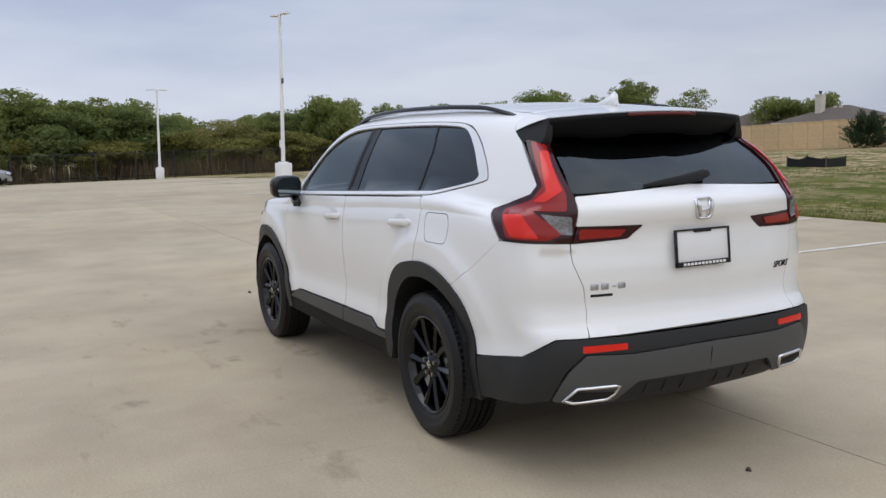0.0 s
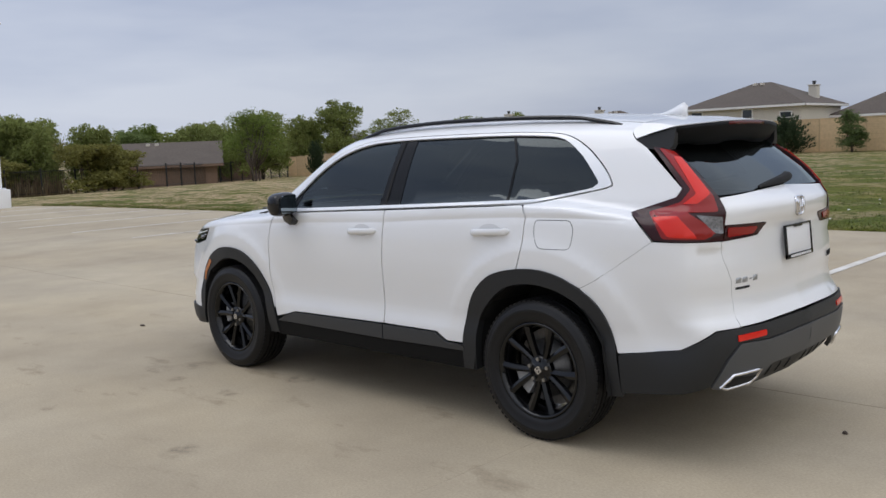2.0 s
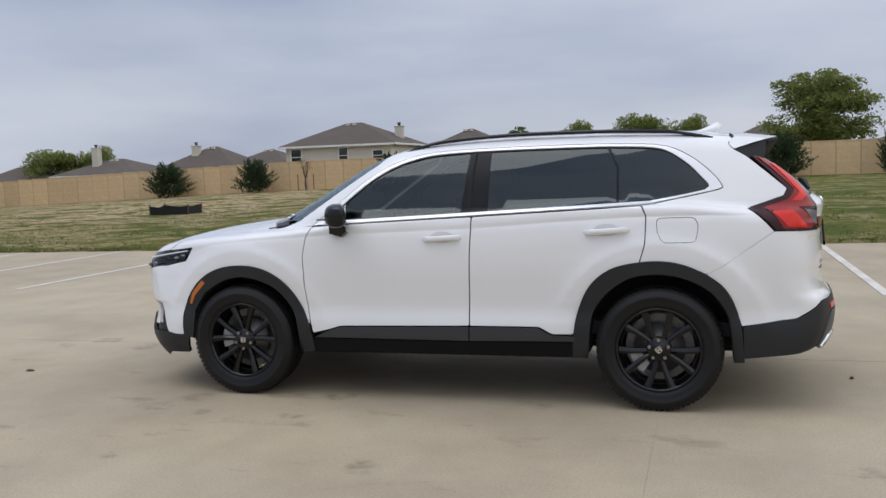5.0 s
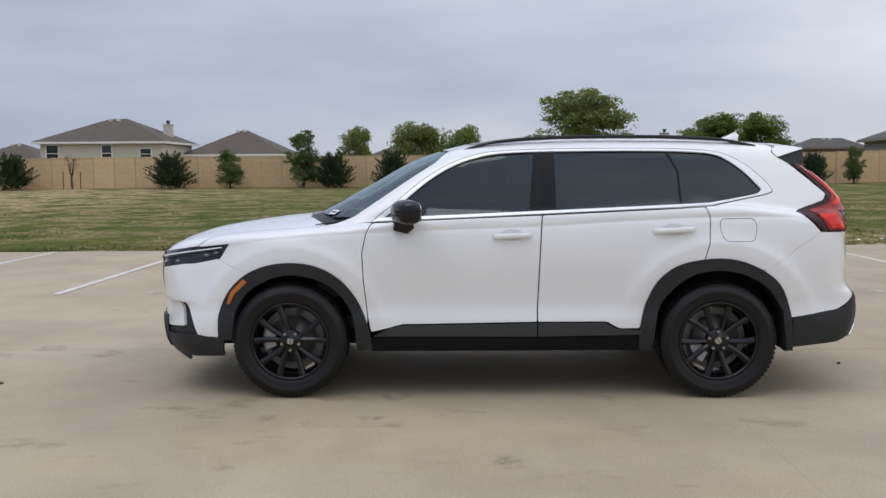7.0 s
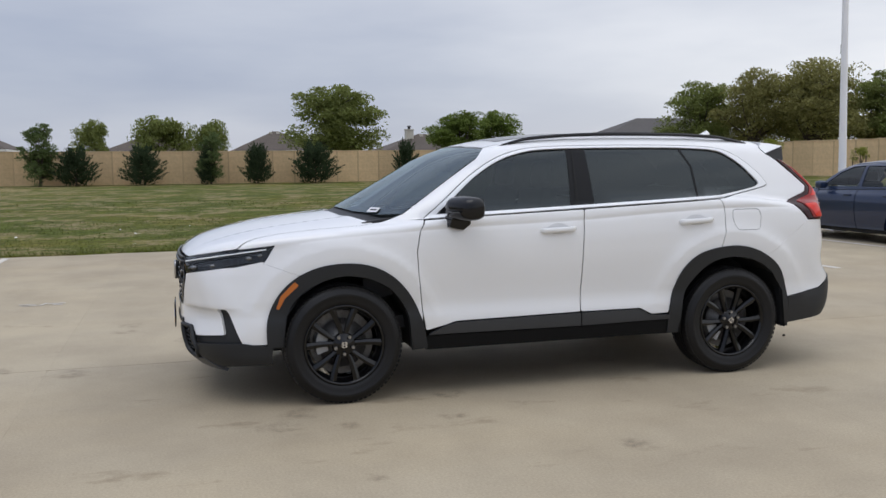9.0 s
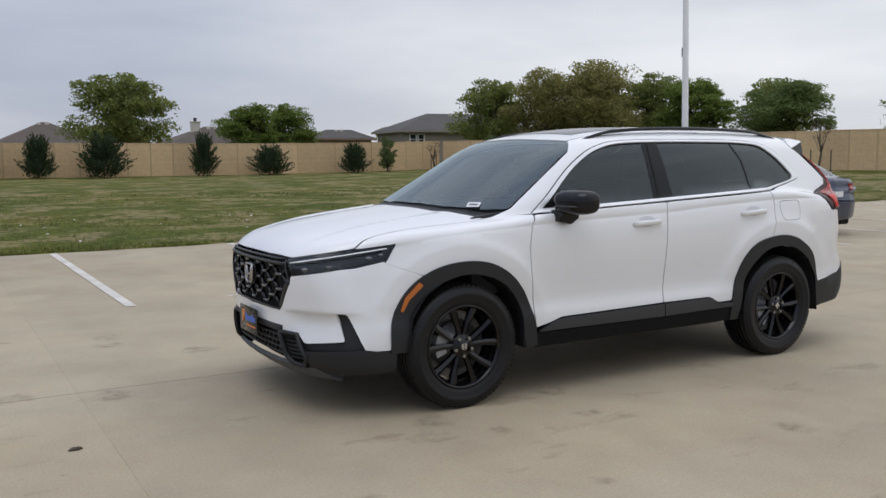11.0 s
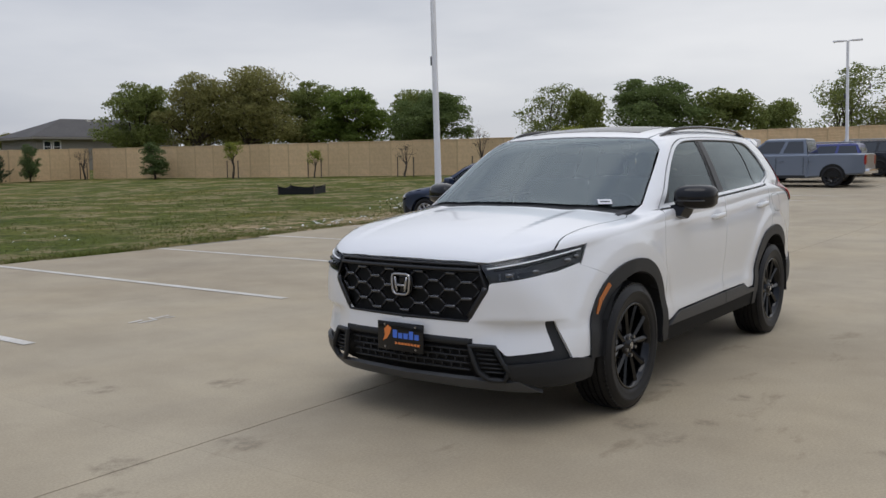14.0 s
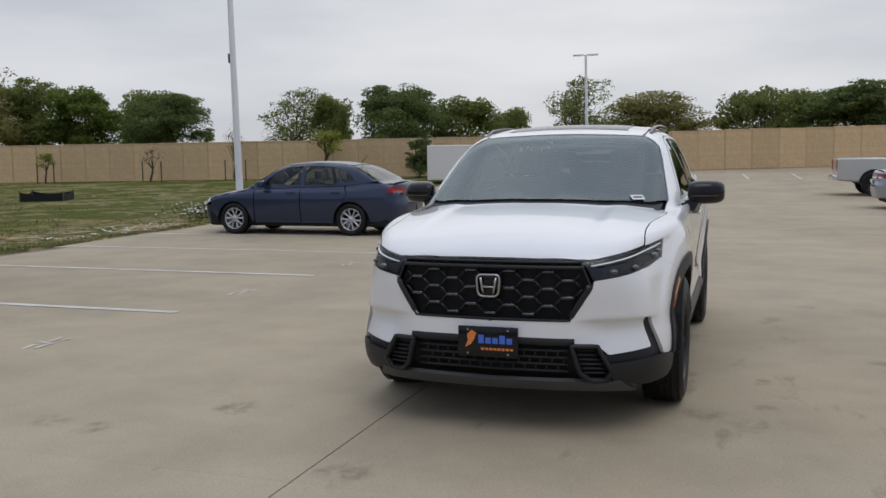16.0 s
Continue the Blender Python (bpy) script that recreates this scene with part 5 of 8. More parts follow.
for lo, hi in (((-0.012, -0.158, -0.083), (0.002, 0.158, -0.060)), ((-0.012, -0.158, 0.074), (0.002, 0.158, 0.083)), ((-0.012, -0.158, -0.08), (0.002, -0.148, 0.08)), ((-0.012, 0.148, -0.08), (0.002, 0.158, 0.08)),
               ((-0.012, -0.05, 0.066), (0.002, 0.05, 0.080))):
    box(bm, lo, hi, 0.002, P)
part("plate_frame", smooth(bm, 30), GLOSS_BLACK, tag, "black plate frame")
bm = bmesh.new()
for i in range(12):
    box(bm, (-0.0135, -0.125 + i * 0.021, -0.077), (-0.0125, -0.110 + i * 0.021, -0.066), 0, P)
part("frame_print", bm, WHITE_PRINT, tag, "white bars of print")
bm = bmesh.new()
strip(bm, [(-2.3, y, z) for y, z in resampled(fillet([(0.050, 1.198), (-0.050, 1.198), (-0.041, 1.116), (0.041, 1.116)], 0.022, 4), 0.012)], 0.010, 0.009, REAR, 0.002, closed=True)
for s in (-1, 1):
    strip(bm, along((-2.3, s * 0.032, 1.190), (-2.3, s * 0.020, 1.126), 3), 0.012, 0.009, REAR, 0.001)
strip(bm, along((-2.3, -0.024, 1.152), (-2.3, 0.024, 1.152), 3), 0.010, 0.009, REAR, 0.001)
part("rear_emblem", smooth(bm, 40), CHROME, gate, "chrome emblem")
bm = bmesh.new()
for y in (0.567, 0.520, 0.468, 0.440):
    w = 0.018 if y == 0.468 else 0.034
    strip(bm, along((-2.25, y, 0.849), (-2.25, y - w, 0.849), 2), 0.007 if y == 0.468 else 0.026, 0.003, REAR, 0.0)
part("badge", smooth(bm, 30), BADGE, gate, "grey bars of a model badge")
bm = bmesh.new()
strip(bm, along((-2.25, 0.565, 0.812), (-2.25, 0.465, 0.812), 4), 0.012, 0.003, REAR, 0.0)
part("small_badge", smooth(bm, 30), BLACK, gate, "small black badge")
font = bpy.data.curves.new("word", "FONT")
font.body, font.size, font.extrude, font.align_x, font.shear = "SPORT", 0.042, 0.0015, "CENTER", 0.25
word = new("word", font)
sp, sn = on_skin(-2.25, -0.545, 0.845, REAR, 0.002)
word_me = bpy.data.meshes.new_from_object(word.evaluated_get(bpy.context.evaluated_depsgraph_get()))
bpy.data.objects.remove(word)
word_me.transform(Matrix.Translation(sp) @ sn.to_track_quat("Z", "Y").to_matrix().to_4x4())
part("trim_word", word_me, BLACK, gate, "black trim lettering")
bm = bmesh.new()
def wiper_ring(y, z, low, high, out):
    p, _ = on_skin(-2.2, y, z, REAR, 0.003)
    return [p + Vector((a * out, 0, h)) for a, h in ((0, low), (0, high), (-0.7, high * 0.9), (-1, high * 0.3), (-1, low * 0.4), (-0.6, low))]
loft(bm, [wiper_ring(*r) for r in ((0.255, 1.262, -0.007, 0.006, 0.012), (0.18, 1.268, -0.011, 0.012, 0.018), (0.06, 1.276, -0.015, 0.021, 0.026), (-0.02, 1.282, -0.018, 0.026, 0.032), (-0.07, 1.287, -0.018, 0.028, 0.038),
                                   (-0.105, 1.294, -0.010, 0.026, 0.040), (-0.125, 1.298, -0.002, 0.018, 0.030))])
bmesh.ops.recalc_face_normals(bm, faces=bm.faces)
part("rear_wiper", smooth(bm, 40), BLACK, gate, "black rear wiper")

# rear spoiler: white top and shoulders, black lip, sides and underside
def spoiler_row(y):
    a = abs(y)
    front = -1.765 - 0.02 * (a / 0.6) ** 2
    zf = float(roof_z(front)) - 0.10 * a * a
    back = -2.050 + 0.105 * (a / 0.6) ** 2.6
    zb = zf - 0.030 + 0.012 * (a / 0.6) ** 2
    return front, zf, back, zb
ys = np.linspace(-0.565, 0.565, 25)
bm = bmesh.new()
loft(bm, [[(f, y, zf + 0.001), (f * 0.7 + b * 0.3, y, zf * 0.7 + zb * 0.3 + 0.006), (b, y, zb), (b + 0.002, y, zb - 0.004), (f, y, zf - 0.03)] for y in ys for f, zf, b, zb in (spoiler_row(y),)])
for s in (1, -1):
    f, zf, b, zb = spoiler_row(0.565)
    rim = [(-1.785, 0.565, zf + 0.001), (-1.752, 0.592, 1.568), (-1.752, 0.610, 1.545), (-1.778, 0.630, 1.517), (-1.86, 0.612, 1.543), (-1.925, 0.590, zb - 0.010), (b, 0.567, zb), (f * 0.5 + b * 0.5, 0.565, zf * 0.5 + zb * 0.5 + 0.005)]
    loft(bm, [[(x, s * y, z) for x, y, z in rim], [(x - 0.01, s * 0.54, z - 0.004) for x, y, z in rim]])
bmesh.ops.recalc_face_normals(bm, faces=bm.faces)
spoiler = part("spoiler", smooth(bm, 40), PAINT, suv, "white-topped rear roof spoiler")
bm = bmesh.new()
loft(bm, [[(b - 0.002, y, zb - 0.004), (b - 0.002, y, zb - 0.024), (b + 0.040, y, zb - 0.078 - 0.012 * (1 - (y / 0.565) ** 2)), (b + 0.058, y, zb - 0.090 - 0.014 * (1 - (y / 0.565) ** 2) - (0.012 if 0.17 < abs(y) < 0.40 else 0)), (f - 0.03, y, zb - 0.07), (f - 0.02, y, zf - 0.032)] for y in ys for f, zf, b, zb in (spoiler_row(y),)])
part("spoiler_underside", smooth(bm, 40), SILL_BLACK, spoiler, "black underside")
for s in (1, -1):
    bm = bmesh.new()
    f, zf, b, zb = spoiler_row(0.565)
    rim = [(-1.780, 0.631, 1.514), (-1.845, 0.641, 1.466), (-1.94, 0.608, 1.455), (-1.955, 0.592, 1.480), (b + 0.002, 0.571, zb - 0.006), (-1.925, 0.593, zb - 0.013), (-1.86, 0.615, 1.539)]
    loft(bm, [[(x, s * y, z) for x, y, z in rim], [(x, s * 0.55, z) for x, y, z in rim]])
    bmesh.ops.recalc_face_normals(bm, faces=bm.faces)
    part("spoiler_fin", smooth(bm, 40), CLAD, spoiler, "black side fin")
bm = bmesh.new()
loft(bm, [[(b - 0.006, y, zb - 0.006), (b - 0.006, y, zb - 0.022), (b + 0.02, y, zb - 0.022), (b + 0.02, y, zb - 0.006)] for y in np.linspace(-0.20, 0.20, 8) for f, zf, b, zb in (spoiler_row(y),)])
part("brake_light", smooth(bm, 30), LAMP_RED, spoiler, "red high brake light")
# shark fin
bm = bmesh.new()
rows = []
for t in np.linspace(0, 1, 9):
    x = -1.50 - 0.21 * t
    h = 0.075 * min(1, (t / 0.85)) ** 1.6 if t < 0.9 else 0.075 - 0.02 * (t - 0.9) / 0.1
    w = 0.032 * (0.35 + 0.65 * min(1, t * 2)) * (1 if t < 0.95 else 0.6)
    zb = float(roof_z(x)) - 0.004
    rows.append([(x, -w, zb), (x, -w * 0.45, zb + h * 0.6), (x - 0.01, 0, zb + max(h, 0.006)), (x, w * 0.45, zb + h * 0.6), (x, w, zb)])
loft(bm, rows)
part("antenna_fin", smooth(bm, 60), PAINT, suv, "white antenna fin")
# roof rails
for s in (1, -1):
    bm = bmesh.new()
    rows = []
    for t in np.linspace(0, 1, 33):
        x = 0.27 - 1.93 * t
        y = s * (0.598 - 0.045 * t ** 3 - 0.01 * (1 - t) ** 6)
        zs = float(roof_z(x)) - 0.10 * y * y - 0.012
        h = 0.032 * min(1, (t / 0.12) ** 0.7, ((1 - t) / 0.14) ** 0.8)
        lift = min(1, (t / 0.10) ** 0.8, ((1 - t) / 0.12) ** 0.8)
        zl = zs - 0.014 + 0.026 * lift
        rows.append([(x, y - 0.016, zl), (x, y - 0.013, zs + h), (x, y + 0.007, zs + h + 0.003), (x, y + 0.014, zs + h - 0.005), (x, y + 0.014, zl)])
    loft(bm, rows)
    bmesh.ops.recalc_face_normals(bm, faces=bm.faces)
    part("roof_rail", smooth(bm, 40), GLOSS_BLACK, suv, "black roof rail")
# door handles, fuel flap, mirrors
for s, doors in ((1, (fd[0], rd[0])), (-1, (fd[1], rd[1]))):
    for (x0, x1, z0, z1), d in zip(((0.072, -0.182, 1.026, 1.036), (-0.925, -1.195, 1.056, 1.07)), doors):
        bm = bmesh.new()
        rows = []
        for t in np.linspace(0, 1, 13):
            x, z = x0 + (x1 - x0) * t, z0 + (z1 - z0) * t
            p, n = on_skin(x, 0.9, z, SIDE)
            o = 0.030 * min(1, (t / 0.14) ** 0.6, ((1 - t) / 0.14) ** 0.6) + 0.001
            h = 0.017 * min(1, (t / 0.08 + 0.35), ((1 - t) / 0.08 + 0.35))
            rows.append([(p.x, s * (p.y + o * k), p.z + h * v) for k, v in ((0.1, -1), (0.75, -1), (1, -0.6), (1.02, 0.5), (0.8, 1), (0.1, 1))])
        loft(bm, rows)
        bmesh.ops.recalc_face_normals(bm, faces=bm.faces)
        handle = part("door_handle", smooth(bm, 50), PAINT, d, "white bar handle")
        # flat disc on the door; the hand recess's shade is put into its grey
        bm = bmesh.new()
        c, n = on_skin((x0 + x1) / 2 + 0.0, 0.9, (z0 + z1) / 2 + 0.006, SIDE, 0.0015)
        got = bmesh.ops.create_circle(bm, cap_ends=True, segments=24, radius=1)["verts"]
        turn = n.to_track_quat("Z", "Y").to_matrix().to_4x4()
        for v in got:
            v.co = Matrix.Translation(c) @ turn @ Vector((v.co.x * 0.075, v.co.y * 0.036, 0.0))
            v.co.y *= s
        bmesh.ops.recalc_face_normals(bm, faces=bm.faces)
        part("handle_cup", bm, material("cup_shade", (0.62, 0.62, 0.62), 0.4) if "cup_shade" not in bpy.data.materials else bpy.data.materials["cup_shade"], handle, "flat grey disc for the shade in the handle recess")
flap_loop = fillet([(-1.345, 1.132), (-1.555, 1.134), (-1.578, 1.09), (-1.562, 0.992), (-1.378, 0.992), (-1.348, 1.05)], 0.03, 4)
bm = bmesh.new()
strip(bm, [(x, 0.9, z) for x, z in resampled(flap_loop, 0.02)], 0.0035, 0.0003, SIDE, 0.0, closed=True)
part("fuel_flap_seam", bm, GREY_PLASTIC, suv, "fuel flap seam")
for s in (1, -1):
    bm = bmesh.new()
    rows = []
    for y, size, cx in ((0.872, 0.55, 0.645), (0.885, 0.80, 0.642), (0.91, 0.95, 0.634), (0.95, 1.0, 0.620), (1.0, 1.0, 0.602), (1.045, 0.96, 0.584), (1.075, 0.86, 0.570), (1.092, 0.66, 0.560), (1.098, 0.42, 0.555)):
        ring = []
        for a in np.linspace(0, 2 * math.pi, 29)[:-1]:
            c, d = math.cos(a), math.sin(a)
            c, d = math.copysign(abs(c) ** (0.62 if c < 0 else 0.9), c), math.copysign(abs(d) ** 0.72, d)
            ring.append((cx + 0.074 * c * size, s * y, 1.184 + 0.074 * d * size + (0.008 * (1 - c) / 2 if d > 0 else 0)))
        rows.append(ring)
    loft(bm, rows)
    bmesh.ops.recalc_face_normals(bm, faces=bm.faces)
    mirror = part("door_mirror", smooth(bm, 60), GLOSS_BLACK, suv, "gloss black door mirror")
    bm = bmesh.new()
    loft(bm, [[(x, s * y, z) for x, y, z in ((0.70, 0.840, 1.062), (0.60, 0.845, 1.040), (0.575, 0.845, 1.065), (0.70, 0.835, 1.13))], [(x, s * y, z) for x, y, z in ((0.685, 0.915, 1.070), (0.60, 0.935, 1.050), (0.555, 0.945, 1.085), (0.67, 0.92, 1.15))],
              [(x, s * y, z) for x, y, z in ((0.67, 0.95, 1.14), (0.60, 0.965, 1.135), (0.56, 0.97, 1.145), (0.66, 0.955, 1.165))]])
    bmesh.ops.recalc_face_normals(bm, faces=bm.faces)
    part("mirror_foot", smooth(bm, 40), GLOSS_BLACK, mirror, "black mirror foot")
    bm = bmesh.new()
    loop = fillet([(0.892, 1.132), (0.90, 1.250), (1.04, 1.246), (1.075, 1.205), (1.06, 1.130)], 0.02, 4)
    loft(bm, [[(x - 0.36 * (y - 0.95), s * y, z) for y, z in loop] for x in (0.545, 0.556)])
    bmesh.ops.recalc_face_normals(bm, faces=bm.faces)
    part("mirror_glass", bm, MIRROR, mirror, "mirror glass")
    bm = bmesh.new()
    loft(bm, [[(x, s * y, z) for y, z in ((0.90, z0), (1.0, z0), (1.06, z0 + 0.002), (1.06, z0 + 0.009), (1.0, z0 + 0.007), (0.90, z0 + 0.007))] for x, z0 in ((0.66, 1.160), (0.703, 1.162))])
    bmesh.ops.recalc_face_normals(bm, faces=bm.faces)
    part("mirror_indicator", smooth(bm, 30), GREY_PLASTIC, mirror, "slim indicator strip")

# dark body inside: floor, wheel wells, inner skins
bm = bmesh.new()
box(bm, (-1.95, -0.60, 0.33), (2.1, 0.60, 0.42), 0.04)
box(bm, (-0.9, -0.60, 0.29), (1.9, 0.60, 0.36), 0.03)
box(bm, (-0.86, -0.82, 0.31), (0.86, 0.82, 0.42), 0.02)
part("underbody", smooth(bm, 30), BLACK, suv, "black underbody")
for x0, inner in ((1.325, arch_f_in), (-1.345, arch_r_in)):
    for s in (1, -1):
        bm = bmesh.new()
        pts = [(x0 + (x - x0) * 1.02, z) for x, z in inner]
        loft(bm, [[(x, s * y, z) for x, z in pts] for y in (0.91, 0.55)], closed=False)
        bm.faces.new([bm.verts.new((x, s * 0.55, z)) for x, z in pts])
        part("wheel_liner", bm, BLACK, suv, "black wheel-arch liner")
inner_side = [(1.05, 1.10), (1.75, 0.95), (1.80, 0.80)] + arch_f[8:1:-1] + [(0.84, 0.42), (-0.86, 0.42)] + arch_r[8:1:-1] + [(-1.82, 0.48), (-2.1, 0.56), (-2.16, 1.0), (-1.95, 1.2), (-1.3, 1.19), (-0.25, 1.15), (0.80, 1.10)]
skin("inner_skin", at_side(inner_side), SIDE, BLACK, suv, "dark inner skin behind the seams", off=-0.02, step=0.06, gap=0, depth=0, r=0.01)
# cabin: headliner, seats, dash, steering wheel
skin("headliner", [(0.34, 0, 1.6), (0.32, 0.53, 1.55), (-0.3, 0.54, 1.6), (-1.75, 0.50, 1.6), (-1.8, 0, 1.6)], TOP, CLOTH, suv, "dark headliner", pair=False, both=True, off=-0.035, step=0.09, depth=0)
bm = bmesh.new()
loft(bm, [[(x, y, z) for x, z in ((1.2, 1.10), (0.95, 1.135), (0.72, 1.10), (0.66, 0.95), (0.72, 0.7), (1.2, 0.6))] for y in (-0.74, 0.74)])
box(bm, (-2.05, -0.72, 0.42), (1.15, 0.72, 0.50))
part("dashboard", smooth(bm, 30), CLOTH, suv, "dark dashboard and floor")
def seat(x, y, w):
    bm = bmesh.new()
    box(bm, (x - 0.05, y - w / 2, 0.55), (x + 0.48, y + w / 2, 0.74), 0.05)
    box(bm, (-0.06, -w / 2, 0.0), (0.06, w / 2, 0.62), 0.05, Matrix.Translation((x, y, 0.68)) @ pose(0, 0, 0, 0, -14, 0))
    for o in ((0,) if w < 0.7 else (-0.42, 0.42)):
        box(bm, (-0.05, -0.13, 0.0), (0.04, 0.13, 0.19), 0.04, Matrix.Translation((x - 0.15, y + o, 1.29)) @ pose(0, 0, 0, 0, -10, 0))
    return smooth(bm, 50)
for y in (0.38, -0.38):
    part("front_seat", seat(0.02, y, 0.5), CLOTH, suv, "black cloth front seat")
part("rear_bench", seat(-0.95, 0, 1.2), CLOTH, suv, "black cloth rear bench")
bm = bmesh.new()
S = Matrix.Translation((0.52, 0.38, 1.02)) @ pose(0, 0, 0, 0, 65, 0)
rings = [[S @ Vector(((0.185 + 0.014 * math.cos(b)) * math.cos(a), (0.185 + 0.014 * math.cos(b)) * math.sin(a), 0.014 * math.sin(b))) for b in np.linspace(0, 2 * math.pi, 9)[:-1]] for a in np.linspace(0, 2 * math.pi, 33)]
loft(bm, rings, caps=False)
box(bm, (-0.03, -0.18, -0.015), (0.03, 0.18, 0.01), 0.008, S)
box(bm, (-0.06, -0.07, -0.03), (0.06, 0.07, 0.02), 0.015, S)
part("steering_wheel", smooth(bm, 40), CLAD, suv, "black steering wheel")
bm = bmesh.new()
box(bm, (0.43, -0.11, 1.40), (0.46, 0.11, 1.465), 0.012)
part("rear_view_mirror", smooth(bm, 40), BLACK, suv, "black interior mirror")
skin("sensor_cover", [(0.425, 0, 1.588), (0.42, 0.075, 1.587), (0.50, 0.07, 1.545), (0.515, 0.045, 1.535), (0.515, 0, 1.535)], (-1, 0, -0.6), BLACK, suv, "black sensor cover behind the windscreen", pair=False, both=True, off=-0.012, step=0.04, depth=0, r=0.01)
bm = bmesh.new()
p, n = on_skin(1.10, 0.60, 1.17, (-1, 0, -0.6), 0.003)
box(bm, (-0.024, -0.042, 0), (0.024, 0.042, 0.002), 0, Matrix.Translation(p) @ n.to_track_quat("Z", "X").to_matrix().to_4x4())
sticker = part("stock_sticker", bm, WHITE_PRINT, suv, "white stock sticker with dark print")
bm = bmesh.new()
box(bm, (-0.008, -0.03, 0.0022), (0.007, 0.03, 0.003), 0, Matrix.Translation(p) @ n.to_track_quat("Z", "X").to_matrix().to_4x4())
part("sticker_print", bm, GREY_PLASTIC, sticker, "dark bar of print")


# ---- wheels ----
def wheel_meshes():
    """Tyre, rim, spokes, hub, brake: axle along y, the outer face at +y; origin in the wheel's centre."""
    out = {}
    bm = bmesh.new()
    prof = [(0.243, -0.095), (0.258, -0.112), (0.30, -0.118), (0.335, -0.112), (0.352, -0.098), (0.3615, -0.080)]
    for c in (-0.052, -0.017, 0.017, 0.052):
        prof += [(0.366, c - 0.006), (0.358, c - 0.0055), (0.358, c + 0.0055), (0.366, c + 0.006)]
    prof += [(0.3615, 0.080), (0.352, 0.098), (0.335, 0.112), (0.318, 0.1165), (0.316, 0.1185), (0.305, 0.1185), (0.303, 0.117), (0.277, 0.1155), (0.260, 0.110), (0.251, 0.104), (0.243, 0.095)]
    lathe(bm, prof, 96)
    # tread blocks round both shoulders
    for i in range(72):
        a = 2 * math.pi * i / 72
        for s in (-1, 1):
            m = Matrix.Rotation(-a, 4, "Y")
            box(bm, (0.350, s * 0.088 - 0.013, -0.0120), (0.3612, s * 0.088 + 0.010, 0.0085), 0, m)
        # slanted sipes cut the centre ribs into blocks
        for c in (-0.0345, 0.0, 0.0345):
            m = Matrix.Rotation(-a - 0.02 * (c > 0), 4, "Y")
            box(bm, (0.357, c - 0.0125, -0.0115), (0.3672, c + 0.0125, 0.0085), 0, m)
    out["tyre"] = (smooth(bm, 35), RUBBER, "black all-season tyre")
    bm = bmesh.new()
    lathe(bm, [(0.249, 0.100), (0.247, 0.107), (0.238, 0.108), (0.232, 0.099), (0.224, 0.085), (0.214, 0.05), (0.208, -0.09), (0.243, -0.098), (0.244, -0.104)], 72)
    out["rim"] = (smooth(bm, 40), RIM, "gloss black alloy rim")
    bm = bmesh.new()
    for i in range(5):
        for side in (-1, 1):
            base = 2 * math.pi * i / 5 + math.pi / 2
            a0, a1 = base + side * 0.20, base + side * 0.315
            rows = []
            for t in np.linspace(0, 1, 6):
                r = 0.045 + 0.194 * t
                a = a0 + (a1 - a0) * t
                w = 0.0145 + 0.0080 * t ** 1.5
                d = 0.082 + 0.016 * t
                c, s_ = math.cos(a), math.sin(a)
                rows.append([(r * c - k * s_, d - h, r * s_ + k * c) for k, h in ((-w, 0.034), (-w * 0.95, 0.009), (-w * 0.15 * side, 0.0), (w * 0.95, 0.009), (w, 0.034))])
            loft(bm, rows)
    bmesh.ops.recalc_face_normals(bm, faces=bm.faces)
    out["spokes"] = (smooth(bm, 35), RIM, "ten slim black spokes")
    bm = bmesh.new()
    lathe(bm, [(0.074, 0.05), (0.072, 0.078), (0.062, 0.085), (0.040, 0.086), (0.036, 0.092), (0.0, 0.093)], 32)
    out["hub"] = (smooth(bm, 40), RIM, "black hub")
    bm = bmesh.new()
    tube(bm, (0.057, 0.078, 0), (0.057, 0.098, 0), 0.0105, sides=6)
    out["lug_nut"] = (bm, STEEL, "steel lug nut")
    bm = bmesh.new()
    ring = [Vector((x, 0.0945, z)) for x, z in resampled(fillet([(-0.019, 0.017), (0.019, 0.017), (0.016, -0.017), (-0.016, -0.017)], 0.008), 0.006)]
    loft(bm, [[p * 1.0, p + Vector((0, 0.002, 0)), Vector((p.x * 0.8, p.y + 0.002, p.z * 0.8)), Vector((p.x * 0.8, p.y, p.z * 0.8))] for p in ring + ring[:1]], caps=False)
    for s in (-1, 1):
        box(bm, (s * 0.009 - 0.003, 0.094, -0.013), (s * 0.009 + 0.003, 0.0965, 0.013))
    box(bm, (-0.009, 0.094, -0.003), (0.009, 0.0965, 0.003))
    bmesh.ops.recalc_face_normals(bm, faces=bm.faces)
    out["cap_emblem"] = (bm, CHROME, "chrome cap emblem")
    bm = bmesh.new()
    lathe(bm, [(0.150, 0.002), (0.150, 0.018), (0.085, 0.018), (0.080, 0.040), (0.0, 0.040)], 48)
    lathe(bm, [(0.0, -0.02), (0.199, -0.02)], 32)
    out["brake_disc"] = (smooth(bm, 30), DISC, "bare steel brake disc")
    bm = bmesh.new()
    rows = []
    for a in np.linspace(-0.35, 0.45, 7):
        c, s_ = math.cos(a), math.sin(a)
        rows.append([(r * c, y, r * s_) for r, y in ((0.10, 0.0), (0.10, 0.055), (0.17, 0.058), (0.178, 0.0))])
    loft(bm, rows)
    bmesh.ops.recalc_face_normals(bm, faces=bm.faces)
    out["brake_caliper"] = (smooth(bm, 40), CALIPER, "pale grey brake caliper")
    return out


wheel_parts = {}
for key, (bm, mat, label) in wheel_meshes().items():
    me = bpy.data.meshes.new(key)
    bm.normal_update()
    bm.to_mesh(me)
    bm.free()
    me.materials.append(mat)
    wheel_parts[key] = (me, label)


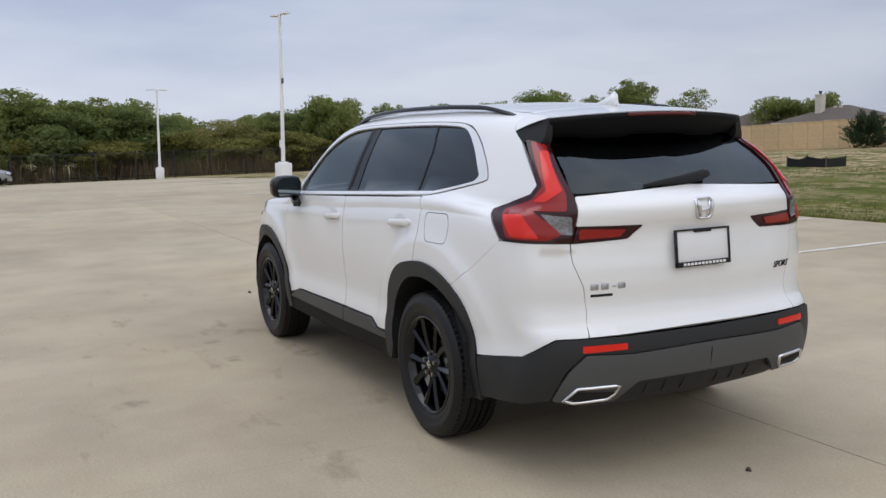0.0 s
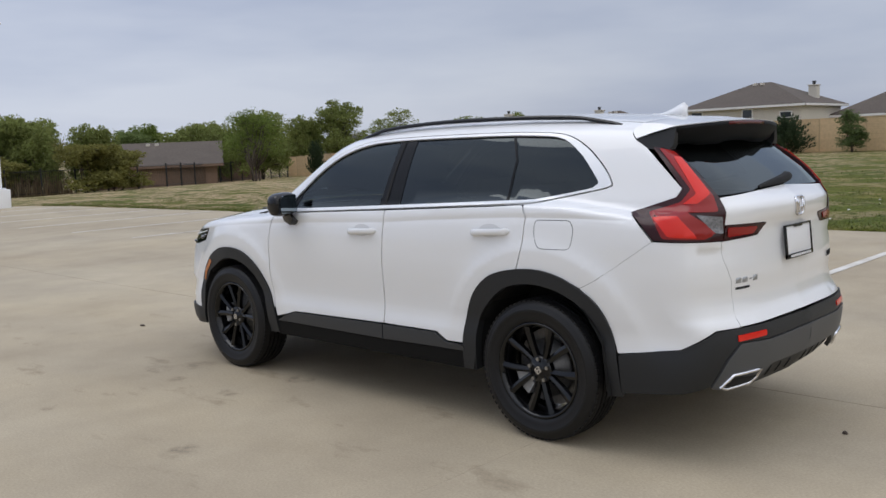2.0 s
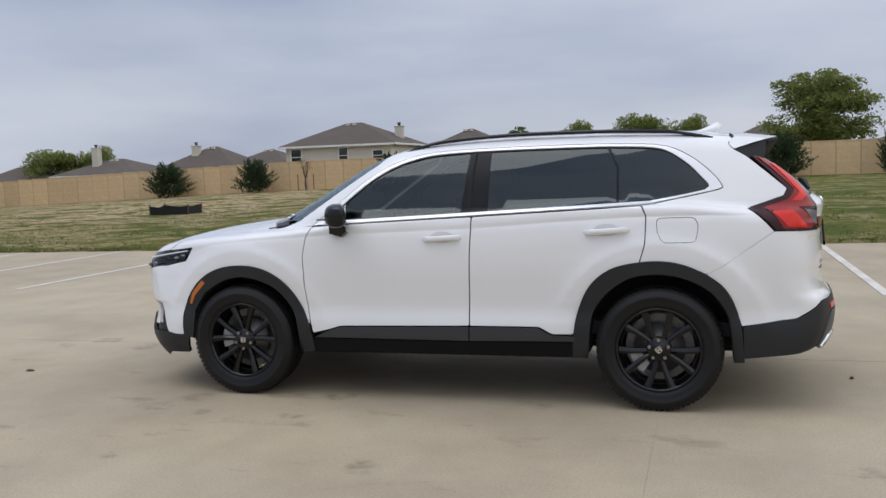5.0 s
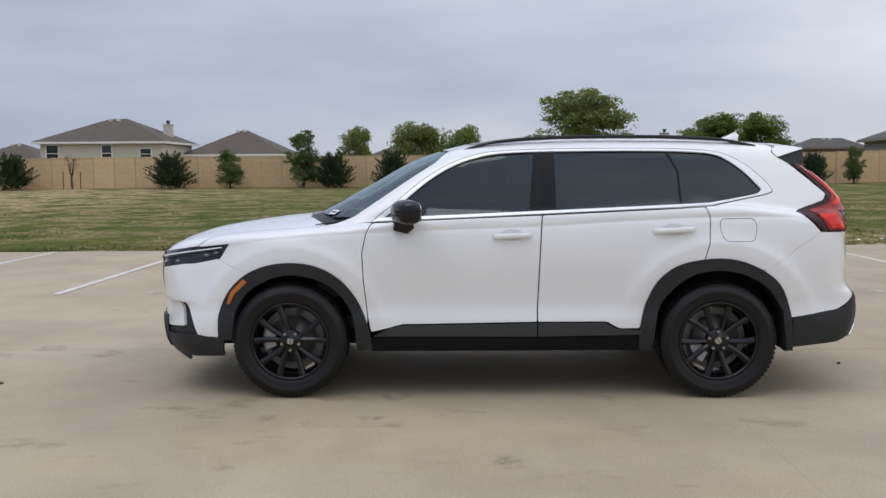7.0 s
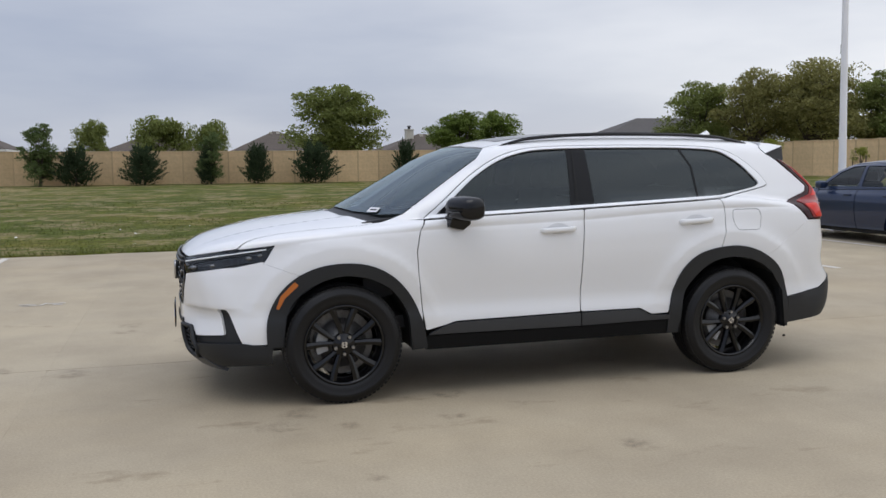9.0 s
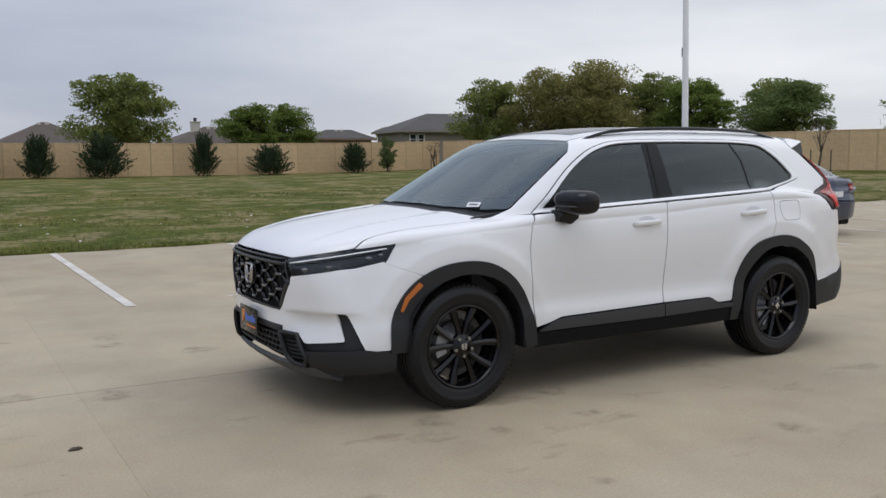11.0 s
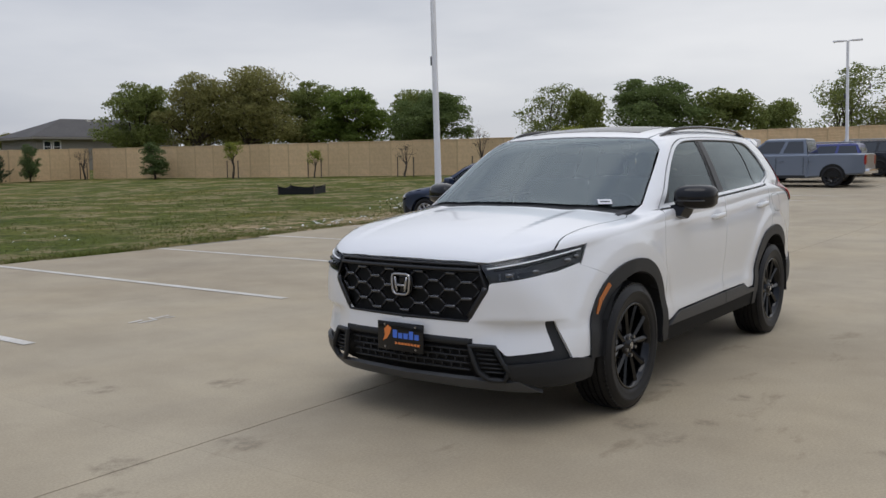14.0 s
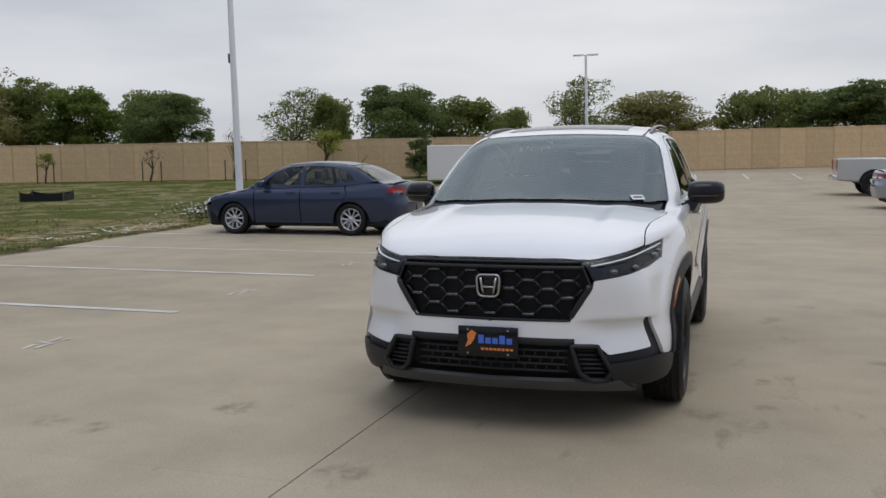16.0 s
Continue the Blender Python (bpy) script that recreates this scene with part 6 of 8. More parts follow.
def fill_wheel(wheel, parts):
    for key, (me, label) in parts.items():
        for k in range(5 if key == "lug_nut" else 1):
            ob = new(key, me)
            ob.parent = wheel
            ob.matrix_basis = pose(0, 0, 0, 0, k * 72 + 90, 0) if key == "lug_nut" else Matrix()
            tagged(ob, label)


HUBS = ((1.35, 0.80, 0.3655), (-1.35, 0.80, 0.3655), (1.35, -0.80, 0.3655), (-1.35, -0.80, 0.3655))
for i, (x, y, z) in enumerate(HUBS):
    wheel = new("wheel")
    wheel.parent = suv
    wheel.matrix_basis = pose(x, y, z, 0, (0, 37, 11, 63)[i], 0 if y > 0 else 180)
    wheel.empty_display_size = 0.1
    tagged(wheel, "black alloy wheel with black tyre")
    fill_wheel(wheel, wheel_parts)
for x in (1.35, -1.35):
    bm = bmesh.new()
    tube(bm, (x, -0.75, 0.36), (x, 0.75, 0.36), 0.05, sides=10)
    part("axle", bm, BLACK, suv, "black axle")


# ---- trees and bushes ----
def leaf_quads(bm, rng, centre, size, count, leaf, up=0.0, hollow=0.35):
    """Small leaf sprays over an uneven lobe, closer together towards its outside."""
    for _ in range(count):
        d = Vector((rng.gauss(0, 1), rng.gauss(0, 1), rng.gauss(0, 1) + up))
        d.normalize()
        r = hollow + (1.08 - hollow) * rng.random() ** 0.6
        c = Vector([centre[i] + d[i] * size[i] * r for i in range(3)])
        a = Vector((rng.gauss(0, 1), rng.gauss(0, 1), rng.gauss(0, 0.7))).normalized()
        b = a.cross(Vector((rng.gauss(0, 1), rng.gauss(0, 1), rng.gauss(0, 1)))).normalized()
        s = leaf * (0.5 + 0.9 * rng.random())
        v = [bm.verts.new(c + a * s * p + b * s * q) for p, q in ((-1, 0), (-0.2, 0.5), (1, 0.1), (0.1, -0.55))]
        bm.faces.new(v)


def limb(bm, rng, a, b, r0, r1, bend=0.1):
    pts = [a.lerp(b, t) + Vector((rng.gauss(0, bend), rng.gauss(0, bend), rng.gauss(0, bend * 0.4))) * math.sin(math.pi * t) for t in (0, 0.33, 0.66, 1)]
    rings = []
    for i, p in enumerate(pts):
        d = (pts[min(i + 1, 3)] - pts[max(i - 1, 0)]).normalized()
        q = d.to_track_quat("Z", "Y").to_matrix()
        r = r0 + (r1 - r0) * i / 3
        sides = 6 if r0 > 0.06 else 4 if r0 > 0.03 else 3
        rings.append([p + q @ Vector((r * math.cos(k * 2 * math.pi / sides), r * math.sin(k * 2 * math.pi / sides), 0)) for k in range(sides)])
    loft(bm, rings)


def make_tree(seed, height, width, lobes, per_lobe, leaf, bare=0.35, trunks=1, mat=0, low=0.25, name="tree", label="", group="", place=None):
    """A tapered trunk, forking limbs, and a crown of leaf clumps in uneven lobes."""
    rng = random.Random(seed)
    root = thing(name, label, name, place or (0, 0, -50), group=group)
    tb, cb = bmesh.new(), bmesh.new()
    fork = height * bare
    for k in range(trunks):
        off = Vector((rng.uniform(-0.25, 0.25), rng.uniform(-0.25, 0.25), 0)) * (trunks - 1)
        top = Vector((rng.uniform(-0.06, 0.06) * width, rng.uniform(-0.06, 0.06) * width, fork)) + off * 1.5
        limb(tb, rng, off + Vector((0, 0, -0.1)), top, height * 0.032 / math.sqrt(trunks), height * 0.02 / math.sqrt(trunks), 0.05)
        for i in range(lobes):
            if i % trunks != k:
                continue
            a = 2 * math.pi * (i + rng.random() * 0.7) / lobes * 2.4
            rr = width * 0.5 * (0.25 + 0.5 * rng.random())
            h = height * (low + (0.88 - low) * rng.random())
            shrink = 1 - 0.55 * max(0, (h / height - 0.55) / 0.45)
            c = Vector((rr * math.cos(a) * shrink, rr * math.sin(a) * shrink, h))
            limb(tb, rng, top * (0.75 + 0.25 * rng.random()), c, height * 0.012, height * 0.004, 0.12 * width / 5)
            for _ in range(3):
                limb(tb, rng, c * 0.9 + top * 0.1, c + Vector((rng.gauss(0, 0.07) * width, rng.gauss(0, 0.07) * width, abs(rng.gauss(0, 0.04)) * height)), height * 0.005, height * 0.0015, 0.05)
            s = width * (0.17 + 0.10 * rng.random())
            tall = 0.72 * min(1.4, height / width)
            # each lobe is a heap of small boughs with gaps between them
            boughs = 9
            for j in range(boughs):
                d = Vector((rng.gauss(0, 1), rng.gauss(0, 1), rng.gauss(0.35, 0.8))).normalized()
                q = s * (0.26 + 0.24 * rng.random())
                at = c + Vector((d.x * s * 0.82, d.y * s * 0.82, d.z * s * 0.82 * tall))
                if j % 3 == 0:
                    limb(tb, rng, c, at, height * 0.004, height * 0.0015, 0.03)
                leaf_quads(cb, rng, at, (q * 1.15, q * 1.15, q * 0.72), int(per_lobe * 6.0 / boughs), leaf * 0.64, 0.5)
            leaf_quads(cb, rng, c, (s * 0.8, s * 0.8, s * 0.62 * tall), int(per_lobe * 2.2), leaf * 0.68)
    part("trunk", smooth(tb), BARK, root, "brown branching trunk")
    part("crown", cb, LEAF[mat], root)
    return root


def make_juniper(seed, height, width, name="juniper_bush", label="", group=""):
    """A dark bush of feathery boughs that rise and spread from the foot, their tips standing out unevenly."""
    rng = random.Random(seed)
    root = thing(name, label, "bush", (0, 0, -50), group=group)
    tb, cb = bmesh.new(), bmesh.new()
    limb(tb, rng, Vector((0, 0, -0.1)), Vector((0, 0, height * 0.6)), 0.06, 0.03, 0.02)
    for i in range(92):
        a = 2.39996 * i + rng.gauss(0, 0.2)
        t = (i + 0.5) / 92
        foot = Vector((0.10 * math.cos(a), 0.10 * math.sin(a), height * (0.03 + 0.62 * t)))
        out = width * 0.5 * (1.12 - 0.86 * t ** 1.6) * (0.72 + 0.45 * rng.random())
        rise = height * (0.16 + 0.24 * t) * (0.7 + 0.6 * rng.random())
        tip = Vector((out * math.cos(a), out * math.sin(a), min(foot.z + rise, height * (0.9 + 0.12 * rng.random()))))
        if i % 4 == 0:
            limb(tb, rng, foot, foot.lerp(tip, 0.7), 0.02, 0.006, 0.02)
        along_ = (tip - foot)
        n = 42
        for k in range(n):
            u = 0.18 + 0.82 * k / (n - 1)
            fat = 0.17 * (1.12 - u)
            c = foot + along_ * u + Vector((rng.gauss(0, fat), rng.gauss(0, fat), rng.gauss(0.03, fat * 0.8) + 0.10 * height * u * u * 0.5))
            d = (along_.normalized() * 0.7 + Vector((rng.gauss(0, 0.45), rng.gauss(0, 0.45), 0.55 + rng.gauss(0, 0.3)))).normalized()
            q = d.cross(Vector((rng.gauss(0, 1), rng.gauss(0, 1), rng.gauss(0, 1)))).normalized()
            s = 0.085 * (1.25 - 0.5 * u) * (0.7 + 0.6 * rng.random())
            v = [cb.verts.new(c + d * s * p + q * s * w) for p, w in ((-0.8, -0.25), (-0.1, 0.36), (1.6, 0.04), (0.1, -0.4))]
            cb.faces.new(v)
    part("trunk", smooth(tb), BARK, root)
    part("crown", cb, LEAF[4], root)
    return root


def planted(root, x, y, sx, sz, turn=0.0):
    m = pose(x, y, land(x, y) - 0.02, 0, 0, turn) @ Matrix.Diagonal((sx, sx, sz, 1))
    return copy_thing(root, m)


def grove(make, spots, base_h, base_w):
    """Places a tree at the first spot and copies of it at the others: x, y, height, width."""
    for i, (x, y, h, w) in enumerate(spots):
        m = pose(x, y, land(x, y) - 0.03, 0, 0, (i * 77) % 360) @ Matrix.Diagonal((w / base_w, w / base_w, h / base_h, 1))
        if i == 0:
            make.matrix_basis = m
        else:
            copy_thing(make, m)


rng = random.Random(5)
grove(make_tree(1, 7, 7, 20, 135, 0.17, 0.3, 1, 0, 0.32, "oak_tree", "broad green oak behind the fence", "trees behind the fence"),
      [(-9.9, -66.8, 7.3, 8.0), (-40.0, -61.8, 6.8, 6.0), (-49.6, -51.4, 6.4, 6.2), (80.2, -66.5, 8.1, 6.2), (63.6, 0.6, 5.9, 7.0), (64.2, -4.6, 5.4, 6.0)], 7, 7)
grove(make_tree(2, 8, 9, 23, 130, 0.17, 0.28, 2, 3, 0.3, "oak_tree", "large bronze-green oak in spring leaf", "trees behind the fence"),
      [(-45.0, -53.1, 8.2, 9.4), (-42.0, -56.8, 7.7, 6.6), (66.4, -14.9, 4.2, 7.0), (-57.1, -4.6, 4.8, 8.5), (70.5, -26.0, 5.0, 6.5)], 8, 9)
grove(make_tree(3, 6, 6, 18, 180, 0.14, 0.2, 1, 8, 0.2, "shade_tree", "dense dark green tree behind the fence", "trees behind the fence"),
      [(-60.0, -46.4, 6.3, 8.2), (-54.6, -23.0, 5.6, 5.4), (-55.2, 8.8, 4.8, 6.6), (63.2, -2.2, 5.3, 6.0), (62.9, -7.6, 4.9, 5.6), (67.0, -21.0, 4.8, 5.4), (74.0, -36.0, 5.0, 5.0)], 6, 6)
grove(make_tree(4, 6, 6, 13, 62, 0.13, 0.3, 2, 0, 0.3, "thin_tree", "sparse tree with bare limbs and young leaves", "trees behind the fence"),
      [(-56.8, -32.2, 6.1, 6.0), (-54.3, -9.8, 6.0, 5.8), (72.3, -67.7, 7.1, 7.8)], 6, 6)
grove(make_tree(5, 6, 4.5, 22, 120, 0.14, 0.2, 2, 2, 0.2, "young_tree", "bright spring-green tree behind the fence", "trees behind the fence"),
      [(-29.0, -82.3, 6.5, 5.6), (-23.1, -77.3, 5.8, 4.8), (-49.4, -46.3, 6.0, 4.8), (75.0, -38.3, 5.7, 3.6)], 6, 4.5)
grove(make_tree(6, 4.5, 6, 19, 76, 0.185, 0.15, 3, 0, 0.12, "scrub_tree", "low spreading scrub tree", "scrub trees"),
      [(4.1, -75.4, 5.0, 5.5), (10.1, -77.9, 4.3, 4.0), (0.0, -78.5, 4.4, 4.0), (-56.3, -28.7, 4.6, 4.6), (-58.3, -18.8, 4.2, 6.6), (-65.0, -17.1, 3.7, 4.8), (-57.3, 2.0, 4.2, 6.2), (-59.2, 5.3, 4.1, 4.6),
       (64.0, -6.9, 4.8, 6.2), (71.2, -12.4, 4.3, 6.6), (71.6, -19.3, 4.1, 5.8), (68.4, -22.8, 4.5, 6.4), (71.3, -26.5, 5.2, 5.6), (66.2, -18.0, 4.0, 6.4), (62.5, -22.5, 4.9, 6.4), (67.9, -30.0, 4.6, 5.0),
       (71.3, -40.8, 4.7, 7.4), (65.3, -44.5, 5.3, 6.8), (73.3, -45.2, 5.0, 6.2), (74.7, -86.0, 5.3, 9.4), (82.9, -63.2, 6.0, 5.5), (70.0, -87.2, 5.4, 5.5), (59, 4, 5.0, 7), (61, 9, 5.6, 7), (-58, 15, 5.0, 7), (92, -70, 5, 9), (100, -58, 5.5, 9), (-70, -55, 6, 8), (-52, -62, 5.4, 7)], 4.5, 6)
grove(make_tree(7, 3.6, 5, 14, 105, 0.155, 0.12, 3, 7, 0.1, "scrub_tree", "olive scrub thicket behind the fence", "scrub trees"),
      [(61.5, -10.0, 3.2, 5.5), (62.0, -14.5, 3.0, 5.0), (60.8, -18.5, 3.4, 5.0), (57.9, -24.8, 3.8, 5.4), (59.6, -27.6, 3.3, 4.6), (60.5, 1.5, 3.2, 5.0), (60.3, -5.5, 3.0, 5.0), (-45.3, -91.6, 4.1, 4.0)], 3.6, 5)
grove(make_tree(8, 5.6, 6, 22, 60, 0.10, 0.22, 4, 2, 0.36, "mesquite_tree", "airy light green tree by the iron fence", "field trees"), [(57.5, -38.8, 5.7, 6.4)], 5.6, 6)
# planted along the fence
grove(make_juniper(11, 2.6, 2.5, label="dark green juniper bush by the fence", group="bushes along the fence"),
      [(30.6, -53.7, 2.5, 3.1), (38.0, -53.7, 2.75, 2.9), (19.8, -53.7, 2.55, 2.6), (8.8, -53.7, 2.55, 2.35), (4.8, -53.8, 2.65, 2.35), (-6.1, -53.8, 2.9, 2.6), (-16.85, -53.7, 2.15, 2.5), (62.5, -53.6, 2.8, 2.9)], 2.6, 2.5)
grove(make_juniper(12, 2.4, 2.4, label="dark green juniper bush by the fence", group="bushes along the fence"),
      [(-2.3, -53.7, 2.6, 2.2), (-12.3, -53.7, 2.6, 2.15), (-23.15, -53.7, 1.95, 2.55), (68.5, -53.8, 3.2, 2.4), (0.9, -53.9, 2.2, 1.6)], 2.4, 2.4)
grove(make_tree(13, 2.8, 1.8, 26, 42, 0.075, 0.15, 1, 1, 0.15, "field_tree", "small leafy tree planted by the fence", "planted trees"),
      [(15.8, -53.9, 2.75, 2.1), (10.9, -53.9, 4.1, 2.1), (0.7, -54.0, 3.6, 1.6), (-25.9, -53.8, 2.7, 1.2), (-31.5, -48.2, 2.65, 1.8), (-39.9, -15.8, 2.4, 1.5)], 2.8, 1.8)
grove(make_tree(14, 2.6, 1.5, 8, 26, 0.075, 0.45, 1, 6, 0.5, "sapling", "young staked sapling with light green leaves", "saplings"),
      [(-33.0, -42.2, 2.75, 1.45), (-34.55, -36.4, 1.9, 1.1), (-38.6, -20.7, 3.0, 2.3)], 2.6, 1.5)
grove(make_tree(15, 2.2, 1.4, 8, 4, 0.05, 0.4, 1, 5, 0.45, "bare_sapling", "bare leafless sapling held by stakes", "saplings"),
      [(26.5, -53.7, 2.7, 1.7), (-29.8, -53.9, 2.0, 1.5), (-36.1, -30.4, 1.85, 1.3), (-37.2, -25.7, 2.6, 1.2), (55.6, -53.7, 2.1, 1.4)], 2.2, 1.4)
# stakes beside the saplings
stake_bm = bmesh.new()
box(stake_bm, (-0.025, -0.025, -0.1), (0.025, 0.025, 1.2), 0.006)
stake_me = bpy.data.meshes.new("stake")
stake_bm.to_mesh(stake_me)
stake_bm.free()
stake_me.materials.append(BARK)
for x, y in ((-33.0, -42.2), (-34.55, -36.4), (-29.8, -53.9), (-36.1, -30.4), (-37.2, -25.7), (26.5, -53.7)):
    for d in (-0.8, 0.8):
        ob = new("stake", stake_me)
        ob.matrix_basis = pose(x + d * 0.3, y + d, land(x, y))
        tagged(ob, "brown wooden stake beside a sapling", "stake", "stakes")
# dead grass and brush under the east trees
bm = bmesh.new()
for _ in range(3200):
    x, y = 58.6 + rng.random() * 3, -24 + rng.random() * 26
    h = 0.9 + rng.random() * 0.9
    a = rng.random() * 6.28
    z = land(x, y)
    dx, dy = math.cos(a) * 0.03, math.sin(a) * 0.03
    lean = (rng.gauss(0, 0.15), rng.gauss(0, 0.15))
    bm.faces.new([bm.verts.new(p) for p in ((x - dx, y - dy, z), (x + dx, y + dy, z), (x + lean[0], y + lean[1], z + h))])
tagged(part("dry_brush", bm, LEAF[5], None), "dry tan brush behind the iron fence", "brush", kind="stuff")

# ---- tan board fence on two sides of the field ----
fb = bmesh.new()
prof = [(-0.02, -0.1)]
for i in range(14):
    z0 = 0.03 + i * 0.150
    y = 0.022 + (0.006, 0.0, 0.004, 0.008, 0.002)[i % 5]
    prof += [(0.004, z0 - 0.004), (y, z0), (y, z0 + 0.142), (0.004, z0 + 0.146)]
prof += [(-0.02, 2.14)]
loft(fb, [[(x, y, z) for y, z in prof] for x in (0.045, 1.415)])
box(fb, (0.0, -0.05, 2.13), (1.46, 0.055, 2.18), 0.008)
bmesh.ops.recalc_face_normals(fb, faces=fb.faces)
panel_me = bpy.data.meshes.new("panel")
fb.to_mesh(panel_me)
fb.free()
panel_me.materials.append(FENCE_M)
fb = bmesh.new()
box(fb, (-0.045, -0.045, -0.6), (0.045, 0.042, 2.13), 0.008)
post_me = bpy.data.meshes.new("post")
fb.to_mesh(post_me)
fb.free()
post_me.materials.append(POST_M)


def board_fence(x0, y0, x1, y1, label):
    fence = thing("board_fence", label, "fence")
    length = math.hypot(x1 - x0, y1 - y0)
    count = int(length / 1.46)
    turn = math.degrees(math.atan2(y1 - y0, x1 - x0))
    for i in range(count + 1):
        t = i * 1.46 / length
        x, y = x0 + (x1 - x0) * t, y0 + (y1 - y0) * t
        z = land(x, y)
        z = round(z / 0.03) * 0.03
        for key, me in (("post", post_me), ("panel", panel_me)):
            if key == "panel" and i == count:
                continue
            ob = new(key, me)
            ob.parent = fence
            ob.matrix_basis = pose(x, y, z, 0, 0, turn)


board_fence(-31.2, -55.5, 75.5, -55.5, "tan board fence with posts behind the field")
board_fence(-52.5, 27, -31.2, -55.4, "tan board fence with posts along the west side")

# ---- black iron fence to the east ----
def iron_fence(points):
    fence = thing("iron_fence", "black iron picket fence in front of the scrub", "fence")
    for (x0, y0), (x1, y1) in zip(points, points[1:]):
        length = math.hypot(x1 - x0, y1 - y0)
        n = int(length / 2.4)
        for i in range(n):
            a, b = i / n, (i + 1) / n
            xa, ya, xb, yb = x0 + (x1 - x0) * a, y0 + (y1 - y0) * a, x0 + (x1 - x0) * b, y0 + (y1 - y0) * b
            za, zb = land(xa, ya), land(xb, yb)
            bm = bmesh.new()
            box(bm, (-0.05, -0.05, -0.1), (0.05, 0.05, 1.9), 0.01)
            p = part("post", bm, IRON, fence)
            p.matrix_basis = pose(xa, ya, za)
            bm = bmesh.new()
            for h in (0.2, 1.7):
                tube(bm, (xa, ya, za + h), (xb, yb, zb + h), 0.022, sides=5)
            for k in range(1, 16):
                t = k / 16
                x, y, z = xa + (xb - xa) * t, ya + (yb - ya) * t, za + (zb - za) * t
                tube(bm, (x, y, z + 0.08), (x, y, z + 1.82), 0.011, sides=4, caps=False)
            part("section", bm, IRON, fence)


iron_fence([(75, -55.0), (60, -32), (57, -4), (56, 26)])

# ---- houses ----
def house(x, y, w, d, eave, ridge, turn=0.0, wall=SIDING, roof=SHINGLE, windows=(), chimney=None, label="", gable=False):
    """Walls, hip or gable roof with eaves, windows in the side that faces the field, a chimney."""
    z = min(land(x, y), land(x, -60))
    root = thing("house", label, "house", (x, y, z), turn, "houses behind the fence")
    bm = bmesh.new()
    box(bm, (-w / 2, -d / 2, -1.0), (w / 2, d / 2, eave))
    if gable:
        loft(bm, [[(s * w / 2, -d / 2, eave), (s * w / 2, d / 2, eave), (s * w / 2, 0, ridge - 0.15)] for s in (-1, 1)])
    part("wall", bm, wall, root)
    bm = bmesh.new()
    o = 0.55
    r = (w - d) / 2 if w > d else 0.2
    if gable:
        r = w / 2 + o
    base = [(-w / 2 - o, -d / 2 - o), (w / 2 + o, -d / 2 - o), (w / 2 + o, d / 2 + o), (-w / 2 - o, d / 2 + o)]
    lo = [bm.verts.new((a, b, eave)) for a, b in base]
    hi = [bm.verts.new((a, b, eave + 0.02)) for a, b in base]
    t1, t2 = bm.verts.new((-r, 0, ridge)), bm.verts.new((r, 0, ridge))
    bm.faces.new(lo[::-1])
    for i in range(4):
        bm.faces.new((lo[i], lo[(i + 1) % 4], hi[(i + 1) % 4], hi[i]))
    bm.faces.new((hi[0], hi[1], t2, t1))
    bm.faces.new((hi[1], hi[2], t2))
    bm.faces.new((hi[2], hi[3], t1, t2))
    bm.faces.new((hi[3], hi[0], t1))
    bmesh.ops.recalc_face_normals(bm, faces=bm.faces)
    roof_ob = part("roof", bm, roof, root, "shingled roof")
    bm = bmesh.new()
    for a, b in zip(base, base[1:] + base[:1]):
        lo_c = (min(a[0], b[0]) - 0.02, min(a[1], b[1]) - 0.02, eave - 0.20)
        box(bm, lo_c, (max(a[0], b[0]) + 0.02, max(a[1], b[1]) + 0.02, eave - 0.004))
    part("fascia", bm, TRIM if wall is SIDING else wall, root, "painted fascia")
    for k in range(2):
        bm = bmesh.new()
        box(bm, (-0.35 + k * 0.75, d * 0.05, ridge - 0.30), (-0.02 + k * 0.75, d * 0.05 + 0.3, ridge - 0.07), 0.02)
        part("roof_vent", bm, SIDING, roof_ob, "small pale roof vent")
    for wx, wz, ww, wh in windows:
        bm = bmesh.new()
        for a, b, c, e in ((-ww / 2 - 0.1, -wh / 2 - 0.1, ww / 2 + 0.1, -wh / 2), (-ww / 2 - 0.1, wh / 2, ww / 2 + 0.1, wh / 2 + 0.1), (-ww / 2 - 0.1, -wh / 2, -ww / 2, wh / 2), (ww / 2, -wh / 2, ww / 2 + 0.1, wh / 2), (-ww / 2, -0.03, ww / 2, 0.03)):
            box(bm, (wx + a, d / 2, wz + b), (wx + c, d / 2 + 0.06, wz + e))
        win = part("window", bm, TRIM, root, "white-framed window")
        bm = bmesh.new()
        box(bm, (wx - ww / 2, d / 2, wz - wh / 2), (wx + ww / 2, d / 2 + 0.02, wz + wh / 2))
        part("pane", bm, PANE, win)
    if chimney:
        cx, cy, top = chimney
        top -= 0.25
        bm = bmesh.new()
        box(bm, (cx - 0.4, cy - 0.4, eave), (cx + 0.4, cy + 0.4, top), 0.03)
        box(bm, (cx - 0.46, cy - 0.46, top), (cx + 0.46, cy + 0.46, top + 0.10), 0.02)
        part("chimney", bm, wall if wall is SIDING else BRICK, roof_ob, "chimney stack")
        bm = bmesh.new()
        tube(bm, (cx, cy, top + 0.08), (cx, cy, top + 0.36), 0.15, sides=10)
        tube(bm, (cx, cy, top + 0.36), (cx, cy, top + 0.46), 0.23, 0.17, sides=10)
        part("flue", bm, IRON, roof_ob, "black chimney flue")
    return root


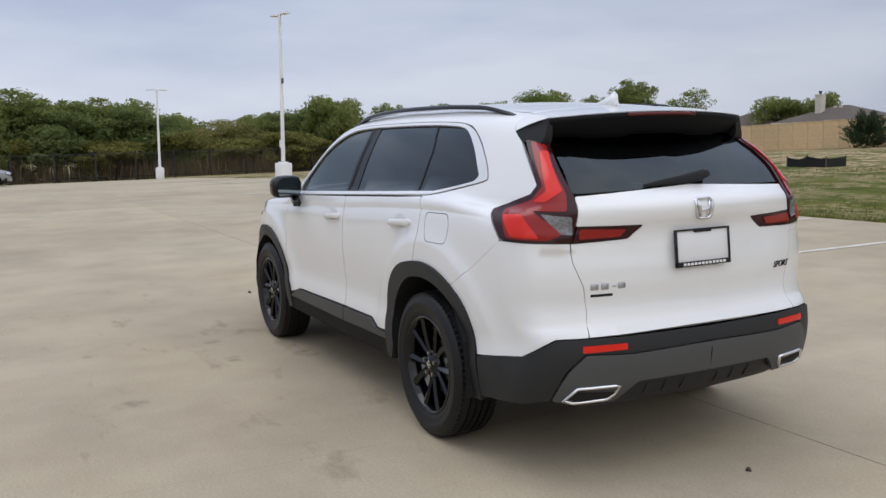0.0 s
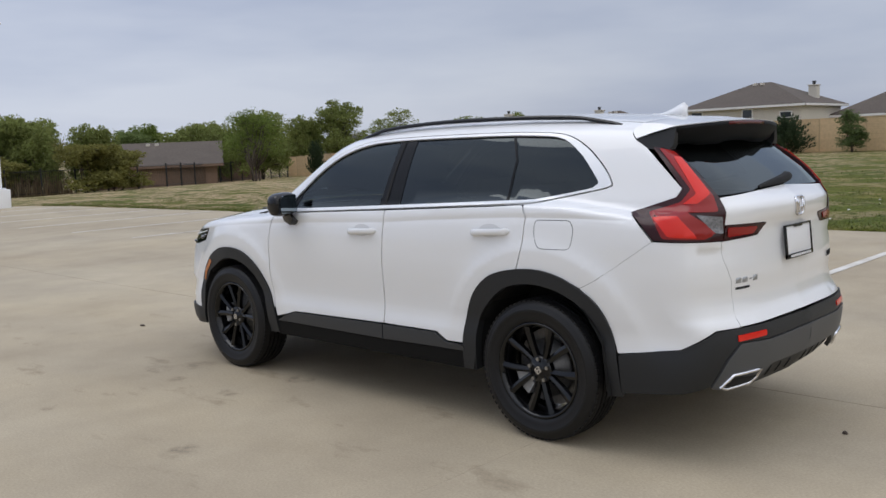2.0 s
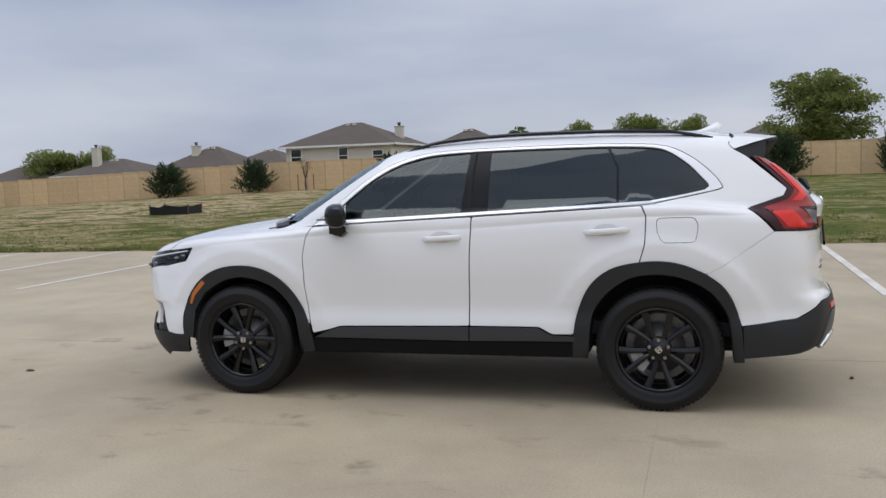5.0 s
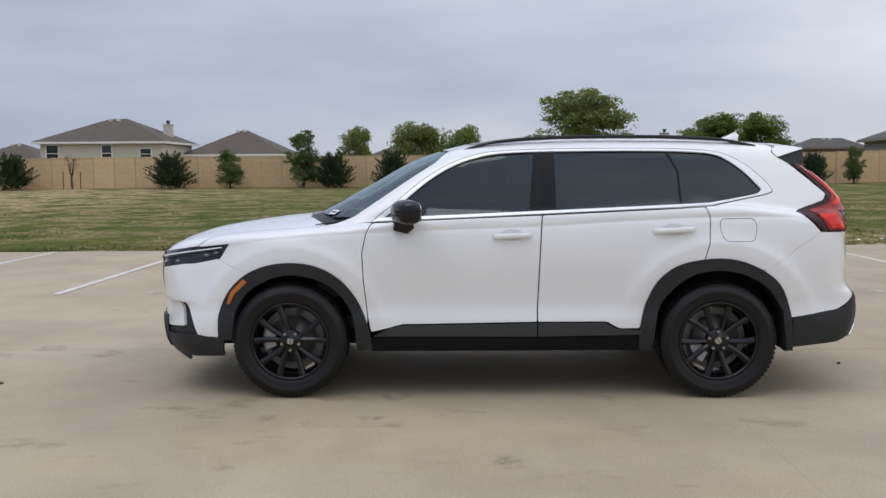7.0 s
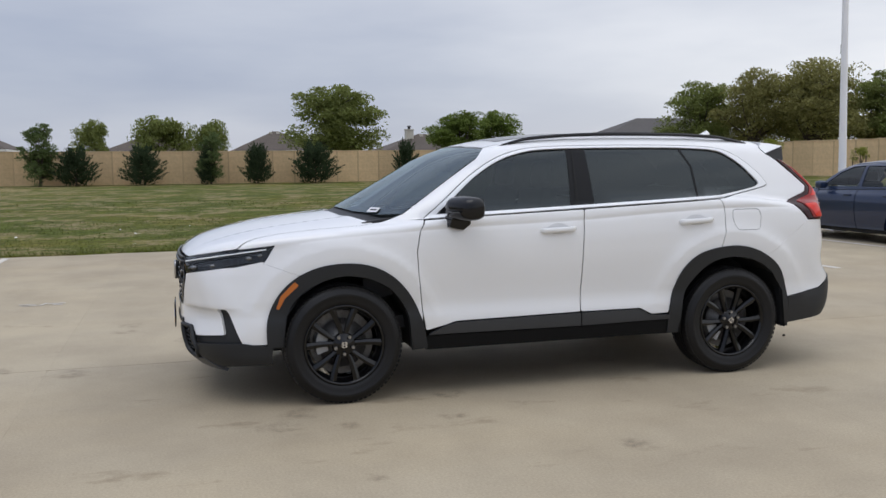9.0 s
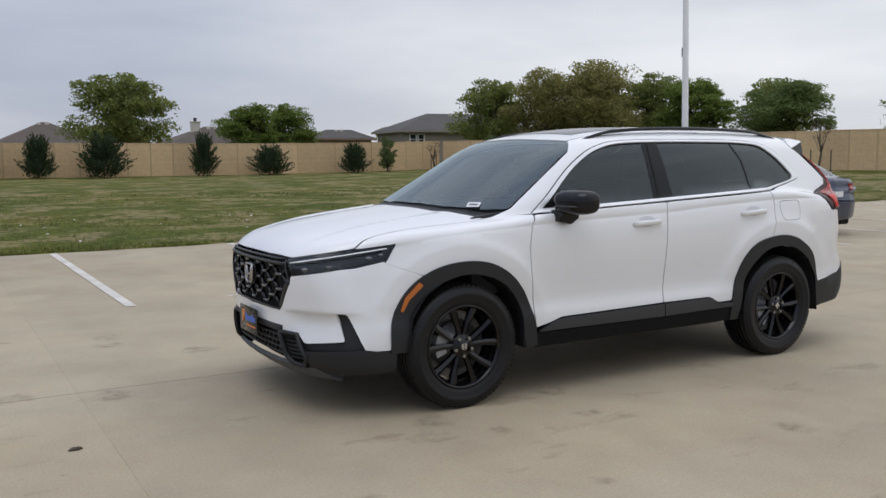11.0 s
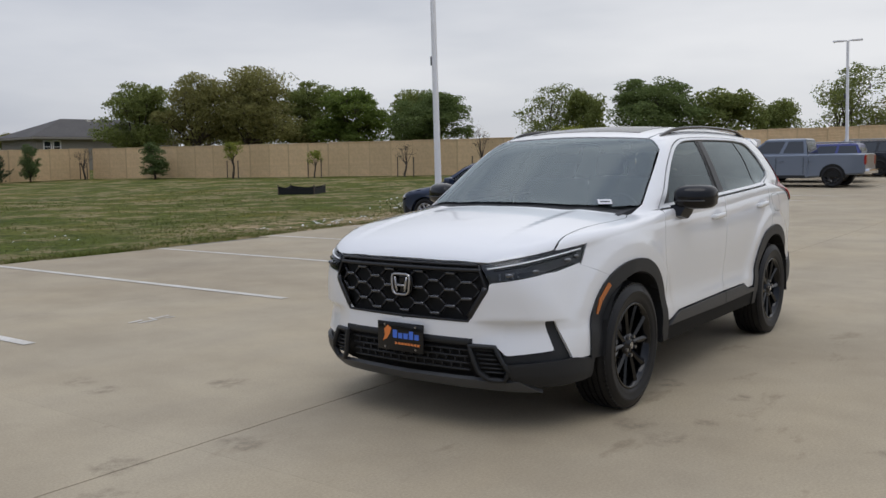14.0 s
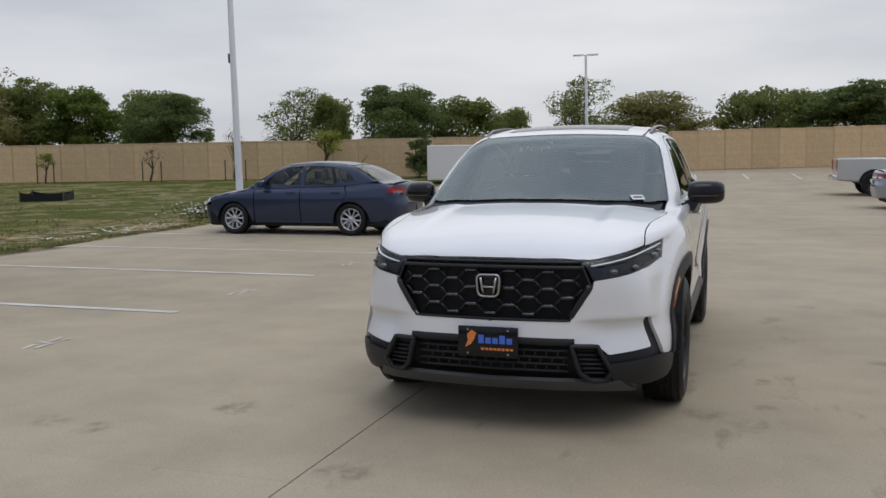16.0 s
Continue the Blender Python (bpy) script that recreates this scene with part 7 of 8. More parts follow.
house(34.3, -83, 11.5, 9.8, 4.15, 6.55, 0, SIDING, SHINGLE, ((-0.6, 3.05, 0.9, 1.5), (4.6, 3.05, 1.1, 1.5), (-4.3, 2.95, 1.0, 1.0)), (-4.6, -1.0, 6.2), "single-storey cream house with a brown hip roof and chimney")
house(23.4, -90, 9.6, 9.2, 2.85, 5.5, 0, SIDING, SHINGLE, (), None, "house with a steep brown hip roof")
house(5.2, -99, 10, 9, 2.7, 4.8, 0, BRICK, SHINGLE, (), (-2, 0, 5.0), "house with a brown roof and chimney")
house(-7.4, -94, 8.6, 8, 2.7, 4.85, 0, SIDING, SHINGLE, (), None, "house with a brown hip roof")
house(-22.5, -87, 10.5, 9, 2.3, 4.3, 0, SIDING, SHINGLE, (), (2.0, 1.0, 4.9), "house with a brown roof and pale chimney")
house(-44.6, -105, 7.6, 4.0, 2.75, 3.95, 0, BRICK, SHINGLE_GREY, (), None, "low house with a grey-brown roof")
house(-45.0, -76.3, 14, 8, 2.94, 4.78, -8, STUCCO, SHINGLE_GREY, ((6.0, 2.05, 0.55, 0.95), (5.15, 2.05, 0.55, 0.95)), None, "tan house with a grey-brown hip roof")
house(49.3, -93, 8, 8, 2.9, 4.9, 0, SIDING, SHINGLE, (), None, "house with a brown roof")
house(87, -76, 9, 8, 2.9, 5.2, 20, SIDING, SHINGLE_GREY, (), (-3, 1, 4.8), "house with a grey-brown hip roof")
house(78.2, -85, 9, 8, 2.7, 4.8, 20, SIDING, SHINGLE, (), None, "house with a brown roof")
house(65.2, -85, 10.5, 9, 2.9, 4.75, 0, SIDING, SHINGLE, (), (1.5, 2.0, 6.2), "house with a brown roof and tall pale chimney")
house(52.4, -85, 9, 8, 2.8, 5.3, 0, SIDING, SHINGLE, (), (1.4, 1.5, 5.6), "house with a brown roof and chimney")
house(69.5, -36.5, 10.5, 8, 1.9, 3.9, 57, BRICK, SHINGLE, (), None, "brick house with a brown gable roof behind the iron fence", True)
house(79, -49, 9, 7, 2.4, 4.4, 50, BRICK, SHINGLE, (), None, "brick house with a brown gable roof behind the iron fence", True)

# ---- lamp posts ----
def lamp_post(x, y, tall, turn, boxed=False):
    root = thing("lamp_post", "white lamp post on a square concrete footing", "lamp post", group="lamp posts")
    root.matrix_basis = pose(x, y, land(x, y), 1.2, 0, 0) @ pose(0, 0, 0, 0, 0, turn)
    bm = bmesh.new()
    box(bm, (-0.25, -0.25, -0.1), (0.25, 0.25, 0.66), 0.03)
    part("footing", smooth(bm, 30), WHITE_POLE, root, "pale concrete footing")
    bm = bmesh.new()
    box(bm, (-0.15, -0.15, 0.66), (0.15, 0.15, 0.71), 0.015)
    tube(bm, (0, 0, 0.72), (0, 0, tall), 0.08, 0.055, 20)
    part("shaft", smooth(bm, 40), WHITE_POLE, root, "white tapered steel shaft")
    for s in (-1, 1):
        bm = bmesh.new()
        loft(bm, [[(s * a, b, tall + c) for b, c in ((-w, -0.02), (w, -0.02), (w, 0.035), (-w, 0.035))] for a, w in ((0.04, 0.03), (0.16, 0.04), (0.22, 0.13), (0.56, 0.14), (0.60, 0.10))])
        bmesh.ops.recalc_face_normals(bm, faces=bm.faces)
        part("lamp_head", bm, WHITE_POLE, root, "flat pale lamp head")
    if boxed:
        bm = bmesh.new()
        box(bm, (0.06, -0.06, 1.25), (0.18, 0.06, 1.55), 0.01)
        part("meter_box", bm, WHITE_POLE, root, "small box on the shaft")
    bm = bmesh.new()
    tube(bm, (-0.1, 0, tall * 0.62), (-0.1, 0, tall * 0.62 - 0.2), 0.045, sides=10)
    part("camera_bracket", bm, GREY_PLASTIC, root, "small grey fitting")


lamp_post(28.7, -7.75, 6.3, 10, True)
lamp_post(50.9, -6.95, 5.3, 80)
lamp_post(-36.9, -6.0, 6.05, 100)
lamp_post(-10.9, -9.45, 6.2, 70)


# ---- parked vehicles ----
BLUE_PAINT = material("dark_blue_paint", (0.012, 0.024, 0.062), 0.3, 0.2, coat=0.6, grain=0.05, grain_scale=600)
SILVER_PAINT = material("silver_paint", (0.33, 0.35, 0.38), 0.32, 0.5, coat=0.7, grain=0.05, grain_scale=600)
GREY_PAINT = material("grey_blue_paint", (0.15, 0.175, 0.215), 0.32, 0.4, coat=0.7, grain=0.05, grain_scale=600)
BLACK_PAINT = material("black_paint", (0.010, 0.0105, 0.013), 0.25, coat=0.3)
PURPLE_PAINT = material("deep_blue_paint", (0.045, 0.055, 0.21), 0.3, 0.2, coat=0.7)
CHAMPAGNE = material("pale_silver_paint", (0.50, 0.49, 0.46), 0.35, 0.3, coat=0.7)
ALLOY = material("silver_alloy", (0.55, 0.55, 0.56), 0.3, 0.9)
CAR_GLASS = glass("car_glass", (0.5, 0.56, 0.55), ior=1.5)

s_side = curve((0.2, 0.80), (0.35, 0.85), (0.55, 0.882), (0.72, 0.888), (0.82, 0.872), (0.95, 0.83), (1.05, 0.79))
s_taper = curve((-2.3, 0.13), (-1.9, 0.06), (-1.3, 0.01), (-0.5, 0), (0.8, 0), (1.4, 0.02), (1.9, 0.085), (2.3, 0.2))
s_front = curve((0.2, 2.17), (0.35, 2.26), (0.6, 2.27), (0.72, 2.22), (0.8, 2.1))
s_drop = curve((0, 0), (0.4, 0.035), (0.6, 0.10), (0.75, 0.20), (0.88, 0.42))
s_hood = curve((2.3, 0.67), (2.1, 0.765), (1.7, 0.865), (1.2, 0.935), (0.9, 0.96), (0, 0.975), (-1.2, 1.0), (-1.6, 1.045), (-2.0, 1.06), (-2.2, 1.035))
s_rear = curve((0.2, -2.1), (0.35, -2.24), (0.6, -2.26), (0.75, -2.22), (0.95, -2.2), (1.1, -2.17))
s_cabin = curve((0.85, 0.81), (1.0, 0.775), (1.2, 0.70), (1.36, 0.625), (1.45, 0.53))
s_roof = curve((0.5, 1.36), (0.2, 1.425), (-0.3, 1.46), (-0.8, 1.44), (-1.2, 1.375), (-1.5, 1.27))


def sedan_shape(x, y, z):
    y = np.abs(y)
    side = y - s_side(z) + s_taper(x)
    front = (x - s_front(z) + s_drop(y)) * 0.85
    rear = (s_rear(z) + s_drop(y) * 0.9 - x) * 0.85
    top = z - s_hood(x) + 0.09 * y * y
    lower = smax(smax(side, top, 0.09), smax(front, rear, 0.02), 0.08)
    cabin = (y - s_cabin(z) + 0.5 * s_taper(x)) * 0.9
    screen = (x - 1.10 + 1.72 * (z - 0.95) - 0.10 * (1 - (y / 0.65) ** 2)) * 0.5
    back = (-1.78 + 1.75 * (z - 1.04) - 0.06 * (1 - (y / 0.65) ** 2) - x) * 0.48
    roof = z - s_roof(x) + 0.10 * y * y
    green = np.maximum(smax(smax(cabin, roof, 0.12), smax(screen, back, 0.02), 0.05), 0.82 - z)
    return smin(lower, green, 0.03)


def arc(cx, cz, r, a0, a1, n=9):
    return [(cx + r * math.cos(radians(a)), cz + r * math.sin(radians(a))) for a in np.linspace(a0, a1, n)]


def other_wheels(root, spots, r, spoke_mat):
    parts = {}
    for key, (me, label) in wheel_parts.items():
        if key in ("lug_nut", "cap_emblem"):
            continue
        copy = me.copy()
        copy.name = key
        if key in ("rim", "spokes", "hub"):
            copy.materials[0] = spoke_mat
        parts[key] = (copy, "")
    for i, (x, y) in enumerate(spots):
        wheel = new("wheel")
        wheel.parent = root
        k = r / 0.3655
        wheel.matrix_basis = pose(x, y, r, 0, i * 31, 0 if y > 0 else 180) @ Matrix.Diagonal((k, k, k, 1))
        wheel.empty_display_size = 0.1
        fill_wheel(wheel, parts)


def make_sedan(paint, label, place, turn, alloy=ALLOY):
    SHAPE[0] = sedan_shape
    root = thing("sedan", label, "car", place, turn, "parked cars")
    k = dict(step=0.06, gap=0.003, depth=0.02, r=0.01)
    fa, ra = arc(1.38, 0.30, 0.365, -5, 185, 11), arc(-1.20, 0.30, 0.365, -5, 185, 11)
    skin("fender", side_points([(0.92, 0.27), (0.90, 0.9), (1.0, 0.935), (1.7, 0.85), (1.95, 0.765), (1.95, 0.62), (2.0, 0.50), (1.98, 0.27)] + fa), SIDE, paint, root, "", **k)
    fd2 = skin("front_door", side_points([(0.905, 0.24), (0.89, 0.90), (-0.12, 0.935), (-0.12, 0.24)]), SIDE, paint, root, "", **k)
    rd2 = skin("rear_door", side_points([(-0.13, 0.24), (-0.13, 0.935), (-1.05, 0.96), (-1.12, 0.80), (-1.0, 0.655)] + arc(-1.20, 0.30, 0.365, 75, -5, 7) + [(-0.83, 0.24)]), SIDE, paint, root, "", **k)
    skin("quarter_panel", side_points([(-1.0, 0.665), (-1.13, 0.80), (-1.07, 0.965), (-1.5, 1.02), (-1.95, 1.01), (-2.0, 0.86), (-1.97, 0.62), (-2.0, 0.5), (-1.98, 0.27)] + arc(-1.20, 0.30, 0.365, 185, 100, 7)), SIDE, paint, root, "", **k)
    skin("front_bumper", [(2.27, -0.002, 0.5), (2.2, 0.5, 0.5), (1.97, 0.8, 0.60), (1.98, 0.83, 0.26), (2.2, 0.5, 0.24), (2.2, -0.002, 0.24)], FRONT_CORNER, paint, root, "", **k)
    skin("nose", [(2.25, -0.002, 0.71), (2.22, 0.36, 0.69), (2.1, 0.66, 0.58), (1.97, 0.80, 0.61), (2.2, 0.5, 0.505), (2.27, -0.002, 0.505)], FRONT_CORNER, GLOSS_BLACK, root, "", **k)
    skin("headlight", [(2.2, 0.38, 0.70), (1.98, 0.76, 0.76), (1.97, 0.81, 0.66), (2.1, 0.66, 0.575), (2.2, 0.42, 0.58)], FRONT_CORNER, LAMP_WHITE, root, "clear headlight", off=0.004, **k)
    skin("rear_bumper", [(-2.25, -0.002, 0.62), (-2.2, 0.5, 0.62), (-1.98, 0.8, 0.62), (-1.98, 0.83, 0.26), (-2.2, 0.5, 0.24), (-2.2, -0.002, 0.24)], REAR_CORNER, paint, root, "", **k)
    skin("rear_corner", [(-2.2, 0.36, 1.02), (-1.9, 0.74, 1.0), (-1.88, 0.84, 0.93), (-1.9, 0.87, 0.56), (-2.2, 0.42, 0.56)], REAR_CORNER, paint, root, "", off=-0.003, **k)
    skin("tail_lamp", [(-2.2, 0.42, 0.94), (-2.0, 0.75, 0.95), (-1.93, 0.80, 0.93), (-1.96, 0.83, 0.83), (-2.05, 0.76, 0.80), (-2.2, 0.46, 0.80)], REAR_CORNER, RED_DARK, root, "dark red tail lamp", off=0.004, **k)
    skin("trunk_lid", [(-2.2, 0, 0.63), (-2.2, 0.60, 0.63), (-2.2, 0.62, 0.77), (-2.2, 0.44, 0.78), (-2.2, 0.41, 0.96), (-2.1, 0.66, 0.985), (-2.1, 0.60, 1.03), (-2.1, 0, 1.05)], REAR, paint, root, "", pair=False, both=True, **k)
    skin("deck", [(-1.80, 0, 1.04), (-1.72, 0.72, 1.02), (-2.05, 0.70, 1.0), (-2.14, 0, 1.05)], TOP, paint, root, "", pair=False, both=True, **k)
    skin("hood", [(2.23, 0, 0.72), (2.2, 0.36, 0.70), (1.96, 0.79, 0.765), (1.7, 0.84, 0.84), (1.0, 0.82, 0.925), (1.16, 0.3, 0.95), (1.2, 0, 0.96)], (-0.3, 0, -1), paint, root, "", pair=False, both=True, **k)
    skin("roof", [(0.36, 0, 1.42), (0.30, 0.54, 1.37), (-0.4, 0.55, 1.42), (-1.0, 0.53, 1.37), (-1.12, 0.5, 1.34), (-1.18, 0, 1.38)], TOP, paint, root, "", pair=False, both=True, **k)
    wf, wr = [(-0.09, 0.985), (-0.10, 1.355), (0.20, 1.335), (0.45, 1.235), (0.80, 0.985)], [(-0.17, 0.985), (-0.17, 1.355), (-0.6, 1.35), (-0.86, 1.31), (-0.95, 1.02), (-0.9, 0.99)]
    wq = [(-0.93, 1.285), (-1.0, 1.03), (-1.30, 1.06), (-1.1, 1.22)]
    skin("side_frame", side_points([(1.0, 0.945), (0.62, 1.20), (0.36, 1.35), (0.20, 1.405), (-0.4, 1.435), (-1.0, 1.395), (-1.15, 1.35), (-1.5, 1.18), (-1.72, 1.05), (-1.5, 1.02), (-1.07, 0.967), (-0.12, 0.94), (0.89, 0.905)]), SIDE, paint, root, "",
         holes=[side_points(w + w[:1])[:-1] for w in (wf, wr, wq)], **k)
    for w, d in ((wf, fd2), (wr, rd2), (wq, (root, root))):
        skin("window_glass", side_points(w + w[:1])[:-1], SIDE, CAR_GLASS, d[0], "", other=d[1], off=-0.008, step=0.08, gap=-0.01, depth=0, r=0.01)
    skin("windscreen", [(1.18, 0, 0.96), (1.05, 0.66, 0.95), (0.33, 0.55, 1.37), (0.38, 0, 1.41)], (-1, 0, -0.6), CAR_GLASS, root, "", pair=False, both=True, step=0.08, depth=0, off=-0.003)
    skin("rear_window", [(-1.82, 0, 1.05), (-1.72, 0.67, 1.04), (-1.12, 0.56, 1.34), (-1.2, 0, 1.38)], (1, 0, -0.6), CAR_GLASS, root, "", pair=False, both=True, step=0.08, depth=0, off=-0.003)
    for s, ds in ((1, (fd2[0], rd2[0])), (-1, (fd2[1], rd2[1]))):
        for x, d in ((0.08, ds[0]), (-0.88, ds[1])):
            p, n = on_skin(x, 0.88, 0.84, SIDE)
            bm = bmesh.new()
            box(bm, (p.x - 0.09, s * p.y - 0.025, p.z - 0.016), (p.x + 0.09, s * p.y + 0.025, p.z + 0.016), 0.01)
            part("door_handle", smooth(bm, 40), paint, d)
        bm = bmesh.new()
        box(bm, (0.62, s * 0.93 - 0.1, 0.94), (0.76, s * 0.93 + 0.1, 1.08), 0.04)
        part("door_mirror", smooth(bm, 50), paint, root)
    bm = bmesh.new()
    box(bm, (-1.97, -0.78, 0.17), (2.0, 0.78, 0.50), 0.05)
    part("underbody", bm, BLACK, root)
    for cx in (1.38, -1.20):
        for s in (1, -1):
            bm = bmesh.new()
            pts = arc(cx, 0.30, 0.375, -8, 188, 14)
            loft(bm, [[(x, s * y, z) for x, z in pts] for y in (0.86, 0.5)], closed=False)
            bm.faces.new([bm.verts.new((x, s * 0.5, z)) for x, z in pts])
            part("wheel_liner", bm, BLACK, root)
    for x, w in ((0.1, 0.5), (-0.8, 1.2)):
        for y in ((0.36, -0.36) if w < 1 else (0,)):
            bm = bmesh.new()
            box(bm, (x - 0.08, y - w / 2, 0.5), (x + 0.06, y + w / 2, 1.06), 0.05)
            box(bm, (x - 0.08, y - 0.12, 1.08), (x + 0.02, y + 0.12, 1.24), 0.04)
            part("seat", smooth(bm, 50), GREY_PLASTIC, root, "grey seat")
    bm = bmesh.new()
    box(bm, (-1.6, -0.7, 0.4), (1.1, 0.7, 0.55), 0.03)
    box(bm, (0.75, -0.7, 0.5), (1.05, 0.7, 0.93), 0.05)
    part("cabin_floor", bm, CLOTH, root)
    bm = bmesh.new()
    tube(bm, (-1.05, 0.0, 1.38), (-1.22, 0, 1.56), 0.008, 0.004, 6)
    part("antenna", bm, BLACK, root)
    bm = bmesh.new()
    box(bm, (-2.265, -0.155, 0.70), (-2.25, 0.155, 0.80), 0.004)
    part("plate", bm, WHITE_PRINT, root, "white number plate")
    other_wheels(root, ((1.38, 0.76), (-1.20, 0.76), (1.38, -0.76), (-1.20, -0.76)), 0.318, alloy)
    SHAPE[0] = body
    return root


make_sedan(BLUE_PAINT, "dark blue four-door sedan with silver alloy wheels", (-10.05, -7.2, land(-10.05, -7.2)), -90)
silver = make_sedan(SILVER_PAINT, "silver four-door sedan parked by a pickup", (-20.3, 6.75, land(-20.3, 6.75)), 90)
tagged(copy_thing(silver, pose(45.2, 3.55, land(45.2, 3.55), 0, 0, -90)), "silver four-door sedan at the east end")


def ring8(x, zb, zt, wb, wt, r=0.06):
    return [(x, -wb, zb + r), (x, -wb + r, zb), (x, wb - r, zb), (x, wb, zb + r), (x, wt, zt - r), (x, wt - r, zt), (x, -wt + r, zt), (x, -wt, zt - r)]


def make_truck(paint, label, place, turn, suv_like=False):
    """A pickup with an open bed, or a boxy SUV."""
    root = thing("suv" if suv_like else "pickup_truck", label, "car", place, turn, "parked cars")
    bm = bmesh.new()
    if suv_like:
        st = ((-2.35, 0.55, 1.0, 0.88, 0.84), (-2.3, 0.42, 1.08, 0.94, 0.90), (-0.9, 0.40, 1.10, 0.96, 0.92), (0.9, 0.40, 1.08, 0.96, 0.92), (1.3, 0.42, 1.06, 0.96, 0.90), (2.2, 0.45, 0.98, 0.92, 0.82), (2.38, 0.5, 0.85, 0.86, 0.76))
    else:
        st = ((-2.95, 0.58, 1.24, 0.92, 0.94), (-2.88, 0.50, 1.29, 0.97, 0.96), (-1.8, 0.42, 1.29, 1.0, 0.97), (-0.92, 0.36, 1.28, 1.0, 0.97), (-0.9, 0.34, 1.24, 0.985, 0.955), (-0.87, 0.34, 1.24, 0.985, 0.955), (-0.85, 0.34, 1.28, 1.0, 0.97), (0.9, 0.34, 1.26, 1.0, 0.97), (1.5, 0.38, 1.25, 1.01, 0.95), (2.2, 0.42, 1.21, 1.0, 0.90), (2.75, 0.45, 1.14, 0.97, 0.84), (2.92, 0.5, 1.02, 0.90, 0.78))
    loft(bm, [ring8(*s) for s in st])
    bmesh.ops.recalc_face_normals(bm, faces=bm.faces)
    part("body", smooth(bm, 35), paint, root)
    x0, x1, zb, zt = (-2.3, 1.15, 1.0, 1.62) if suv_like else (-0.85, 1.55, 1.2, 1.90)
    back, front = (0.22, 0.85) if suv_like else (0.12, 0.75)
    def row(x, z, w):
        return [(x, -w, z), (x, w, z)]
    bm = bmesh.new()
    loft(bm, [[(x0, -0.88, zb), (x0, 0.88, zb), (x1, 0.88, zb), (x1, -0.88, zb)], [(x0 + back, -0.70, zt - 0.06), (x0 + back, 0.70, zt - 0.06), (x1 - front, 0.70, zt - 0.06), (x1 - front, -0.70, zt - 0.06)],
              [(x0 + back + 0.08, -0.60, zt), (x0 + back + 0.08, 0.60, zt), (x1 - front - 0.12, 0.60, zt), (x1 - front - 0.12, -0.60, zt)]])
    bmesh.ops.recalc_face_normals(bm, faces=bm.faces)
    part("cab", smooth(bm, 35), paint, root)
    def pane(pts):
        bm = bmesh.new()
        f = bm.faces.new([bm.verts.new(p) for p in pts])
        f.normal_update()
        c, n = f.calc_center_median(), f.normal
        if n.dot(c - Vector(((x0 + x1) / 2, 0, zb + 0.3))) < 0:
            f.normal_flip()
            n = f.normal
        for v in bm.verts:
            v.co = c + (v.co - c) * 0.94 + n * 0.006
        part("window", bm, PANE, root, "dark window")
    def on_side(t, h, s):
        a = (x0 + back * h + (x1 - front * h - x0 - back * h) * t, s * (0.88 - 0.18 * h), zb + (zt - 0.06 - zb) * h)
        return a
    cuts = ((0.03, 0.30), (0.32, 0.62), (0.64, 0.97)) if suv_like else ((0.05, 0.42), (0.46, 0.96))
    for s in (1, -1):
        for a, b in cuts:
            pane([on_side(a, 0.16, s), on_side(b, 0.16, s), on_side(b, 0.93, s), on_side(a, 0.93, s)])
    pane([(x1, -0.82, zb + 0.06), (x1, 0.82, zb + 0.06), (x1 - front, 0.66, zt - 0.08), (x1 - front, -0.66, zt - 0.08)])
    pane([(x0, -0.82, zb + 0.1), (x0, 0.82, zb + 0.1), (x0 + back, 0.66, zt - 0.1), (x0 + back, -0.66, zt - 0.1)])
    end = -2.37 if suv_like else -2.96
    for s in (1, -1):
        bm = bmesh.new()
        box(bm, (end - 0.01, s * 0.84 - 0.09, 0.86), (end + 0.14, s * 0.84 + 0.11, 1.22 if not suv_like else 1.12), 0.02)
        part("tail_lamp", bm, RED_DARK, root, "dark red tail lamp")
        bm = bmesh.new()
        box(bm, (-end - 0.2, s * 0.72 - 0.16, 0.80), (-end - 0.02, s * 0.72 + 0.14, 0.98), 0.02)
        part("headlight", bm, LAMP_WHITE, root, "clear headlight")
        bm = bmesh.new()
        box(bm, (x1 - 0.35, s * 1.06 - 0.11, zb + 0.02), (x1 - 0.22, s * 1.06 + 0.11, zb + 0.22), 0.03)
        part("door_mirror", bm, BLACK, root)
    bm = bmesh.new()
    box(bm, (end - 0.12, -0.9, 0.52), (end + 0.1, 0.9, 0.70), 0.04)
    part("rear_bumper", smooth(bm, 40), CHROME if not suv_like else BLACK, root)
    bm = bmesh.new()
    box(bm, (-end - 0.1, -0.9, 0.45), (-end + 0.06, 0.9, 0.66), 0.04)
    part("front_bumper", smooth(bm, 40), BLACK, root)
    if not suv_like:
        bm = bmesh.new()
        box(bm, (-2.8, -0.8, 1.283), (-0.95, 0.8, 1.288))
        part("bed_floor", bm, BLACK, root, "dark open bed")
    for s in (1, -1):
        side_y = 0.963 if suv_like else 1.003
        for xs in ((0.95, 0.0, -0.95) if suv_like else (1.35, 0.32, -0.72)):
            bm = bmesh.new()
            box(bm, (xs - 0.006, s * side_y - 0.01, 0.5), (xs + 0.006, s * side_y + 0.002, 1.15))
            part("door_seam", bm, BLACK, root)
            bm = bmesh.new()
            box(bm, (xs - 0.30, s * side_y - 0.02, 0.99), (xs - 0.10, s * side_y + 0.03, 1.025), 0.01)
            part("door_handle", bm, paint, root)
        bm = bmesh.new()
        box(bm, (-0.75 if suv_like else -0.8, s * side_y - 0.05, 0.34), (0.85 if suv_like else 1.3, s * side_y + 0.012, 0.46), 0.02)
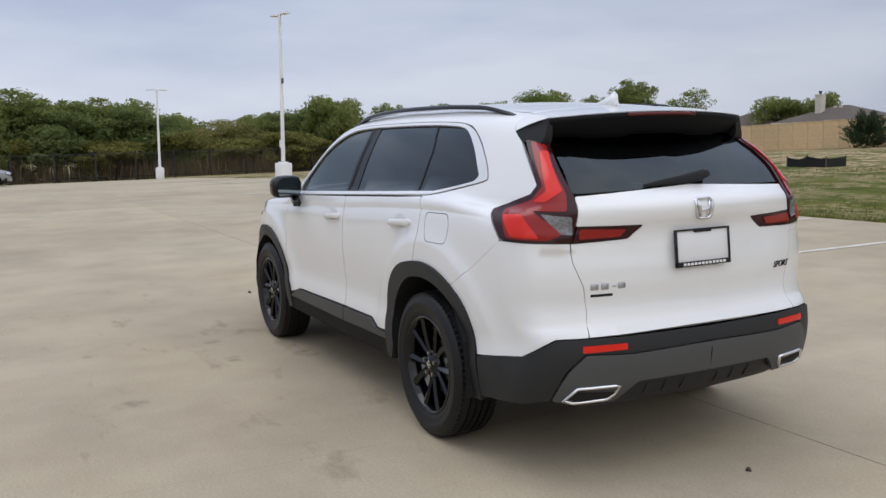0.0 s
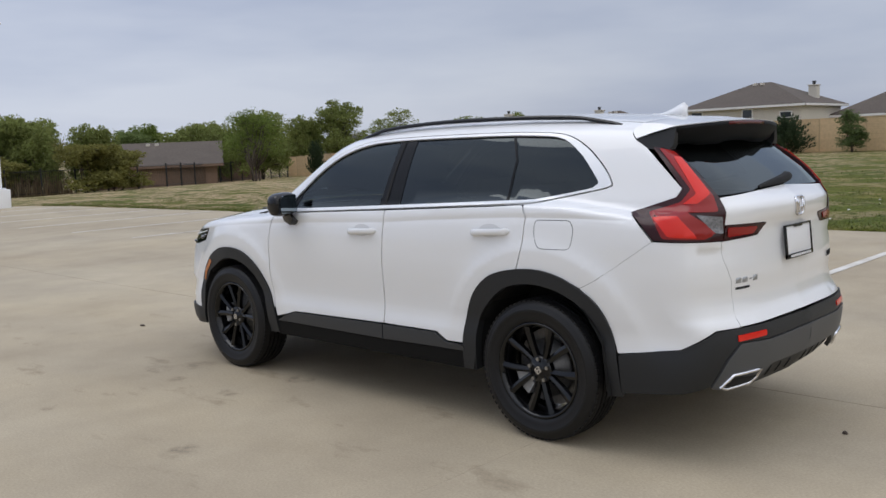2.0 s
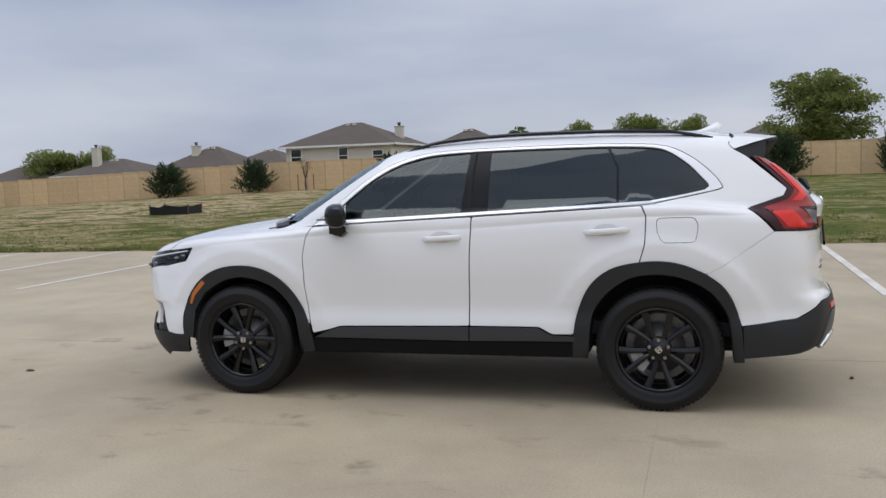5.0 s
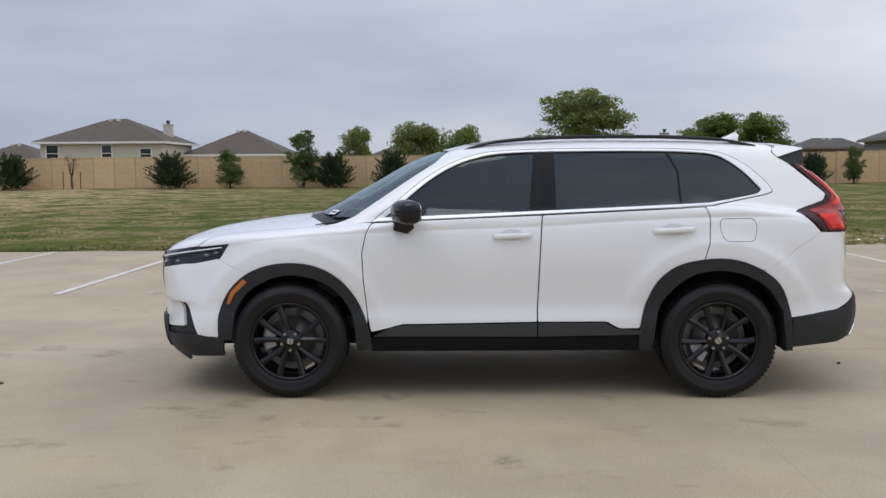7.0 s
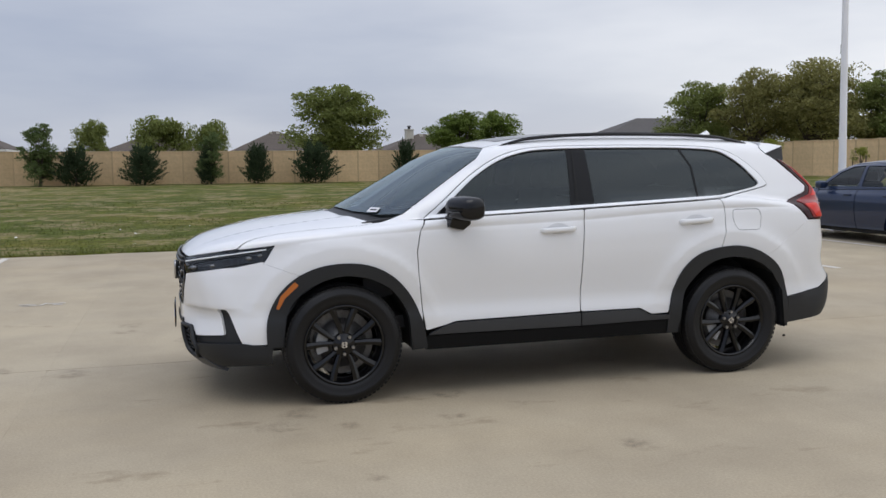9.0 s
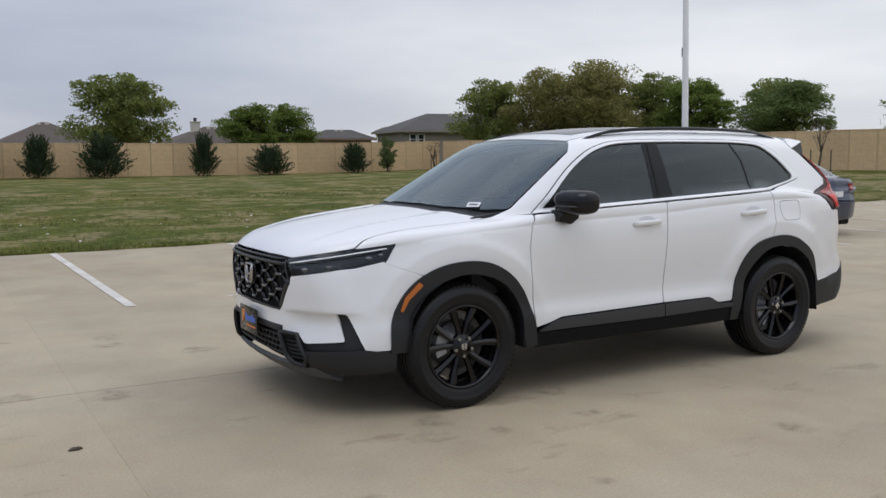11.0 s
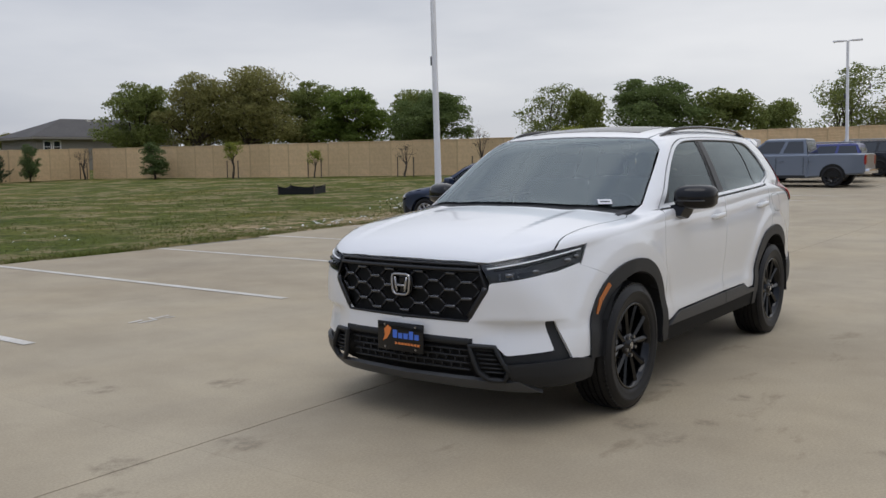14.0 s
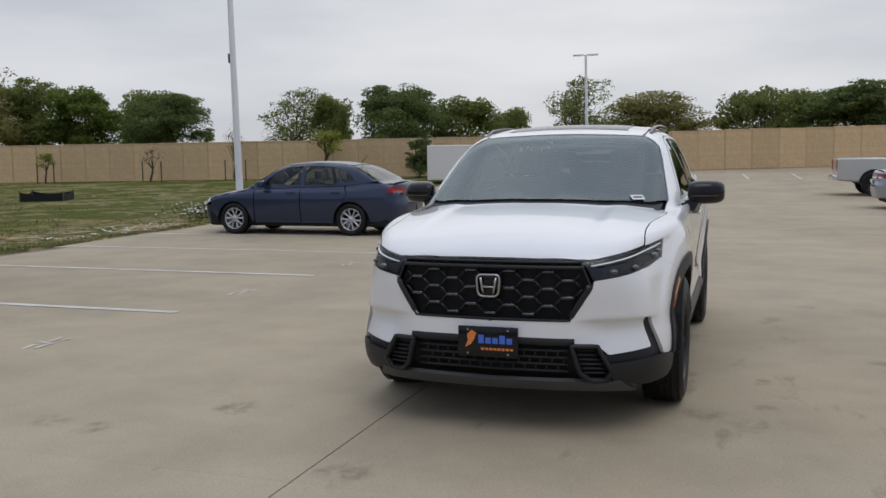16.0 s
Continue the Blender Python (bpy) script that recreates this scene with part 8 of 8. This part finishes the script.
        part("sill", bm, CLAD, root)
        if suv_like:
            bm = bmesh.new()
            tube(bm, (0.15, s * 0.60, 1.67), (-1.9, s * 0.60, 1.67), 0.022, sides=8)
            for xs in (0.1, -0.9, -1.85):
                box(bm, (xs - 0.04, s * 0.60 - 0.02, 1.58), (xs + 0.04, s * 0.60 + 0.02, 1.67))
            part("roof_rail", bm, SATIN, root, "silver roof rail")
    wx = (1.42, -1.38) if suv_like else (1.88, -1.80)
    for x in wx:
        for s in (1, -1):
            bm = bmesh.new()
            pts = arc(x, 0.42, 0.475, -4, 184, 17)
            loft(bm, [[(a, s * y, b) for a, b in pts] for y in (0.5, 1.006 if not suv_like else 0.966)])
            bmesh.ops.recalc_face_normals(bm, faces=bm.faces)
            part("wheel_arch", bm, BLACK, root, "black wheel arch")
    other_wheels(root, [(x, s * (0.90 if not suv_like else 0.86)) for x in wx for s in (1, -1)], 0.40 if not suv_like else 0.38, RIM)
    return root


make_truck(GREY_PAINT, "blue-grey crew-cab pickup truck with dark windows", (-31.6, -7.0, land(-31.6, -7.0)), -90)
make_truck(BLACK_PAINT, "black boxy SUV parked near the fence", (-39.0, -6.35, land(-39.0, -6.35)), -88, True)
make_truck(PURPLE_PAINT, "deep blue SUV with roof rails beside a pickup", (-34.8, -7.1, land(-34.8, -7.1)), -90, True)
make_truck(CHAMPAGNE, "pale silver pickup truck seen from its tailgate", (-27.6, 7.15, land(-27.6, 7.15)), 90)

# white site trailer by the fence
trailer = thing("trailer", "white box trailer with a brown door by the fence", "trailer", (-36.6, -10.7, land(-36.6, -10.7)), 12)
bm = bmesh.new()
box(bm, (-1.3, -3.1, 0.16), (1.3, 0.85, 1.85), 0.04)
part("box_body", bm, TRIM, trailer, "white box")
bm = bmesh.new()
box(bm, (1.3, -0.72, 0.62), (1.33, 0.28, 1.66), 0.01)
part("door", bm, BRICK, trailer, "brown door")
bm = bmesh.new()
box(bm, (1.3, 0.45, 0.7), (1.32, 0.75, 1.7), 0.01)
part("window", bm, PANE, trailer, "dark window")
for y in (-1.8, -0.9):
    for s in (1, -1):
        bm = bmesh.new()
        tube(bm, (s * 0.85, y, 0.20), (s * 1.1, y, 0.20), 0.20, sides=20)
        part("wheel", bm, RUBBER, trailer, "half-hidden black trailer wheel")

# ---- small things on the ground ----
def silt_box(x, y, w, d, h, turn):
    """A low black fabric fence round a planting, sagging between its stakes."""
    root = thing("silt_fence", "low black fabric box round a planting", "silt fence", (x, y, land(x, y)), turn, "silt fences")
    for a, b in (((-w / 2, -d / 2), (w / 2, -d / 2)), ((w / 2, -d / 2), (w / 2, d / 2)), ((w / 2, d / 2), (-w / 2, d / 2)), ((-w / 2, d / 2), (-w / 2, -d / 2))):
        bm = bmesh.new()
        rows = []
        for i in range(9):
            t = i / 8
            px, py = a[0] + (b[0] - a[0]) * t, a[1] + (b[1] - a[1]) * t
            top = h * (1 - 0.25 * math.sin(math.pi * t))
            rows.append([(px - 0.012, py - 0.012, 0), (px + 0.012, py + 0.012, 0), (px + 0.012, py + 0.012, top), (px - 0.012, py - 0.012, top)])
        loft(bm, rows)
        bmesh.ops.recalc_face_normals(bm, faces=bm.faces)
        part("fabric", bm, BLACK, root)
        bm = bmesh.new()
        box(bm, (a[0] - 0.02, a[1] - 0.02, -0.05), (a[0] + 0.02, a[1] + 0.02, h + 0.06))
        part("stake", bm, BARK, root)


silt_box(-20.9, -23.9, 1.9, 1.5, 0.36, 30)
silt_box(20.6, -27.9, 1.7, 1.5, 0.42, 10)
bm = bmesh.new()
loft(bm, [[(3.43 + r * math.cos(a) * 0.036 + 0.005 * math.sin(3 * a), 0.52 + r * math.sin(a) * 0.016, 0.003 + h) for a in np.linspace(0, 2 * math.pi, 15)[:-1]] for r, h in ((1, 0), (0.6, 0.012), (0.15, 0.006))])
tagged(part("dry_leaf", smooth(bm), BARK, None), "dry brown leaf lying on the concrete", "leaf")
bm = bmesh.new()
loft(bm, [[(-2.52 + r * math.cos(a) * 0.015, -0.09 + r * math.sin(a) * 0.010, 0.002 + h) for a in np.linspace(0, 2 * math.pi, 13)[:-1]] for r, h in ((1, 0), (0.7, 0.012), (0.2, 0.016))])
tagged(part("pebble", smooth(bm), BARK, None), "small dark pebble on the concrete", "stone")

# grass blades and weeds over the near part of the field, thickest at the concrete's edge
GRASS_M = material("grass_blade", (0.125, 0.135, 0.032), 0.8, per_island=0.3, spec=0.2)
WEED_M = material("weed_leaf", (0.105, 0.135, 0.034), 0.7, per_island=0.4, spec=0.2)
PETAL = material("white_petal", (0.8, 0.8, 0.76), 0.6)
rng = random.Random(9)
co, faces = [], []


def blade(x, y, h, w, lean):
    a = rng.random() * 6.283
    z = land(x, y) + 0.01
    dx, dy = math.cos(a) * w, math.sin(a) * w
    i = len(co)
    co.extend([(x - dx, y - dy, z), (x + dx, y + dy, z), (x + rng.gauss(0, lean), y + rng.gauss(0, lean), z + h)])
    faces.append((i, i + 1, i + 2))


for _ in range(70000):
    x = -26 + 54 * rng.random()
    d = 0.02 + 20 * rng.random() ** 2.2
    y = edge_y(x) - d
    if noise.noise(Vector((x * 0.45, y * 0.6, 3))) < -0.12 and d > 0.4:
        continue
    h = (0.02 + 0.045 * rng.random()) * (1.3 if d < 0.5 else 1)
    blade(x, y, h, 0.005 + 0.0005 * d + 0.004 * rng.random(), 0.04)
me = bpy.data.meshes.new("grass")
me.from_pydata(co, [], faces)
me.materials.append(GRASS_M)
tagged(new("grass", me), "short patchy grass blades beside the concrete", "grass", kind="stuff")
co, faces = [], []
for _ in range(120):
    x = -26 + 54 * rng.random()
    cy = edge_y(x) - (0.15 + 6 * rng.random() ** 3)
    r = 0.08 + 0.16 * rng.random()
    for _ in range(60):
        blade(x + rng.gauss(0, r * 1.6), min(cy + rng.gauss(0, r), edge_y(x) - 0.03), 0.025 + 0.05 * rng.random(), 0.010, 0.05)
me = bpy.data.meshes.new("weeds")
me.from_pydata(co, [], faces)
me.materials.append(WEED_M)
tagged(new("weeds", me), "dark green weed tufts along the concrete", "weeds", kind="stuff")
pb, gb = bmesh.new(), bmesh.new()
for cx, cy, n, r, h in ((-13.6, -12.2, 90, 0.5, 0.42), (-12.9, -11.9, 50, 0.4, 0.34), (-9.3, -11.3, 14, 0.4, 0.10), (-8.4, -11.0, 16, 0.4, 0.08), (-7.2, -11.2, 8, 0.4, 0.07), (-10.6, -11.6, 14, 0.4, 0.10), (2.0, -14.0, 14, 2.5, 0.06), (-3.0, -13.0, 12, 2.0, 0.06)):
    for _ in range(n):
        x, y = cx + rng.gauss(0, r), min(cy + rng.gauss(0, r * 0.6), edge_y(cx) - 0.1)
        z = land(x, y) + h * (0.4 + 0.6 * rng.random())
        a = rng.random() * 6.28
        s = 0.022 + 0.014 * rng.random()
        pb.faces.new([pb.verts.new((x + s * math.cos(a + k * 1.2566), y + s * math.sin(a + k * 1.2566), z + 0.01 * math.sin(k * 2.1))) for k in range(5)])
        gb.faces.new([gb.verts.new(p) for p in ((x - 0.01, y, land(x, y)), (x + 0.02, y + 0.01, land(x, y)), (x, y, z))])
        gb.faces.new([gb.verts.new(p) for p in ((x - 0.05, y - 0.03, z * 0.6 + 0.3 * land(x, y)), (x + 0.03, y + 0.05, z * 0.7 + 0.3 * land(x, y)), (x + 0.04, y - 0.04, z - 0.03))])
tagged(part("flowers", pb, PETAL, None), "clusters of small white wild flowers", "flowers", kind="stuff")
tagged(part("flower_stems", gb, WEED_M, None), "green stems under the white flowers", "flowers", kind="stuff")


# ---- slabs of the car park: recessed joints between them ----
gx = [-48.0] + [round(-1.35 + 4.6 * k, 2) for k in range(-10, 12) if -47 < -1.35 + 4.6 * k < 49] + [50.0]
gy = [None] + [round(-0.65 + 4.6 * k, 2) for k in range(-2, 7)] + [31.0]
for xa, xb in zip(gx, gx[1:]):
    for ya, yb in zip(gy, gy[1:]):
        lo = ya if ya is not None else None
        top = [edge_y(xa + 0.004) + 0.004, edge_y(xb - 0.004) + 0.004]
        if lo is not None and lo < max(top):
            if yb < min(top):
                continue
            lo = None if lo < min(top) + 0.5 else lo
        if yb <= max(top) + 0.3:
            continue
        n = 6 if (lo is None or xa < -6) else 1
        bm = bmesh.new()
        up, down = [], []
        for i in range(n + 1):
            x = xa + 0.0005 + (xb - xa - 0.0010) * i / n
            a = (edge_y(x) + 0.004) if lo is None else lo + (0.004 if lo == -0.65 else 0.0015)
            b = yb - (0.004 if yb == -0.65 else 0.0015)
            up.append([(x, a, land(x, a)), (x, b, land(x, b))])
        vs = [[bm.verts.new(p) for p in r] for r in up]
        ws_ = [[bm.verts.new((p[0], p[1], p[2] - 0.1)) for p in r] for r in up]
        for i in range(n):
            bm.faces.new((vs[i][0], vs[i + 1][0], vs[i + 1][1], vs[i][1]))
            bm.faces.new((vs[i][0], ws_[i][0], ws_[i + 1][0], vs[i + 1][0]))
            bm.faces.new((vs[i][1], vs[i + 1][1], ws_[i + 1][1], ws_[i][1]))
        bm.faces.new((vs[0][0], vs[0][1], ws_[0][1], ws_[0][0]))
        bm.faces.new((vs[n][0], ws_[n][0], ws_[n][1], vs[n][1]))
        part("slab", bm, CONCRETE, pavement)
